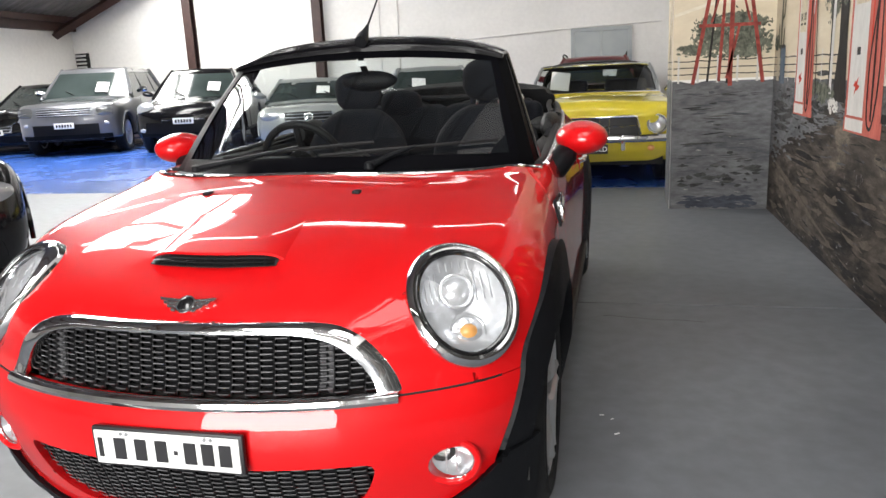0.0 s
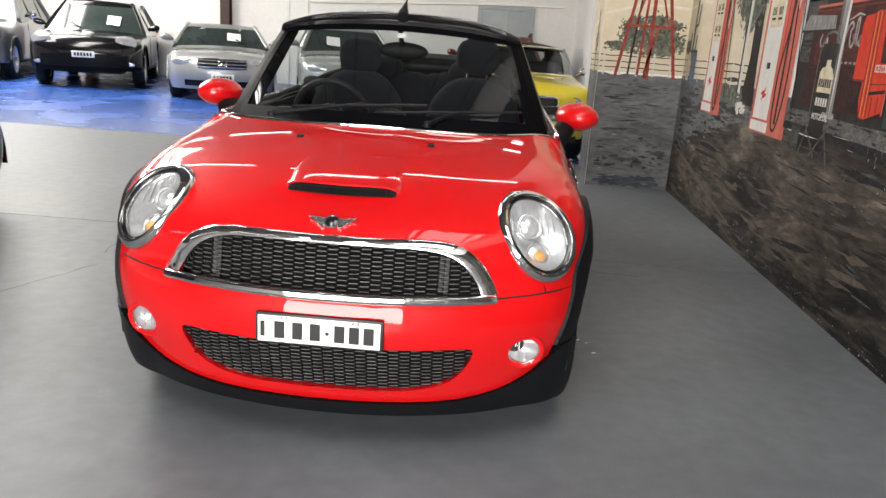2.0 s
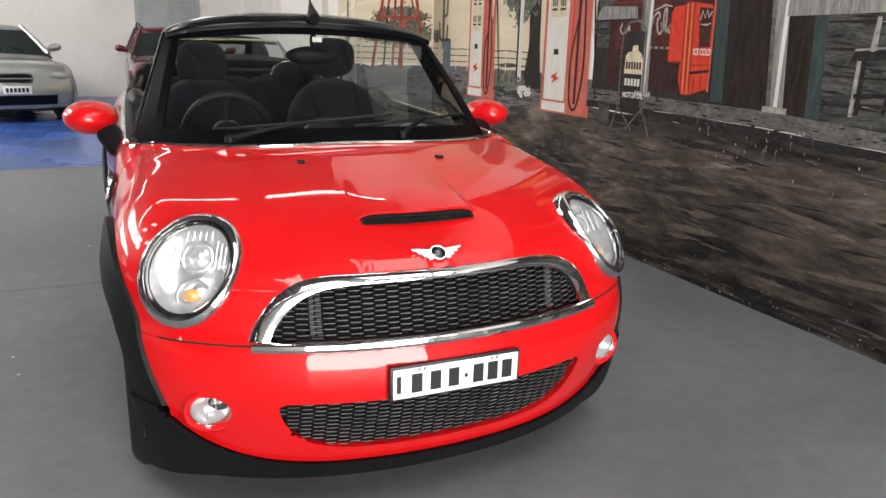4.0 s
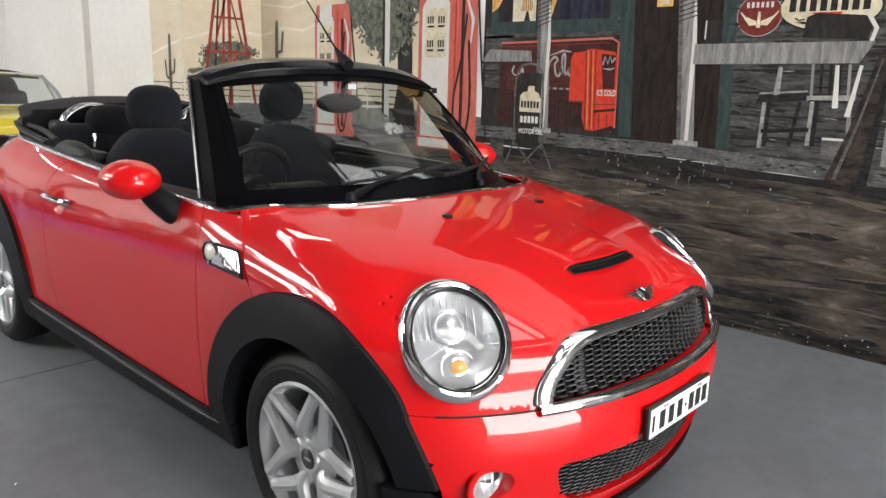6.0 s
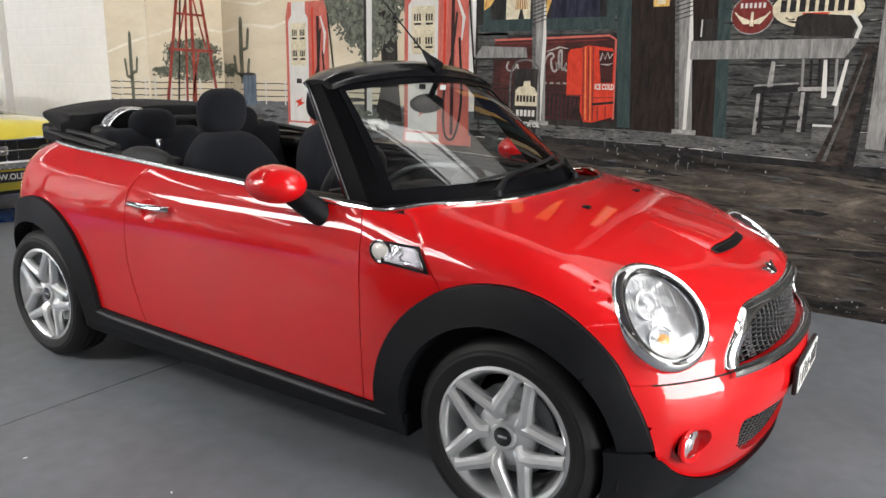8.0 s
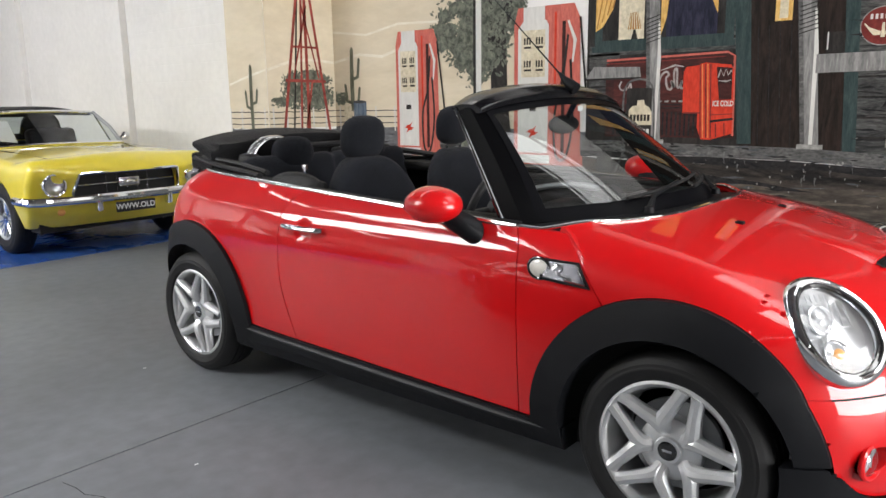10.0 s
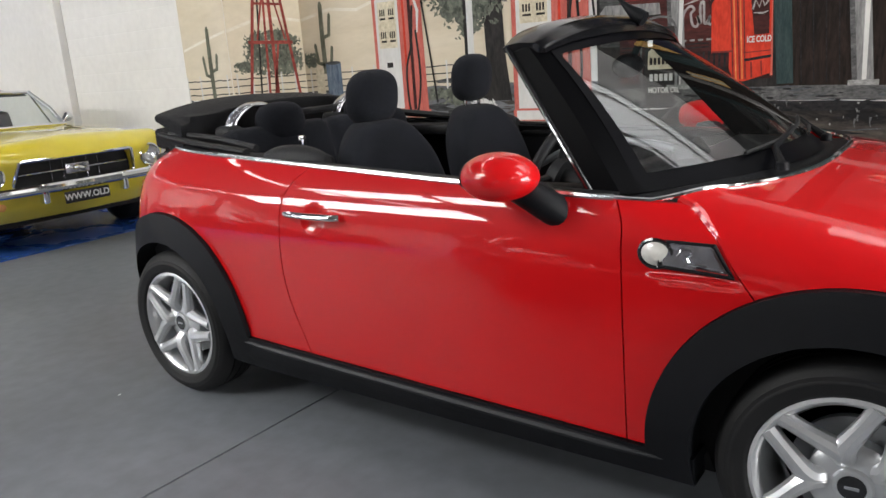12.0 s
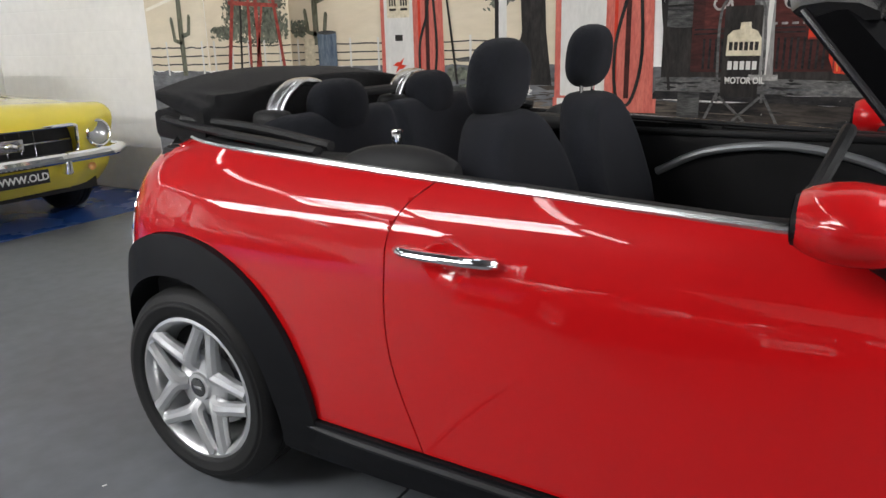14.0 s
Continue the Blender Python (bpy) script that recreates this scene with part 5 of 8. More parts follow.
seat_w = curve_of([(0.35, 0.25), (0.6, 0.262), (0.8, 0.272), (0.9, 0.262), (0.97, 0.236), (1.03, 0.186), (1.07, 0.140), (1.12, 0.09)])
for sx, hz, cx in ((-1, 1.17, -0.33), (1, 1.205, 0.345)):
    def back(x, y, z, cx=cx):
        """Seat back with sloping shoulders, side bolsters and a hollow between them."""
        yc = 0.40 + 0.23 * (z - 0.74)
        hw = seat_w(z)
        k = np.abs(x - cx) / hw
        front = yc - 0.085 - 0.03 * np.clip(k, 0, 1.2) ** 3 * np.clip((1.0 - z) / 0.25, 0, 1) - y
        rear = y - yc - 0.075 + 0.05 * k ** 2
        return smax(smax(np.abs(x - cx) - hw, smax(front, rear, 0.05), 0.07), smax(z - 1.088, 0.4 - z, 0.03), 0.05)
    seat = soft("seat", [back], (cx - 0.33, 0.1, 0.36), (cx + 0.33, 0.65, 1.13), 0.014, CLOTH, "black cloth front seat")
    soft("cushion", [rbox(cx, 0.02, 0.43, 0.25, 0.27, 0.09, 0.06, tilt=6)], (cx - 0.3, -0.3, 0.3), (cx + 0.3, 0.35, 0.56), 0.02, CLOTH, "", seat)
    head = lambda x, y, z: (((np.abs(x - cx) / 0.122) ** 2.6 + (np.abs(y - 0.47 + 0.1 * (z - hz)) / 0.062) ** 2.4 + (np.abs(z - hz) / 0.102) ** 2.8) ** 0.38 - 1) * 0.07
    soft("headrest", [head], (cx - 0.15, 0.37, hz - 0.13), (cx + 0.15, 0.57, hz + 0.13), 0.011, CLOTH, "rounded black cloth headrest", seat)
    for k in (-0.055, 0.055):
        part("headrest_post", tube([(cx + k, 0.475, 1.02), (cx + k, 0.475, hz - 0.06)], 0.007, 8), CHROME, seat)
# rear bench
bench = soft("rear_seat", [union(rbox(-0.28, 1.025, 0.80, 0.28, 0.07, 0.275, 0.05, tilt=-14), rbox(0.28, 1.025, 0.80, 0.28, 0.07, 0.275, 0.05, tilt=-14), r=0.04)], (-0.6, 0.85, 0.48), (0.6, 1.25, 1.1), 0.018, CLOTH, "black cloth rear bench")
soft("cushion", [rbox(0, 0.80, 0.50, 0.52, 0.2, 0.08, 0.06, tilt=8)], (-0.6, 0.55, 0.38), (0.6, 1.05, 0.62), 0.025, CLOTH, "", bench)
for hx in (-0.27, 0.27):
    rh = lambda x, y, z: (((np.abs(x - hx) / 0.125) ** 2.8 + (np.abs(y - 1.055) / 0.058) ** 2.4 + (np.abs(z - 1.075) / 0.088) ** 2.6) ** 0.38 - 1) * 0.06
    soft("headrest", [rh], (hx - 0.15, 0.97, 0.96), (hx + 0.15, 1.14, 1.19), 0.011, CLOTH, "rounded black rear headrest", bench)
    hoop = [(hx + dx, 1.125 + 0.02 * (1 - abs(dx) / 0.17), z) for dx, z in ((-0.165, 1.03), (-0.152, 1.075), (-0.115, 1.118), (-0.05, 1.150), (0.0, 1.155), (0.05, 1.150), (0.115, 1.118), (0.152, 1.075), (0.165, 1.03))]
    path = [(x + (-0.06 if hx < 0 else 0.02), y, z) for x, y, z in smooth_path(hoop, 4)]
    hoop_ob = part("roll_hoop", tube(path, 0.031, 14, flat=0.45), SATIN, mini, "broad chrome roll hoop behind the rear seat")
    for end in (path[0], path[-1]):
        part("hoop_foot", blk((end[0] - 0.04, end[1] - 0.06, 0.95), (end[0] + 0.04, end[1] + 0.05, 1.085), 0.025, segments=3), TRIM, hoop_ob)
part("hoop_bar", tube([(-0.2, 1.13, 1.105), (0.2, 1.13, 1.105)], 0.016, 10), TRIM, mini, "black cross bar")
part("belt_buckle", blk((-0.52, 0.66, 0.985), (-0.505, 0.69, 1.05), 0.005), CHROME, mini, "bright belt buckle tongue")
# folded soft top
def stack(x, y, z):
    """Two folded layers of the roof with a deep notch between them."""
    ax = np.abs(x)
    plan = smax(ax - 0.605 + 0.27 * (y - 1.30), y - 1.65 + 0.06 * (ax / 0.52) ** 2, 0.02)
    up = smax(z - 1.187 + 0.05 * (ax / 0.52) ** 2.2 + 0.22 * np.clip(1.45 - y, 0, 1) ** 1.3, 1.118 - 0.22 * np.clip(1.63 - y, 0, 0.35) - z, 0.012)
    dn = smax(z - 1.078 + 0.10 * np.clip(1.60 - y, 0, 1) - 0.09 * np.clip(0.5 - ax, 0, 1), 0.99 + 0.05 * np.clip(y - 1.5, 0, 1) - z, 0.012)
    core = np.maximum(np.maximum(plan + 0.05, z - 1.13), 1.0 - z)
    return np.maximum(smin(smin(smax(plan, up, 0.015), smax(plan - 0.006, dn, 0.015), 0.01), core, 0.012), 1.27 - y)


top_ob = soft("soft_top", [stack], (-0.68, 1.22, 0.96), (0.68, 1.74, 1.22), 0.0125, CANVAS, "folded black canvas soft top")
for sx in (-1, 1):
    arm1 = tube(smooth_path([(0.56 * sx, 1.50, 1.055), (0.63 * sx, 1.2, 1.035), (0.66 * sx, 0.82, 1.005)], 4), 0.02, 8, flat=0.6)
    part("roof_arm", arm1, TRIM, top_ob, "black folded roof linkage")
    part("roof_arm", tube(smooth_path([(0.58 * sx, 1.40, 1.06), (0.59 * sx, 1.1, 1.045), (0.63 * sx, 0.80, 1.015)], 4), 0.014, 8), TRIM, top_ob)
    part("tonneau_edge", blk((0.58 * sx - 0.06, 0.5, 0.93), (0.58 * sx + 0.06, 1.45, 0.985), 0.02), TRIM, mini)
    # rounded cap behind the door
    cap = lambda x, y, z: (np.sqrt(((x - 0.645 * sx) / 0.05) ** 2 + ((y - 0.58) / 0.18) ** 2 + ((z - 0.965) / 0.068) ** 2) - 1) * 0.05
    soft("side_cap", [cap, lambda x, y, z: 0.42 - y], (0.645 * sx - 0.08, 0.38, 0.88), (0.645 * sx + 0.08, 0.8, 1.06), 0.012, TRIM, "black rounded trim cap behind the door")
    # door inner trim
    dt = soft("door_trim", [rbox(0.675 * sx, -0.08, 0.62, 0.035, 0.56, 0.31, 0.02)], (0.675 * sx - 0.06, -0.68, 0.28), (0.675 * sx + 0.06, 0.5, 0.96), 0.022, TRIM, "black door inner panel")
    part("door_sill_top", blk((0.665 * sx - 0.035, -0.60, 0.915), (0.665 * sx + 0.028, 0.40, 0.940), 0.01), TRIM, dt)
    part("trim_arc", tube(smooth_path([(0.64 * sx, 0.30, 0.78), (0.635 * sx, 0.13, 0.862), (0.63 * sx, -0.12, 0.895), (0.635 * sx, -0.35, 0.862), (0.64 * sx, -0.5, 0.80)], 5), 0.026, 10, flat=0.6), GREY_TRIM, dt, "grey satin arc trim")
    part("speaker_ring", tube([(0.636 * sx, -0.52 + 0.05 * math.cos(a * math.pi / 10), 0.77 + 0.05 * math.sin(a * math.pi / 10)) for a in range(20)], 0.006, 6, closed=True), CHROME, dt)
# dashboard
dash = soft("dashboard", [union(rbox(0, -0.78, 0.86, 0.62, 0.20, 0.055, 0.05, tilt=4), rbox(0, -0.68, 0.80, 0.62, 0.1, 0.09, 0.05), r=0.08)], (-0.68, -1.0, 0.66), (0.68, -0.5, 0.96), 0.025, TRIM, "black dashboard with a round central dial")
part("binnacle", lathe([(0, 0.0), (0, 0.10), (-0.03, 0.11), (-0.07, 0.10), (-0.09, 0.0)], 32, "y", m=pose(0, -0.60, 0.87, -20, 0, 0)), TRIM, dash)
part("dial", lathe([(0.004, 0.0), (0.004, 0.09)], 32, "y", m=pose(0, -0.60, 0.87, -20, 0, 0)), GREY_TRIM, dash, "round grey dial")
soft("pod", [rbox(-0.33, -0.60, 0.915, 0.11, 0.06, 0.045, 0.04)], (-0.48, -0.7, 0.84), (-0.18, -0.5, 0.98), 0.015, TRIM, "", dash)
for k in (-0.56, 0.56):
    part("air_vent", lathe([(0, 0.0), (0.0, 0.05), (-0.02, 0.055)], 24, "y", m=pose(k, -0.575, 0.835, -10, 0, 0)), GREY_TRIM, dash)
con = soft("centre_console", [rbox(0, -0.35, 0.52, 0.11, 0.42, 0.14, 0.04)], (-0.16, -0.82, 0.34), (0.16, 0.12, 0.7), 0.025, TRIM, "black centre console")
part("gear_lever", tube([(0, -0.28, 0.64), (0, -0.25, 0.76)], [0.012, 0.022], 10), TRIM, con)
# steering wheel
sm = pose(-0.33, -0.285, 0.905, -69, 0, 0)
rimp = [sm @ Vector((0.172 * math.cos(a * math.pi / 20), 0.172 * math.sin(a * math.pi / 20), 0)) for a in range(40)]
sw = part("steering_wheel", tube(rimp, 0.0165, 10, closed=True), TRIM, mini, "black leather steering wheel")
part("boss", lathe([(-0.04, 0.0), (-0.03, 0.065), (0.005, 0.06), (0.02, 0.03), (0.022, 0.0)], 24, "z", m=sm), TRIM, sw)
part("emblem", lathe([(0.02, 0.024), (0.025, 0.0)], 20, "z", m=sm), CHROME, sw)
for a in (0, 180, 270):
    q = sm @ Vector((0.16 * math.cos(radians(a)), 0.16 * math.sin(radians(a)), 0))
    part("wheel_spoke", tube([sm @ Vector((0.05 * math.cos(radians(a)), 0.05 * math.sin(radians(a)), 0)), q], 0.015, 8, flat=0.6), TRIM, sw)
part("column", tube([(-0.33, -0.30, 0.90), (-0.33, -0.72, 0.80)], 0.035, 12), TRIM, sw)


# ---- mural ----
def paint(name, c1, c2, stretch=(1, 1, 1), scale=3.0, rough=0.6, contrast=0.25, c3=None, grit=0.22):
    """Brushed wall paint of two tones, in streaks along the longest stretch."""
    m = bpy.data.materials.new(name)
    m.use_nodes = True
    nt = m.node_tree
    b = nt.nodes["Principled BSDF"]
    b.inputs["Roughness"].default_value = rough
    b.inputs["Specular IOR Level"].default_value = 0.12
    tc = nt.nodes.new("ShaderNodeTexCoord")
    mp = nt.nodes.new("ShaderNodeMapping")
    mp.inputs["Scale"].default_value = stretch
    nt.links.new(tc.outputs["Object"], mp.inputs[0])
    n = nt.nodes.new("ShaderNodeTexNoise")
    n.inputs["Scale"].default_value, n.inputs["Detail"].default_value, n.inputs["Roughness"].default_value, n.inputs["Distortion"].default_value = scale, 9, 0.68, 0.6
    nt.links.new(mp.outputs[0], n.inputs["Vector"])
    r = nt.nodes.new("ShaderNodeValToRGB")
    r.color_ramp.elements[0].position, r.color_ramp.elements[1].position = 0.5 - contrast / 2, 0.5 + contrast / 2
    r.color_ramp.elements[0].color, r.color_ramp.elements[1].color = (*c1, 1), (*c2, 1)
    if c3:
        e = r.color_ramp.elements.new(0.5 + contrast / 2 + 0.06)
        e.color = (*c3, 1)
    nt.links.new(n.outputs[0], r.inputs[0])
    n2 = nt.nodes.new("ShaderNodeTexNoise")
    n2.inputs["Scale"].default_value, n2.inputs["Detail"].default_value, n2.inputs["Roughness"].default_value = scale * 5.5, 6, 0.7
    nt.links.new(mp.outputs[0], n2.inputs["Vector"])
    r2 = nt.nodes.new("ShaderNodeMapRange")
    r2.inputs[1].default_value, r2.inputs[2].default_value, r2.inputs[3].default_value, r2.inputs[4].default_value = 0.32, 0.68, 1 - grit, 1 + grit
    nt.links.new(n2.outputs[0], r2.inputs[0])
    vm = nt.nodes.new("ShaderNodeVectorMath")
    vm.operation = "SCALE"
    nt.links.new(r.outputs[0], vm.inputs[0])
    nt.links.new(r2.outputs[0], vm.inputs["Scale"])
    nt.links.new(vm.outputs[0], b.inputs["Base Color"])
    bp = nt.nodes.new("ShaderNodeBump")
    bp.inputs["Strength"].default_value, bp.inputs["Distance"].default_value = 0.12, 0.003
    nt.links.new(n.outputs[0], bp.inputs["Height"])
    nt.links.new(bp.outputs[0], b.inputs["Normal"])
    return m


P_SAND = paint("mural_sand", (0.56, 0.475, 0.335), (0.68, 0.61, 0.475), (1, 0.6, 2), 1.2, contrast=0.5, grit=0.05)
P_DUNE = paint("mural_pale_ridge", (0.66, 0.60, 0.48), (0.74, 0.70, 0.60), (1, 1, 3), 4.0, grit=0.05)
P_GROUND = paint("mural_grey_ground", (0.075, 0.078, 0.084), (0.185, 0.187, 0.192), (1, 1.0, 3.2), 2.2, contrast=0.42, grit=0.28)
P_DIRT = paint("mural_dirt", (0.013, 0.012, 0.012), (0.085, 0.072, 0.060), (1, 0.7, 2.9), 1.7, contrast=0.20, c3=(0.16, 0.135, 0.108), grit=0.42)
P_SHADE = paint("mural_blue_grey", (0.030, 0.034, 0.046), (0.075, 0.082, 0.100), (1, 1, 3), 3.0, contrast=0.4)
P_KERB = paint("mural_kerb", (0.05, 0.05, 0.05), (0.15, 0.148, 0.142), (1, 1.6, 4), 4.0, contrast=0.4, grit=0.5)
P_DARK = paint("mural_dark_wood", (0.009, 0.0085, 0.0085), (0.040, 0.036, 0.033), (1, 4, 1), 4.0, contrast=0.4)
P_BOARD = paint("mural_grey_boards", (0.024, 0.025, 0.025), (0.095, 0.095, 0.091), (1, 1.2, 7), 4.0, contrast=0.26, c3=(0.15, 0.15, 0.14), grit=0.45)
P_POST = paint("mural_pale_post", (0.10, 0.10, 0.10), (0.33, 0.325, 0.31), (1, 6, 0.8), 5.0, contrast=0.4)
P_WHITE = paint("mural_white", (0.52, 0.51, 0.48), (0.66, 0.65, 0.61), (1, 3, 1), 3.0, contrast=0.5, grit=0.06)
P_TEAL = paint("mural_teal", (0.018, 0.034, 0.034), (0.05, 0.072, 0.07), (1, 6, 1), 5.0, contrast=0.4)
P_RED = paint("mural_red", (0.40, 0.085, 0.065), (0.58, 0.17, 0.13), (1, 5, 1), 4.0, contrast=0.5)
P_ORANGE = paint("mural_orange_line", (0.62, 0.17, 0.05), (0.74, 0.28, 0.11), (1, 5, 1), 6.0)
P_SCRIPT = paint("mural_script_white", (0.25, 0.22, 0.21), (0.42, 0.39, 0.37), (1, 2, 2), 9.0)
P_MAROON_DIM = paint("mural_dull_maroon", (0.040, 0.014, 0.012), (0.095, 0.027, 0.023), (1, 1, 3), 5.0)
P_BRIGHT = paint("mural_bright_red", (0.45, 0.03, 0.015), (0.62, 0.06, 0.03), (1, 4, 1), 4.0, contrast=0.5)
P_COOLER = paint("mural_dark_red", (0.020, 0.011, 0.010), (0.075, 0.023, 0.020), (1, 1, 3), 5.0, contrast=0.4)
P_LEAF = paint("mural_leaf", (0.055, 0.062, 0.05), (0.19, 0.20, 0.155), (1, 1, 1), 18.0, contrast=0.25)
P_CACTUS = paint("mural_cactus", (0.07, 0.075, 0.05), (0.19, 0.19, 0.14), (1, 9, 1), 9.0)
P_STEELRED = paint("mural_tower_red", (0.16, 0.035, 0.028), (0.36, 0.075, 0.06), (1, 1, 1), 9.0)
P_YELLOW = paint("mural_warm_yellow", (0.55, 0.30, 0.07), (0.72, 0.48, 0.17), (1, 4, 1), 5.0)
P_FOLD = paint("mural_curtain_fold", (0.28, 0.13, 0.03), (0.42, 0.22, 0.06), (1, 4, 1), 6.0)
P_BLUE = paint("mural_blue_drum", (0.07, 0.10, 0.14), (0.17, 0.21, 0.25), (1, 6, 1), 6.0)
P_CREAM = paint("mural_cream", (0.52, 0.46, 0.33), (0.64, 0.58, 0.43), (1, 1, 1), 6.0)

P_LEAFDARK = paint("mural_leaf_shade", (0.06, 0.066, 0.056), (0.13, 0.138, 0.115), (1, 1, 1), 14.0, contrast=0.3)
P_MAROON = paint("mural_maroon", (0.10, 0.018, 0.016), (0.22, 0.04, 0.034), (1, 2, 2), 7.0, contrast=0.4)
P_NAVY = paint("mural_night_glass", (0.010, 0.011, 0.022), (0.035, 0.035, 0.060), (1, 5, 1), 4.0)
P_TAN = paint("mural_tan_dab", (0.066, 0.056, 0.045), (0.135, 0.112, 0.09), (1, 2, 4), 9.0, contrast=0.4)
P_BLACK = paint("mural_black_dab", (0.010, 0.010, 0.011), (0.03, 0.028, 0.028), (1, 2, 4), 9.0)
P_PALE = paint("mural_pale_dab", (0.18, 0.18, 0.17), (0.36, 0.35, 0.33), (1, 2, 4), 9.0)
P_RUN = paint("mural_paint_run", (0.08, 0.08, 0.08), (0.17, 0.17, 0.165), (1, 6, 1), 9.0)
P_SLATE = paint("mural_slate_dab", (0.05, 0.053, 0.058), (0.105, 0.108, 0.115), (1, 2, 4), 9.0, contrast=0.4)

mural = empty("mural", "painted mural of a desert petrol station across the side wall", "mural")


class Wall:
    """A flat painted face: u along it, v up. Layers stand a hair proud of one another."""
    def __init__(self, place, out):
        self.place, self.out = place, Vector(out)

    def at(self, u, v, layer):
        return self.place(u, v) + self.out * (0.0015 + 0.0012 * layer)

    def poly(self, name, pts, material, layer, label=""):
        bm = bmesh.new()
        vs = [bm.verts.new(self.at(u, v, layer)) for u, v in pts]
        f = bm.faces.new(vs)
        f.normal_update()
        if f.normal.dot(self.out) < 0:
            f.normal_flip()
        bmesh.ops.triangulate(bm, faces=bm.faces[:])
        ob = add(name, bm, material, mural, smooth=False)
        return tagged(ob, label) if label else ob

    def rect(self, name, u0, u1, v0, v1, material, layer, label=""):
        return self.poly(name, [(u0, v0), (u1, v0), (u1, v1), (u0, v1)], material, layer, label)

    def stroke(self, name, pts, w, material, layer, label=""):
        """A brush stroke along pts; w one width or one per point."""
        ws_ = [w] * len(pts) if not hasattr(w, "__len__") else w
        left, right = [], []
        for i, (u, v) in enumerate(pts):
            a, b = pts[max(i - 1, 0)], pts[min(i + 1, len(pts) - 1)]
            d = Vector((b[0] - a[0], b[1] - a[1])).normalized()
            left.append((u - d.y * ws_[i] / 2, v + d.x * ws_[i] / 2))
            right.append((u + d.y * ws_[i] / 2, v - d.x * ws_[i] / 2))
        bm = bmesh.new()
        lv = [bm.verts.new(self.at(*p, layer)) for p in left]
        rv = [bm.verts.new(self.at(*p, layer)) for p in right]
        for i in range(len(pts) - 1):
            bm.faces.new((lv[i], lv[i + 1], rv[i + 1], rv[i]))
        ob = add(name, bm, material, mural, smooth=False)
        return tagged(ob, label) if label else ob

    def oval(self, name, u, v, ru, rv, material, layer, label="", n=32):
        return self.poly(name, [(u + ru * math.cos(2 * math.pi * i / n), v + rv * math.sin(2 * math.pi * i / n)) for i in range(n)], material, layer, label)

    def leaves(self, name, u, v, ru, rv, count, size, material, layer, seed, label="", edge=99.0):
        """A painted crown: many small leaf dabs in clumps with gaps."""
        rg = random.Random(seed)
        bm = bmesh.new()
        clumps = []
        for _ in range(46):
            a, k = rg.uniform(0, 2 * math.pi), math.sqrt(rg.random()) * 0.9
            clumps.append((u + ru * k * math.cos(a), v + rv * k * math.sin(a)))
        shade = bmesh.new()
        for i, (cu, cv) in enumerate(clumps):
            if cu > edge - 0.08:
                continue
            ring = []
            for j in range(11):
                w = 2 * math.pi * j / 11
                r = rg.uniform(0.6, 1.1) * min(ru, rv) * 0.20
                ring.append((cu + 1.25 * r * math.cos(w), cv + r * math.sin(w)))
            shade.faces.new([shade.verts.new(self.at(*p, layer - 0.75 + 0.012 * i)) for p in ring])
        tagged(add(name + "_shade", shade, P_LEAFDARK if material is P_LEAF else material, mural, smooth=False), kind="stuff")
        for i in range(count):
            cu, cv = rg.choice(clumps)
            cu, cv = cu + rg.gauss(0, ru * 0.12), cv + rg.gauss(0, rv * 0.13)
            if cu > edge - 0.02:
                continue
            a, s = rg.uniform(0, math.pi), size * rg.uniform(0.6, 1.4)
            d, e = (math.cos(a) * s, math.sin(a) * s), (-math.sin(a) * s * 0.45, math.cos(a) * s * 0.45)
            q = [(cu - d[0], cv - d[1]), (cu + e[0], cv + e[1]), (cu + d[0], cv + d[1]), (cu - e[0], cv - e[1])]
            bm.faces.new([bm.verts.new(self.at(*p, layer + 0.02 * (i % 41))) for p in q])
        ob = add(name, bm, material, mural, smooth=False)
        return tagged(ob, label, kind="stuff")

    def dabs(self, name, spot, count, length, height, material, layer, seed, label=""):
        """Many short brush dabs lying along the wall; spot(rnd) gives a place or None."""
        rd = random.Random(seed)
        bm = bmesh.new()
        for i in range(count):
            q = spot(rd)
            if q is None:
                continue
            k = rd.random() ** 2
            l, h = length * (0.35 + 1.3 * k), height * (0.5 + 1.0 * rd.random())
            sl = rd.uniform(-0.10, 0.10)
            ring = []
            for px, pv in ((-1, 0), (-0.5, -0.55), (0.15, -0.8), (0.6, -0.4), (1, 0.1), (0.45, 0.6), (-0.1, 0.9), (-0.6, 0.5)):
                a, b = l * (px + rd.uniform(-0.2, 0.2)), h * (pv + rd.uniform(-0.25, 0.25))
                ring.append((q[0] + a, q[1] + b + sl * a))
            bm.faces.new([bm.verts.new(self.at(*p, layer + 0.02 * (i % 41))) for p in ring])
        for f in bm.faces:
            f.normal_update()
            if f.normal.dot(self.out) < 0:
                f.normal_flip()
        ob = add(name, bm, material, mural, smooth=False)
        return tagged(ob, label, kind="stuff")

    def words(self, name, text, u, v, height, material, layer, flip=1, squeeze=1.0):
        cu = bpy.data.curves.new(name, "FONT")
        cu.body, cu.size, cu.align_x, cu.align_y, cu.offset = text, height * 1.35, "CENTER", "CENTER", 0.0015
        tmp = bpy.data.objects.new(name, cu)
        scene.collection.objects.link(tmp)
        me = bpy.data.meshes.new_from_object(tmp.evaluated_get(bpy.context.evaluated_depsgraph_get()))
        bpy.data.objects.remove(tmp)
        bm = bmesh.new()
        bm.from_mesh(me)
        for w in bm.verts:
            w.co = self.at(u + flip * w.co.x * squeeze, v + w.co.y, layer)
        bmesh.ops.recalc_face_normals(bm, faces=bm.faces[:])
        return part(name, bm, material, mural, smooth=False)


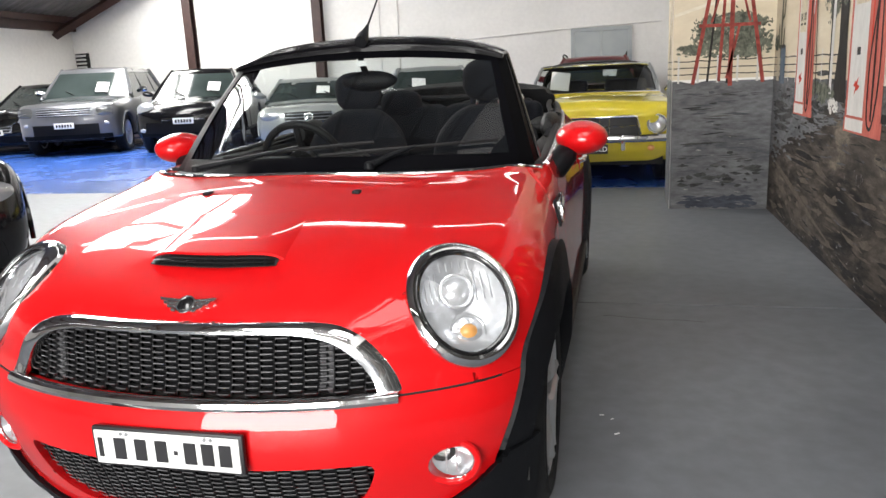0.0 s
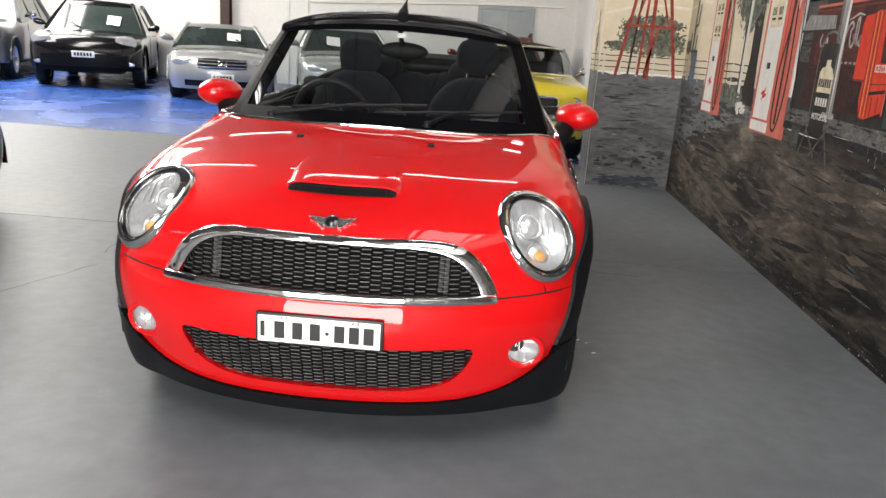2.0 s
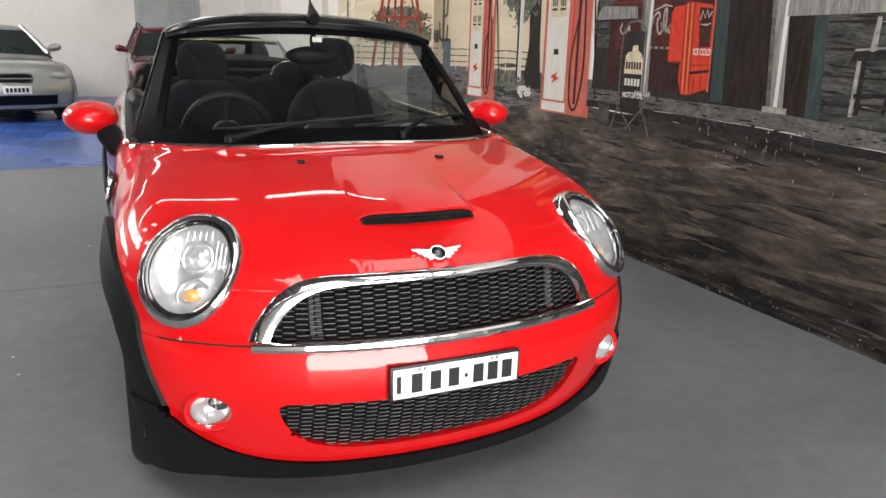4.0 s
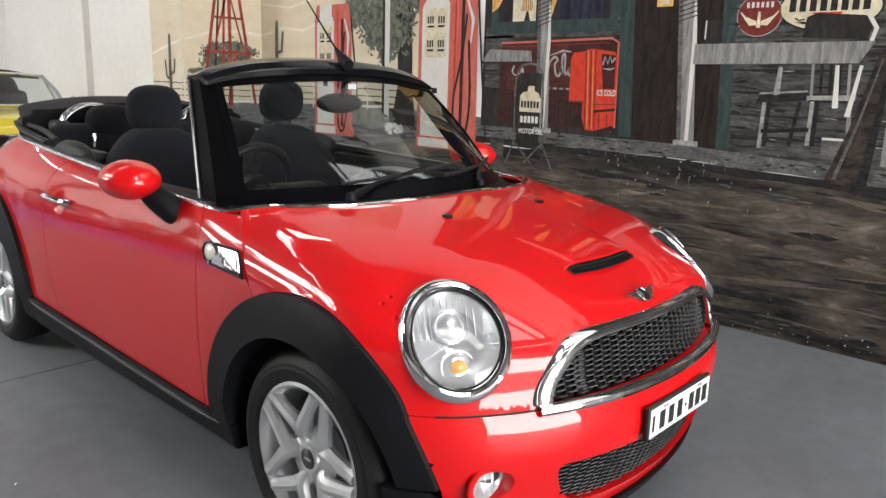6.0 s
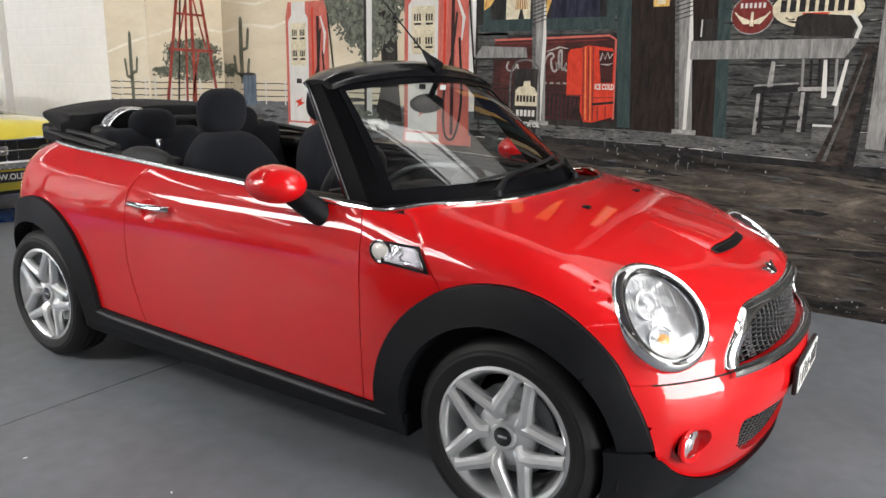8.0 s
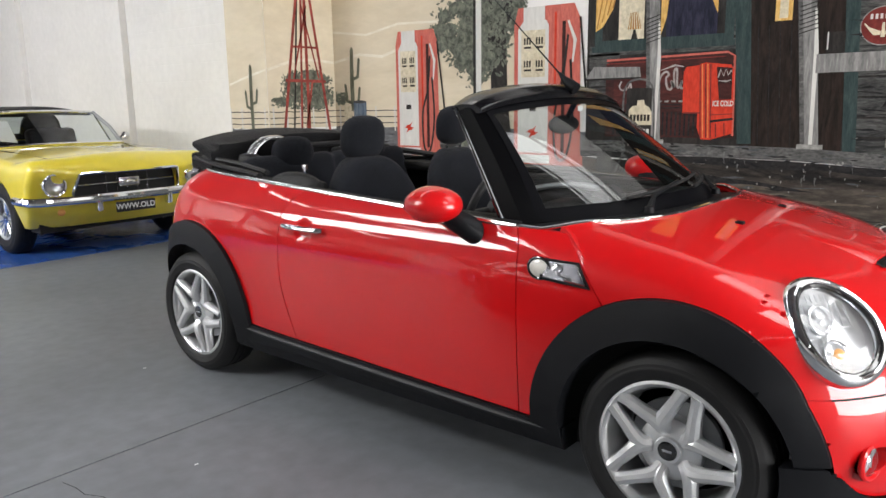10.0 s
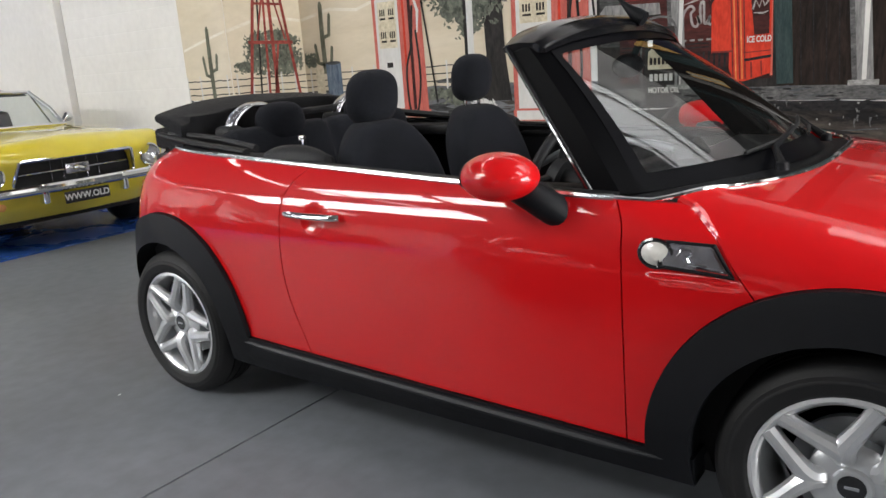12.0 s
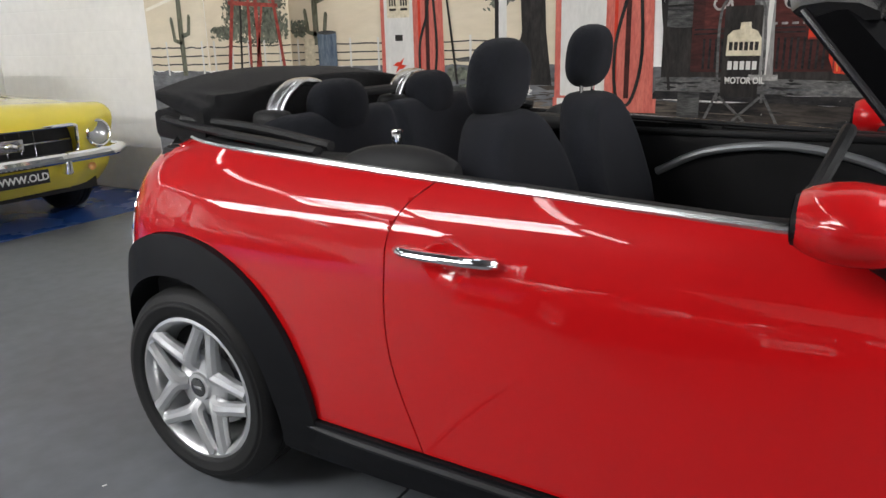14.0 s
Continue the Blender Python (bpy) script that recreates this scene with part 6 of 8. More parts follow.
side = Wall(lambda u, v: Vector((XR, u, v)), (-1, 0, 0))      # u is y
front = Wall(lambda u, v: Vector((u, 3.45, v)), (0, -1, 0))   # u is x
cheek = Wall(lambda u, v: Vector((1.42, u, v)), (-1, 0, 0))   # u is y on the return wall
HZN = 1.10
rg = random.Random(11)


def wavy(u0, u1, v, amp, n, seed):
    r = random.Random(seed)
    return [(u0 + (u1 - u0) * i / n, v + r.uniform(-amp, amp)) for i in range(n + 1)]


kerb_line = line_of([(-1.9, 0.968), (-1.3, 0.985), (-0.87, 1.008), (0.75, 1.035)])
kerb_high = lambda u: float(kerb_line(u))
kerb_low = lambda u: kerb_high(u) - 0.082

# sky, dunes and ground
side.rect("desert_sky", 1.3, 3.448, HZN, 3.39, P_SAND, 0, "sand coloured painted desert")
front.rect("desert_sky", 1.421, 2.218, HZN, 3.39, P_SAND, 0, "sand coloured painted desert")
cheek.rect("desert_sky", 3.451, 4.02, HZN, 3.39, P_SAND, 0, "sand coloured painted desert")
side.stroke("dune_ridge", [(3.44, 1.70), (3.1, 1.76), (2.8, 1.73), (2.4, 1.84), (1.9, 1.9), (1.4, 1.86)], 0.025, P_DUNE, 1)
front.stroke("dune_ridge", [(1.43, 1.62), (1.7, 1.70), (1.95, 1.72), (2.21, 1.70)], 0.025, P_DUNE, 1)
cheek.stroke("dune_ridge", [(4.01, 1.50), (3.8, 1.55), (3.46, 1.62)], 0.02, P_DUNE, 1)
side.stroke("dune_ridge", [(3.44, 1.98), (3.0, 1.93), (2.6, 2.0), (2.0, 1.98)], 0.02, P_DUNE, 1)
side.poly("grey_ground", wavy(3.448, 0.7, HZN, 0.012, 20, 1) + [(0.7, 0.0), (3.448, 0.0)], P_GROUND, 1, "dark grey painted ground")
front.poly("grey_ground", wavy(1.421, 2.218, HZN - 0.02, 0.01, 12, 2) + [(2.218, 0.0), (1.421, 0.0)], P_GROUND, 1, "dark grey painted ground")
cheek.poly("grey_ground", wavy(3.451, 4.02, HZN - 0.0, 0.01, 10, 3) + [(4.02, 0.0), (3.451, 0.0)], P_GROUND, 1, "dark grey painted ground")
side.poly("dirt_ground", [(3.446, 0.0)] + [(u, 0.47 + 0.215 * (3.44 - u) + d) for (u, d) in wavy(3.446, 1.85, 0.0, 0.02, 18, 14)] + [(u, kerb_low(u) - 0.045 + d) for (u, d) in wavy(0.8, -1.7, 0.0, 0.008, 24, 4)] + [(-8.9, 0.92), (-8.9, 0.0)], P_DIRT, 2, "rough brown and black painted dirt")
# brush work on the ground
dirt_spot = lambda rd: (lambda u, v: (u, v) if v < min(kerb_low(u) - 0.05, 0.95 - 0.36 * max(u - 1.6, 0)) else None)(rd.uniform(-3.6, 2.45), 0.95 * rd.random())
side.dabs("dirt_brushwork", dirt_spot, 120, 0.12, 0.008, P_BLACK, 2.4, 31, "black brush dabs on the painted dirt")
side.dabs("dirt_brushwork", dirt_spot, 110, 0.10, 0.006, P_TAN, 2.5, 32, "tan brush dabs on the painted dirt")
side.dabs("dirt_brushwork", dirt_spot, 120, 0.08, 0.006, P_SLATE, 2.6, 33, "grey brush dabs on the painted dirt")
side.dabs("dirt_smear", dirt_spot, 26, 0.26, 0.020, P_BLACK, 2.2, 51, "broad dark smears across the painted dirt")
side.dabs("dirt_smear", lambda rd: (rd.uniform(-3.4, 1.2), rd.uniform(0.22, 0.80)), 22, 0.22, 0.020, P_TAN, 2.3, 52, "broad tan smears across the painted dirt")
side.dabs("dirt_smear", lambda rd: (rd.uniform(-3.6, 2.0), rd.uniform(0.0, 0.12)), 60, 0.20, 0.018, P_BLACK, 2.75, 53)
side.stroke("dirt_edge", [(3.40, 0.47), (3.0, 0.40), (2.5, 0.31), (2.0, 0.22), (1.43, 0.13)], [0.01, 0.035, 0.045, 0.03, 0.008], P_TAN, 2.8)
drip = random.Random(77)
for cu, cv, spread, count in ((-0.83, 0.86, 0.06, 9), (-0.40, 0.95, 0.05, 5), (-1.14, 0.95, 0.12, 10), (1.0, 0.62, 0.14, 6), (-1.95, 0.60, 0.15, 6)):
    for _ in range(count):
        du, dv, dl = drip.gauss(0, spread), drip.gauss(0, 0.03), 0.012 + 0.07 * drip.random() ** 3
        side.stroke("paint_run", [(cu + du, cv + dv), (cu + du + 0.004, cv + dv - dl * 0.5), (cu + du - 0.002, cv + dv - dl)], [0.012, 0.005, 0.002], P_RUN, 3.7, "pale run in the paint")
side.dabs("paint_chip", lambda rd: (rd.uniform(-3.0, 3.3), abs(rd.gauss(0.0, 0.06)) + 0.006), 130, 0.006, 0.006, P_PALE, 3.6, 54, "pale chips along the foot of the wall")
side.dabs("dirt_brushwork", lambda rd: (rd.gauss(-0.75, 0.45), min(rd.gauss(0.83, 0.07), 0.93)), 34, 0.004, 0.008, P_PALE, 3.6, 34, "pale worn flecks in the paint")
side.dabs("dirt_brushwork", lambda rd: (rd.uniform(-2.4, 2.2), rd.uniform(0.05, 0.8)), 50, 0.004, 0.003, P_PALE, 3.6, 35)
ground_spot = lambda rd: (rd.uniform(1.3, 3.40), rd.uniform(0.5, 1.07))
edge_spot = lambda rd: (lambda u: (u, 0.47 + 0.215 * (3.44 - u) + rd.gauss(0.0, 0.05)))(rd.uniform(1.3, 3.33))
side.dabs("dirt_brushwork", edge_spot, 90, 0.10, 0.012, P_DIRT, 2.15, 61, "brown brush dabs where dirt meets grey ground")
side.dabs("ground_brushwork", edge_spot, 40, 0.11, 0.013, P_GROUND, 2.9, 62)
side.dabs("ground_smear", lambda rd: (rd.uniform(1.1, 3.3), rd.gauss(0.88, 0.10)), 46, 0.20, 0.022, P_BOARD, 1.3, 63, "dark smears on the painted ground")
side.dabs("dirt_smear", lambda rd: (lambda u: (u, rd.uniform(0.04, 0.40 + 0.2 * (3.44 - u))))(rd.uniform(1.3, 3.28)), 46, 0.13, 0.020, P_TAN, 2.35, 64)
side.dabs("ground_brushwork", ground_spot, 40, 0.09, 0.007, P_SLATE, 1.4, 36, "grey brush dabs on the painted ground")
side.dabs("ground_brushwork", ground_spot, 16, 0.09, 0.006, P_BLACK, 1.5, 37)
stub_spot = lambda rd: (rd.uniform(1.47, 2.17), rd.uniform(0.04, 1.03))
front.dabs("ground_brushwork", stub_spot, 26, 0.08, 0.010, P_SLATE, 1.4, 38, "grey brush dabs on the painted ground")
front.dabs("ground_brushwork", lambda rd: (min(max(rd.gauss(1.82, 0.17), 1.52), 2.12), rd.gauss(0.30, 0.07)), 40, 0.05, 0.016, P_BOARD, 1.6, 39)
front.dabs("ground_smear", lambda rd: (rd.uniform(1.55, 2.1), rd.uniform(0.40, 1.0)), 34, 0.09, 0.007, P_BOARD, 1.5, 65, "dark streaks on the painted ground")
front.dabs("ground_smear", lambda rd: (rd.uniform(1.53, 2.11), abs(rd.gauss(0.0, 0.06)) + 0.012), 44, 0.09, 0.016, P_SHADE, 1.7, 66, "dark blue grey band at the foot of the wall")
front.dabs("ground_brushwork", stub_spot, 12, 0.03, 0.004, P_PALE, 1.6, 40)
cheek.dabs("ground_brushwork", lambda rd: (rd.uniform(3.5, 3.98), rd.uniform(0.05, 1.05)), 36, 0.06, 0.012, P_SLATE, 1.4, 41)
# fences
for wall, u0, u1, step in ((side, 1.42, 3.44, 0.24), (front, 1.43, 2.21, 0.155), (cheek, 3.46, 4.01, 0.17)):
    for k in range(3):
        wall.stroke("fence_rail", wavy(u0, u1, HZN + 0.04 + 0.055 * k, 0.004, 12, 20 + k), 0.009, P_BOARD, 2)
    n = int((u1 - u0) / step)
    for i in range(n + 1):
        u = u0 + 0.04 + i * step
        wall.rect("fence_post", u - 0.008, u + 0.008, HZN - 0.03, HZN + 0.19, P_WHITE, 2.3)
# windmill tower and its tree on the return wall
front.leaves("tree_crown", 1.90, 1.37, 0.47, 0.10, 1500, 0.017, P_LEAF, 1.6, 5, "painted grey green tree", 2.21)
front.leaves("tree_crown", 1.88, 1.49, 0.31, 0.13, 1200, 0.017, P_LEAF, 1.6, 8, "", 2.21)
front.stroke("tree_trunk", [(1.87, 1.06), (1.88, 1.25), (1.86, 1.45)], [0.05, 0.035, 0.02], P_DARK, 1.9)
side.leaves("tree_crown", 3.36, 1.36, 0.09, 0.06, 200, 0.016, P_LEAF, 1.6, 6, "", 3.448)
for a, b, w in (((1.585, 1.06), (1.80, 2.35), 0.03), ((2.135, 1.06), (1.93, 2.35), 0.03), ((1.79, 1.08), (1.845, 2.35), 0.024), ((1.88, 1.04), (1.88, 2.35), 0.034), ((1.72, 1.55), (1.90, 2.2), 0.018), ((2.02, 1.55), (1.84, 2.2), 0.018), ((1.85, 1.10), (1.94, 1.53), 0.02)):
    front.stroke("tower_leg", [a, b], w, P_STEELRED, 3, "red lattice tower leg")
front.stroke("tower_bar", [(1.625, 1.53), (2.10, 1.525)], 0.026, P_STEELRED, 3.4)
front.stroke("tower_shadow", [(1.70, 1.08), (1.80, 2.3)], 0.018, P_DARK, 2.6)
front.stroke("tower_bar", [(1.70, 1.83), (2.02, 1.83)], 0.02, P_STEELRED, 3.4)


def cactus(wall, u, v0, h, w, arms, layer=3):
    wall.stroke("cactus", [(u, v0), (u + 0.004, v0 + h * 0.5), (u - 0.002, v0 + h * 0.95), (u - 0.002, v0 + h)], [w, w * 1.05, w * 0.9, w * 0.4], P_CACTUS, layer, "painted cactus")
    for sgn, b, t in arms:
        wall.stroke("cactus_arm", [(u, v0 + b * h), (u + sgn * w * 1.5, v0 + (b + 0.03) * h), (u + sgn * w * 1.9, v0 + (b + t) * h), (u + sgn * w * 1.9, v0 + (b + t + 0.03) * h)], [w * 0.7, w * 0.75, w * 0.65, w * 0.3], P_CACTUS, layer)


cactus(cheek, 3.68, 1.07, 0.60, 0.045, ((1, 0.35, 0.25), (-1, 0.42, 0.2)))
cactus(side, 3.20, 1.25, 0.58, 0.05, ((1, 0.12, 0.28), (-1, 0.10, 0.25), (-1, 0.5, 0.3)))
side.rect("tan_drum", 3.32, 3.22, 1.07, 1.29, P_CREAM, 4)
side.rect("blue_drum", 3.19, 3.02, 1.05, 1.33, P_BLUE, 4.2, "painted blue oil drum")
side.oval("drum_top", 3.105, 1.33, 0.085, 0.014, P_BOARD, 4.4)


def pump(u0, u1, v0, v1, seed):
    """A painted petrol pump; u0 its far edge, u1 its near edge."""
    w = u0 - u1
    face = u0 - 0.06 * w, u0 - 0.52 * w
    side.poly("pump_body", [(u0, v0 + 0.02), (u0, v1 - 0.12), (u0 - 0.06 * w, v1), (u1 + 0.12 * w, v1), (u1 + 0.04 * w, v1 - 0.1), (u1, v0)], P_RED, 4, "painted red petrol pump")
    side.poly("pump_face", [(face[0], v0 + 0.06), (face[0], v1 - 0.16), (face[0] - 0.08 * w, v1 - 0.10), (face[1] + 0.04 * w, v1 - 0.10), (face[1], v1 - 0.14), (face[1], v0 + 0.06)], P_WHITE, 4.5, "white pump face")
    side.rect("pump_top", u0 - 0.14 * w, u0 - 0.46 * w, v1 - 0.10, v1, P_WHITE, 4.5)
    side.rect("pump_base", u0 + 0.01, u1 - 0.02, v0 - 0.03, v0 + 0.05, P_RED, 5)
    side.rect("base_white", face[0] + 0.02, face[1] - 0.02, v0 - 0.02, v0 + 0.045, P_WHITE, 5.2)
    side.stroke("panel_edge", [(u0 - 0.62 * w, v0 + 0.05), (u0 - 0.62 * w, v1 - 0.05)], 0.02, P_BRIGHT, 4.8)
    side.stroke("panel_edge", [(u0 - 0.74 * w, v0 + 0.05), (u0 - 0.74 * w, v1 - 0.12)], 0.03, P_COOLER, 4.8)
    side.rect("dial_panel", face[0] - 0.05 * w, face[1] + 0.05 * w, v1 - 0.52, v1 - 0.17, P_CREAM, 4.8)
    for k in range(2):
        for j in range(2):
            cu = face[0] - w * (0.14 + 0.18 * j)
            cv = v1 - 0.25 - 0.17 * k
            for q in range(3):
                side.rect("dial_mark", cu + w * (0.05 - 0.04 * q), cu + w * (0.025 - 0.04 * q), cv - 0.025, cv + 0.025, P_DARK, 5)
            side.rect("dial_mark", cu + w * 0.05, cu - w * 0.06, cv - 0.055, cv - 0.04, P_DARK, 5)
    cu, cv = (face[0] + face[1]) / 2, v0 + 0.22
    star = []
    for i in range(12):
        r = (0.055, 0.028)[i % 2] * (1 + 0.4 * math.sin(i * 2.1))
        star.append((cu + r * math.cos(i * math.pi / 6), cv + 0.8 * r * math.sin(i * math.pi / 6)))
    side.poly("red_emblem", star, P_BRIGHT, 5)
    side.rect("small_mark", cu + 0.03, cu - 0.03, cv + 0.16, cv + 0.2, P_DARK, 5)
    hose = [(u1 + 0.20 * w, v1 - 0.22), (u1 + 0.26 * w, v1 - 0.5), (u1 + 0.38 * w, v0 + 0.35), (u1 + 0.36 * w, v0 + 0.06), (u1 + 0.22 * w, v0 + 0.03), (u1 + 0.12 * w, v0 + 0.3), (u1 + 0.16 * w, v1 - 0.4)]
    side.stroke("hose", [(p.x, p.y) for p in smooth_path([Vector((a, b, 0)) for a, b in hose], 5)], 0.02, P_DARK, 5.4, "painted black hose")
    side.stroke("nozzle", [(u1 + 0.2 * w, v1 - 0.12), (u1 + 0.1 * w, v1 - 0.26), (u1 + 0.13 * w, v1 - 0.42)], [0.016, 0.028, 0.012], P_WHITE, 5.6)
    side.stroke("side_hose", [(u1 + 0.02, v1 - 0.1), (u1 - 0.04, v0 + 0.5), (u1 - 0.09, v0 + 0.1)], 0.016, P_DARK, 5.4)


pump(2.63, 2.13, 0.88, 1.93, 1)
pump(1.36, 0.76, 0.86, 2.02, 2)
# tree and white pole between the pumps
side.leaves("tree_crown", 1.84, 1.80, 0.42, 0.34, 2600, 0.022, P_LEAF, 2.6, 9, "painted dark tree crown")
side.leaves("tree_crown", 1.55, 2.05, 0.32, 0.22, 1200, 0.022, P_LEAF, 2.6, 14)
side.poly("tree_trunk", [(1.66, 0.98), (1.58, 1.3), (1.60, 1.75), (1.72, 2.2), (1.60, 2.2), (1.54, 1.9), (1.42, 2.2), (1.34, 2.2), (1.44, 1.8), (1.42, 1.3), (1.38, 0.98)], P_DARK, 3, "painted dark tree trunk")
side.stroke("pole", [(1.71, 1.02), (1.71, 2.6)], 0.055, P_WHITE, 3.6, "painted white pole")
side.stroke("pole_shade", [(1.75, 1.02), (1.75, 2.6)], 0.03, P_DARK, 3.4)
side.leaves("shrub", 1.9, 1.02, 0.25, 0.06, 260, 0.025, P_LEAF, 3, 12)
side.leaves("shrub", 1.62, 0.95, 0.12, 0.04, 90, 0.02, P_WHITE, 3.2, 13)
# building front
side.rect("dark_front", 0.72, -8.9, 0.94, 3.39, P_DARK, 1.5, "dark painted shop front")
side.poly("kerb_top", [(u, kerb_high(u) + d) for u, d in wavy(0.75, -8.9, 0.0, 0.005, 40, 21)] + [(u, kerb_low(u) + d) for u, d in wavy(-8.9, 0.75, 0.0, 0.006, 40, 22)], P_KERB, 3.25, "painted grey kerb")
side.poly("kerb_face", [(u, kerb_low(u) + d) for u, d in wavy(0.75, -8.9, 0.0, 0.004, 40, 23)] + [(u, kerb_low(u) - 0.05 + d) for u, d in wavy(-8.9, 0.78, 0.0, 0.010, 40, 24)], P_BLACK, 3.32)
kerb_spot = lambda rd: (lambda u: (u, rd.uniform(kerb_low(u), kerb_high(u))))(rd.uniform(-3.2, 0.7))
side.dabs("kerb_brushwork", kerb_spot, 70, 0.05, 0.006, P_BLACK, 3.5, 42)
side.dabs("kerb_brushwork", kerb_spot, 70, 0.05, 0.005, P_SLATE, 3.6, 43, "worn pale marks along the kerb")
board_spot = lambda rd: (rd.uniform(-3.1, -1.06), 1.08 + 0.118 * rd.randrange(0, 8) + rd.uniform(-0.012, 0.006))
side.dabs("board_brushwork", board_spot, 150, 0.10, 0.005, P_BLACK, 2.5, 44, "dark gaps between the painted boards")
side.dabs("board_brushwork", board_spot, 70, 0.06, 0.004, P_PALE, 2.6, 45)
side.dabs("board_brushwork", lambda rd: (rd.uniform(-3.1, -1.06), rd.uniform(1.05, 2.1)), 260, 0.07, 0.006, P_BLACK, 2.4, 46)
for i in range(11):
    v = 0.97 + i * 0.118
    side.poly("board", wavy(-1.04, -3.2, v + 0.108, 0.003, 14, 40 + i) + wavy(-3.2, -1.04, v, 0.003, 14, 60 + i), P_BOARD, 2, "painted weathered grey board")
for i in range(3):
    v = 1.30 + i * 0.118
    side.poly("board", wavy(0.70, 0.46, v + 0.108, 0.003, 4, 80 + i) + wavy(0.46, 0.70, v, 0.003, 4, 84 + i), P_BOARD, 2)
side.rect("board", 0.70, -0.38, 1.63, 1.70, P_BOARD, 2)
side.rect("board", -0.27, -0.39, 1.72, 2.0, P_BOARD, 2)
# lit window with curtains and a lamp
side.rect("window_frame", 0.66, -0.33, 1.68, 3.0, P_TEAL, 2.4, "painted teal window frame")
side.rect("window_pane", 0.60, -0.27, 1.735, 2.95, P_DARK, 2.6)
side.rect("night_glass", 0.125, -0.22, 1.735, 2.95, P_NAVY, 2.75)
side.poly("curtain", [(0.655, 2.6), (0.655, 1.80), (0.60, 1.83), (0.52, 1.95), (0.42, 2.4)], P_YELLOW, 3, "painted yellow curtain")
for k in range(4):
    side.stroke("curtain_fold", [(0.645 - 0.04 * k, 1.82 + 0.045 * k), (0.60 - 0.05 * k, 2.05 + 0.05 * k), (0.56 - 0.05 * k, 2.5)], 0.009, P_FOLD, 3.15)
side.poly("curtain", [(0.165, 2.5), (0.165, 1.74), (0.125, 1.86), (0.07, 2.4)], P_YELLOW, 3)
side.poly("curtain", [(-0.05, 2.5), (-0.15, 2.02), (-0.22, 1.86), (-0.22, 2.5)], P_YELLOW, 3)
side.rect("lit_pane", 0.475, 0.285, 1.735, 2.3, P_CREAM, 2.8)
side.poly("lamp_shade", [(0.405, 1.80), (0.305, 1.80), (0.332, 1.915), (0.388, 1.915)], P_FOLD, 3.2)
for k in range(5):
    side.stroke("shade_fold", [(0.395 - 0.02 * k, 1.80), (0.382 - 0.011 * k, 1.915)], 0.006, P_CREAM, 3.35)
side.stroke("lamp_stem", [(0.355, 1.80), (0.355, 1.735)], [0.012, 0.05], P_DARK, 3.2)
side.rect("mullion", 0.497, 0.478, 1.735, 2.9, P_DARK, 3.1)
side.rect("window_sill", 0.68, -0.34, 1.655, 1.695, P_TEAL, 2.9)
# dark cooler with a white script shape, and the bright machine
side.poly("cooler", [(0.56, 1.06), (0.565, 1.56), (0.53, 1.60), (-0.31, 1.618), (-0.355, 1.59), (-0.365, 1.065)], P_COOLER, 3, "painted dark red drinks cooler")
side.poly("cooler_glow", [(0.50, 1.28), (0.50, 1.57), (0.02, 1.58), (-0.04, 1.28)], P_MAROON_DIM, 3.1)
for v in (1.285, 1.262):
    side.stroke("cooler_band", wavy(0.55, 0.0, v, 0.002, 10, int(v * 1000)), 0.007, P_BLACK, 3.2)
side.stroke("cooler_edge", [(0.56, 1.596), (0.1, 1.606), (-0.30, 1.616), (-0.345, 1.590), (-0.352, 1.30), (-0.358, 1.08)], 0.014, P_RED, 3.25)
side.stroke("cooler_edge", [(0.56, 1.572), (0.1, 1.580), (-0.29, 1.590)], 0.006, P_MAROON, 3.25)
side.poly("cooler_tray", [(0.735, 1.468), (0.66, 1.556), (0.305, 1.544), (0.295, 1.472)], P_POST, 3.5, "painted pale tray lid")
side.stroke("tray_edge", [(0.735, 1.466), (0.295, 1.470)], 0.012, P_DARK, 3.6)
for i in range(20):
    side.rect("cooler_vent", 0.50 - i * 0.031, 0.488 - i * 0.031, 1.075, 1.235, P_BLACK, 3.3)
for i in range(4):
    side.rect("cooler_mark", 0.165 - i * 0.05, 0.135 - i * 0.05, 1.30, 1.312, P_POST, 3.4)
script = [(0.165, 1.40), (0.15, 1.47), (0.115, 1.505), (0.09, 1.485), (0.11, 1.46), (0.10, 1.40), (0.075, 1.385), (0.06, 1.42), (0.075, 1.445), (0.05, 1.40), (0.055, 1.50), (0.035, 1.52), (0.03, 1.41), (0.015, 1.40), (-0.005, 1.44), (0.005, 1.40), (-0.012, 1.39)]
side.stroke("white_script_shape", [(p.x, p.y) for p in smooth_path([Vector((a, b, 0)) for a, b in script], 4)], 0.015, P_SCRIPT, 3.6, "white flowing script shape")
script = [(0.44, 1.45), (0.455, 1.41), (0.43, 1.385), (0.39, 1.40), (0.37, 1.43), (0.36, 1.39), (0.33, 1.38)]
side.stroke("white_script_shape", [(p.x, p.y) for p in smooth_path([Vector((a, b, 0)) for a, b in script], 4)], 0.012, P_SCRIPT, 3.6)
side.stroke("white_script_shape", [(0.15, 1.515), (0.05, 1.545), (-0.01, 1.535)], [0.005, 0.014, 0.004], P_SCRIPT, 3.65)
side.poly("machine", [(-0.12, 1.13), (-0.118, 1.545), (-0.16, 1.555), (-0.325, 1.535), (-0.347, 1.50), (-0.352, 1.17), (-0.354, 1.095), (-0.21, 1.052), (-0.15, 1.055)], P_BRIGHT, 4, "painted bright red vending machine")
side.poly("machine_flap", [(-0.016, 1.225), (-0.012, 1.50), (-0.03, 1.53), (-0.118, 1.54), (-0.14, 1.225)], P_BRIGHT, 4.2)
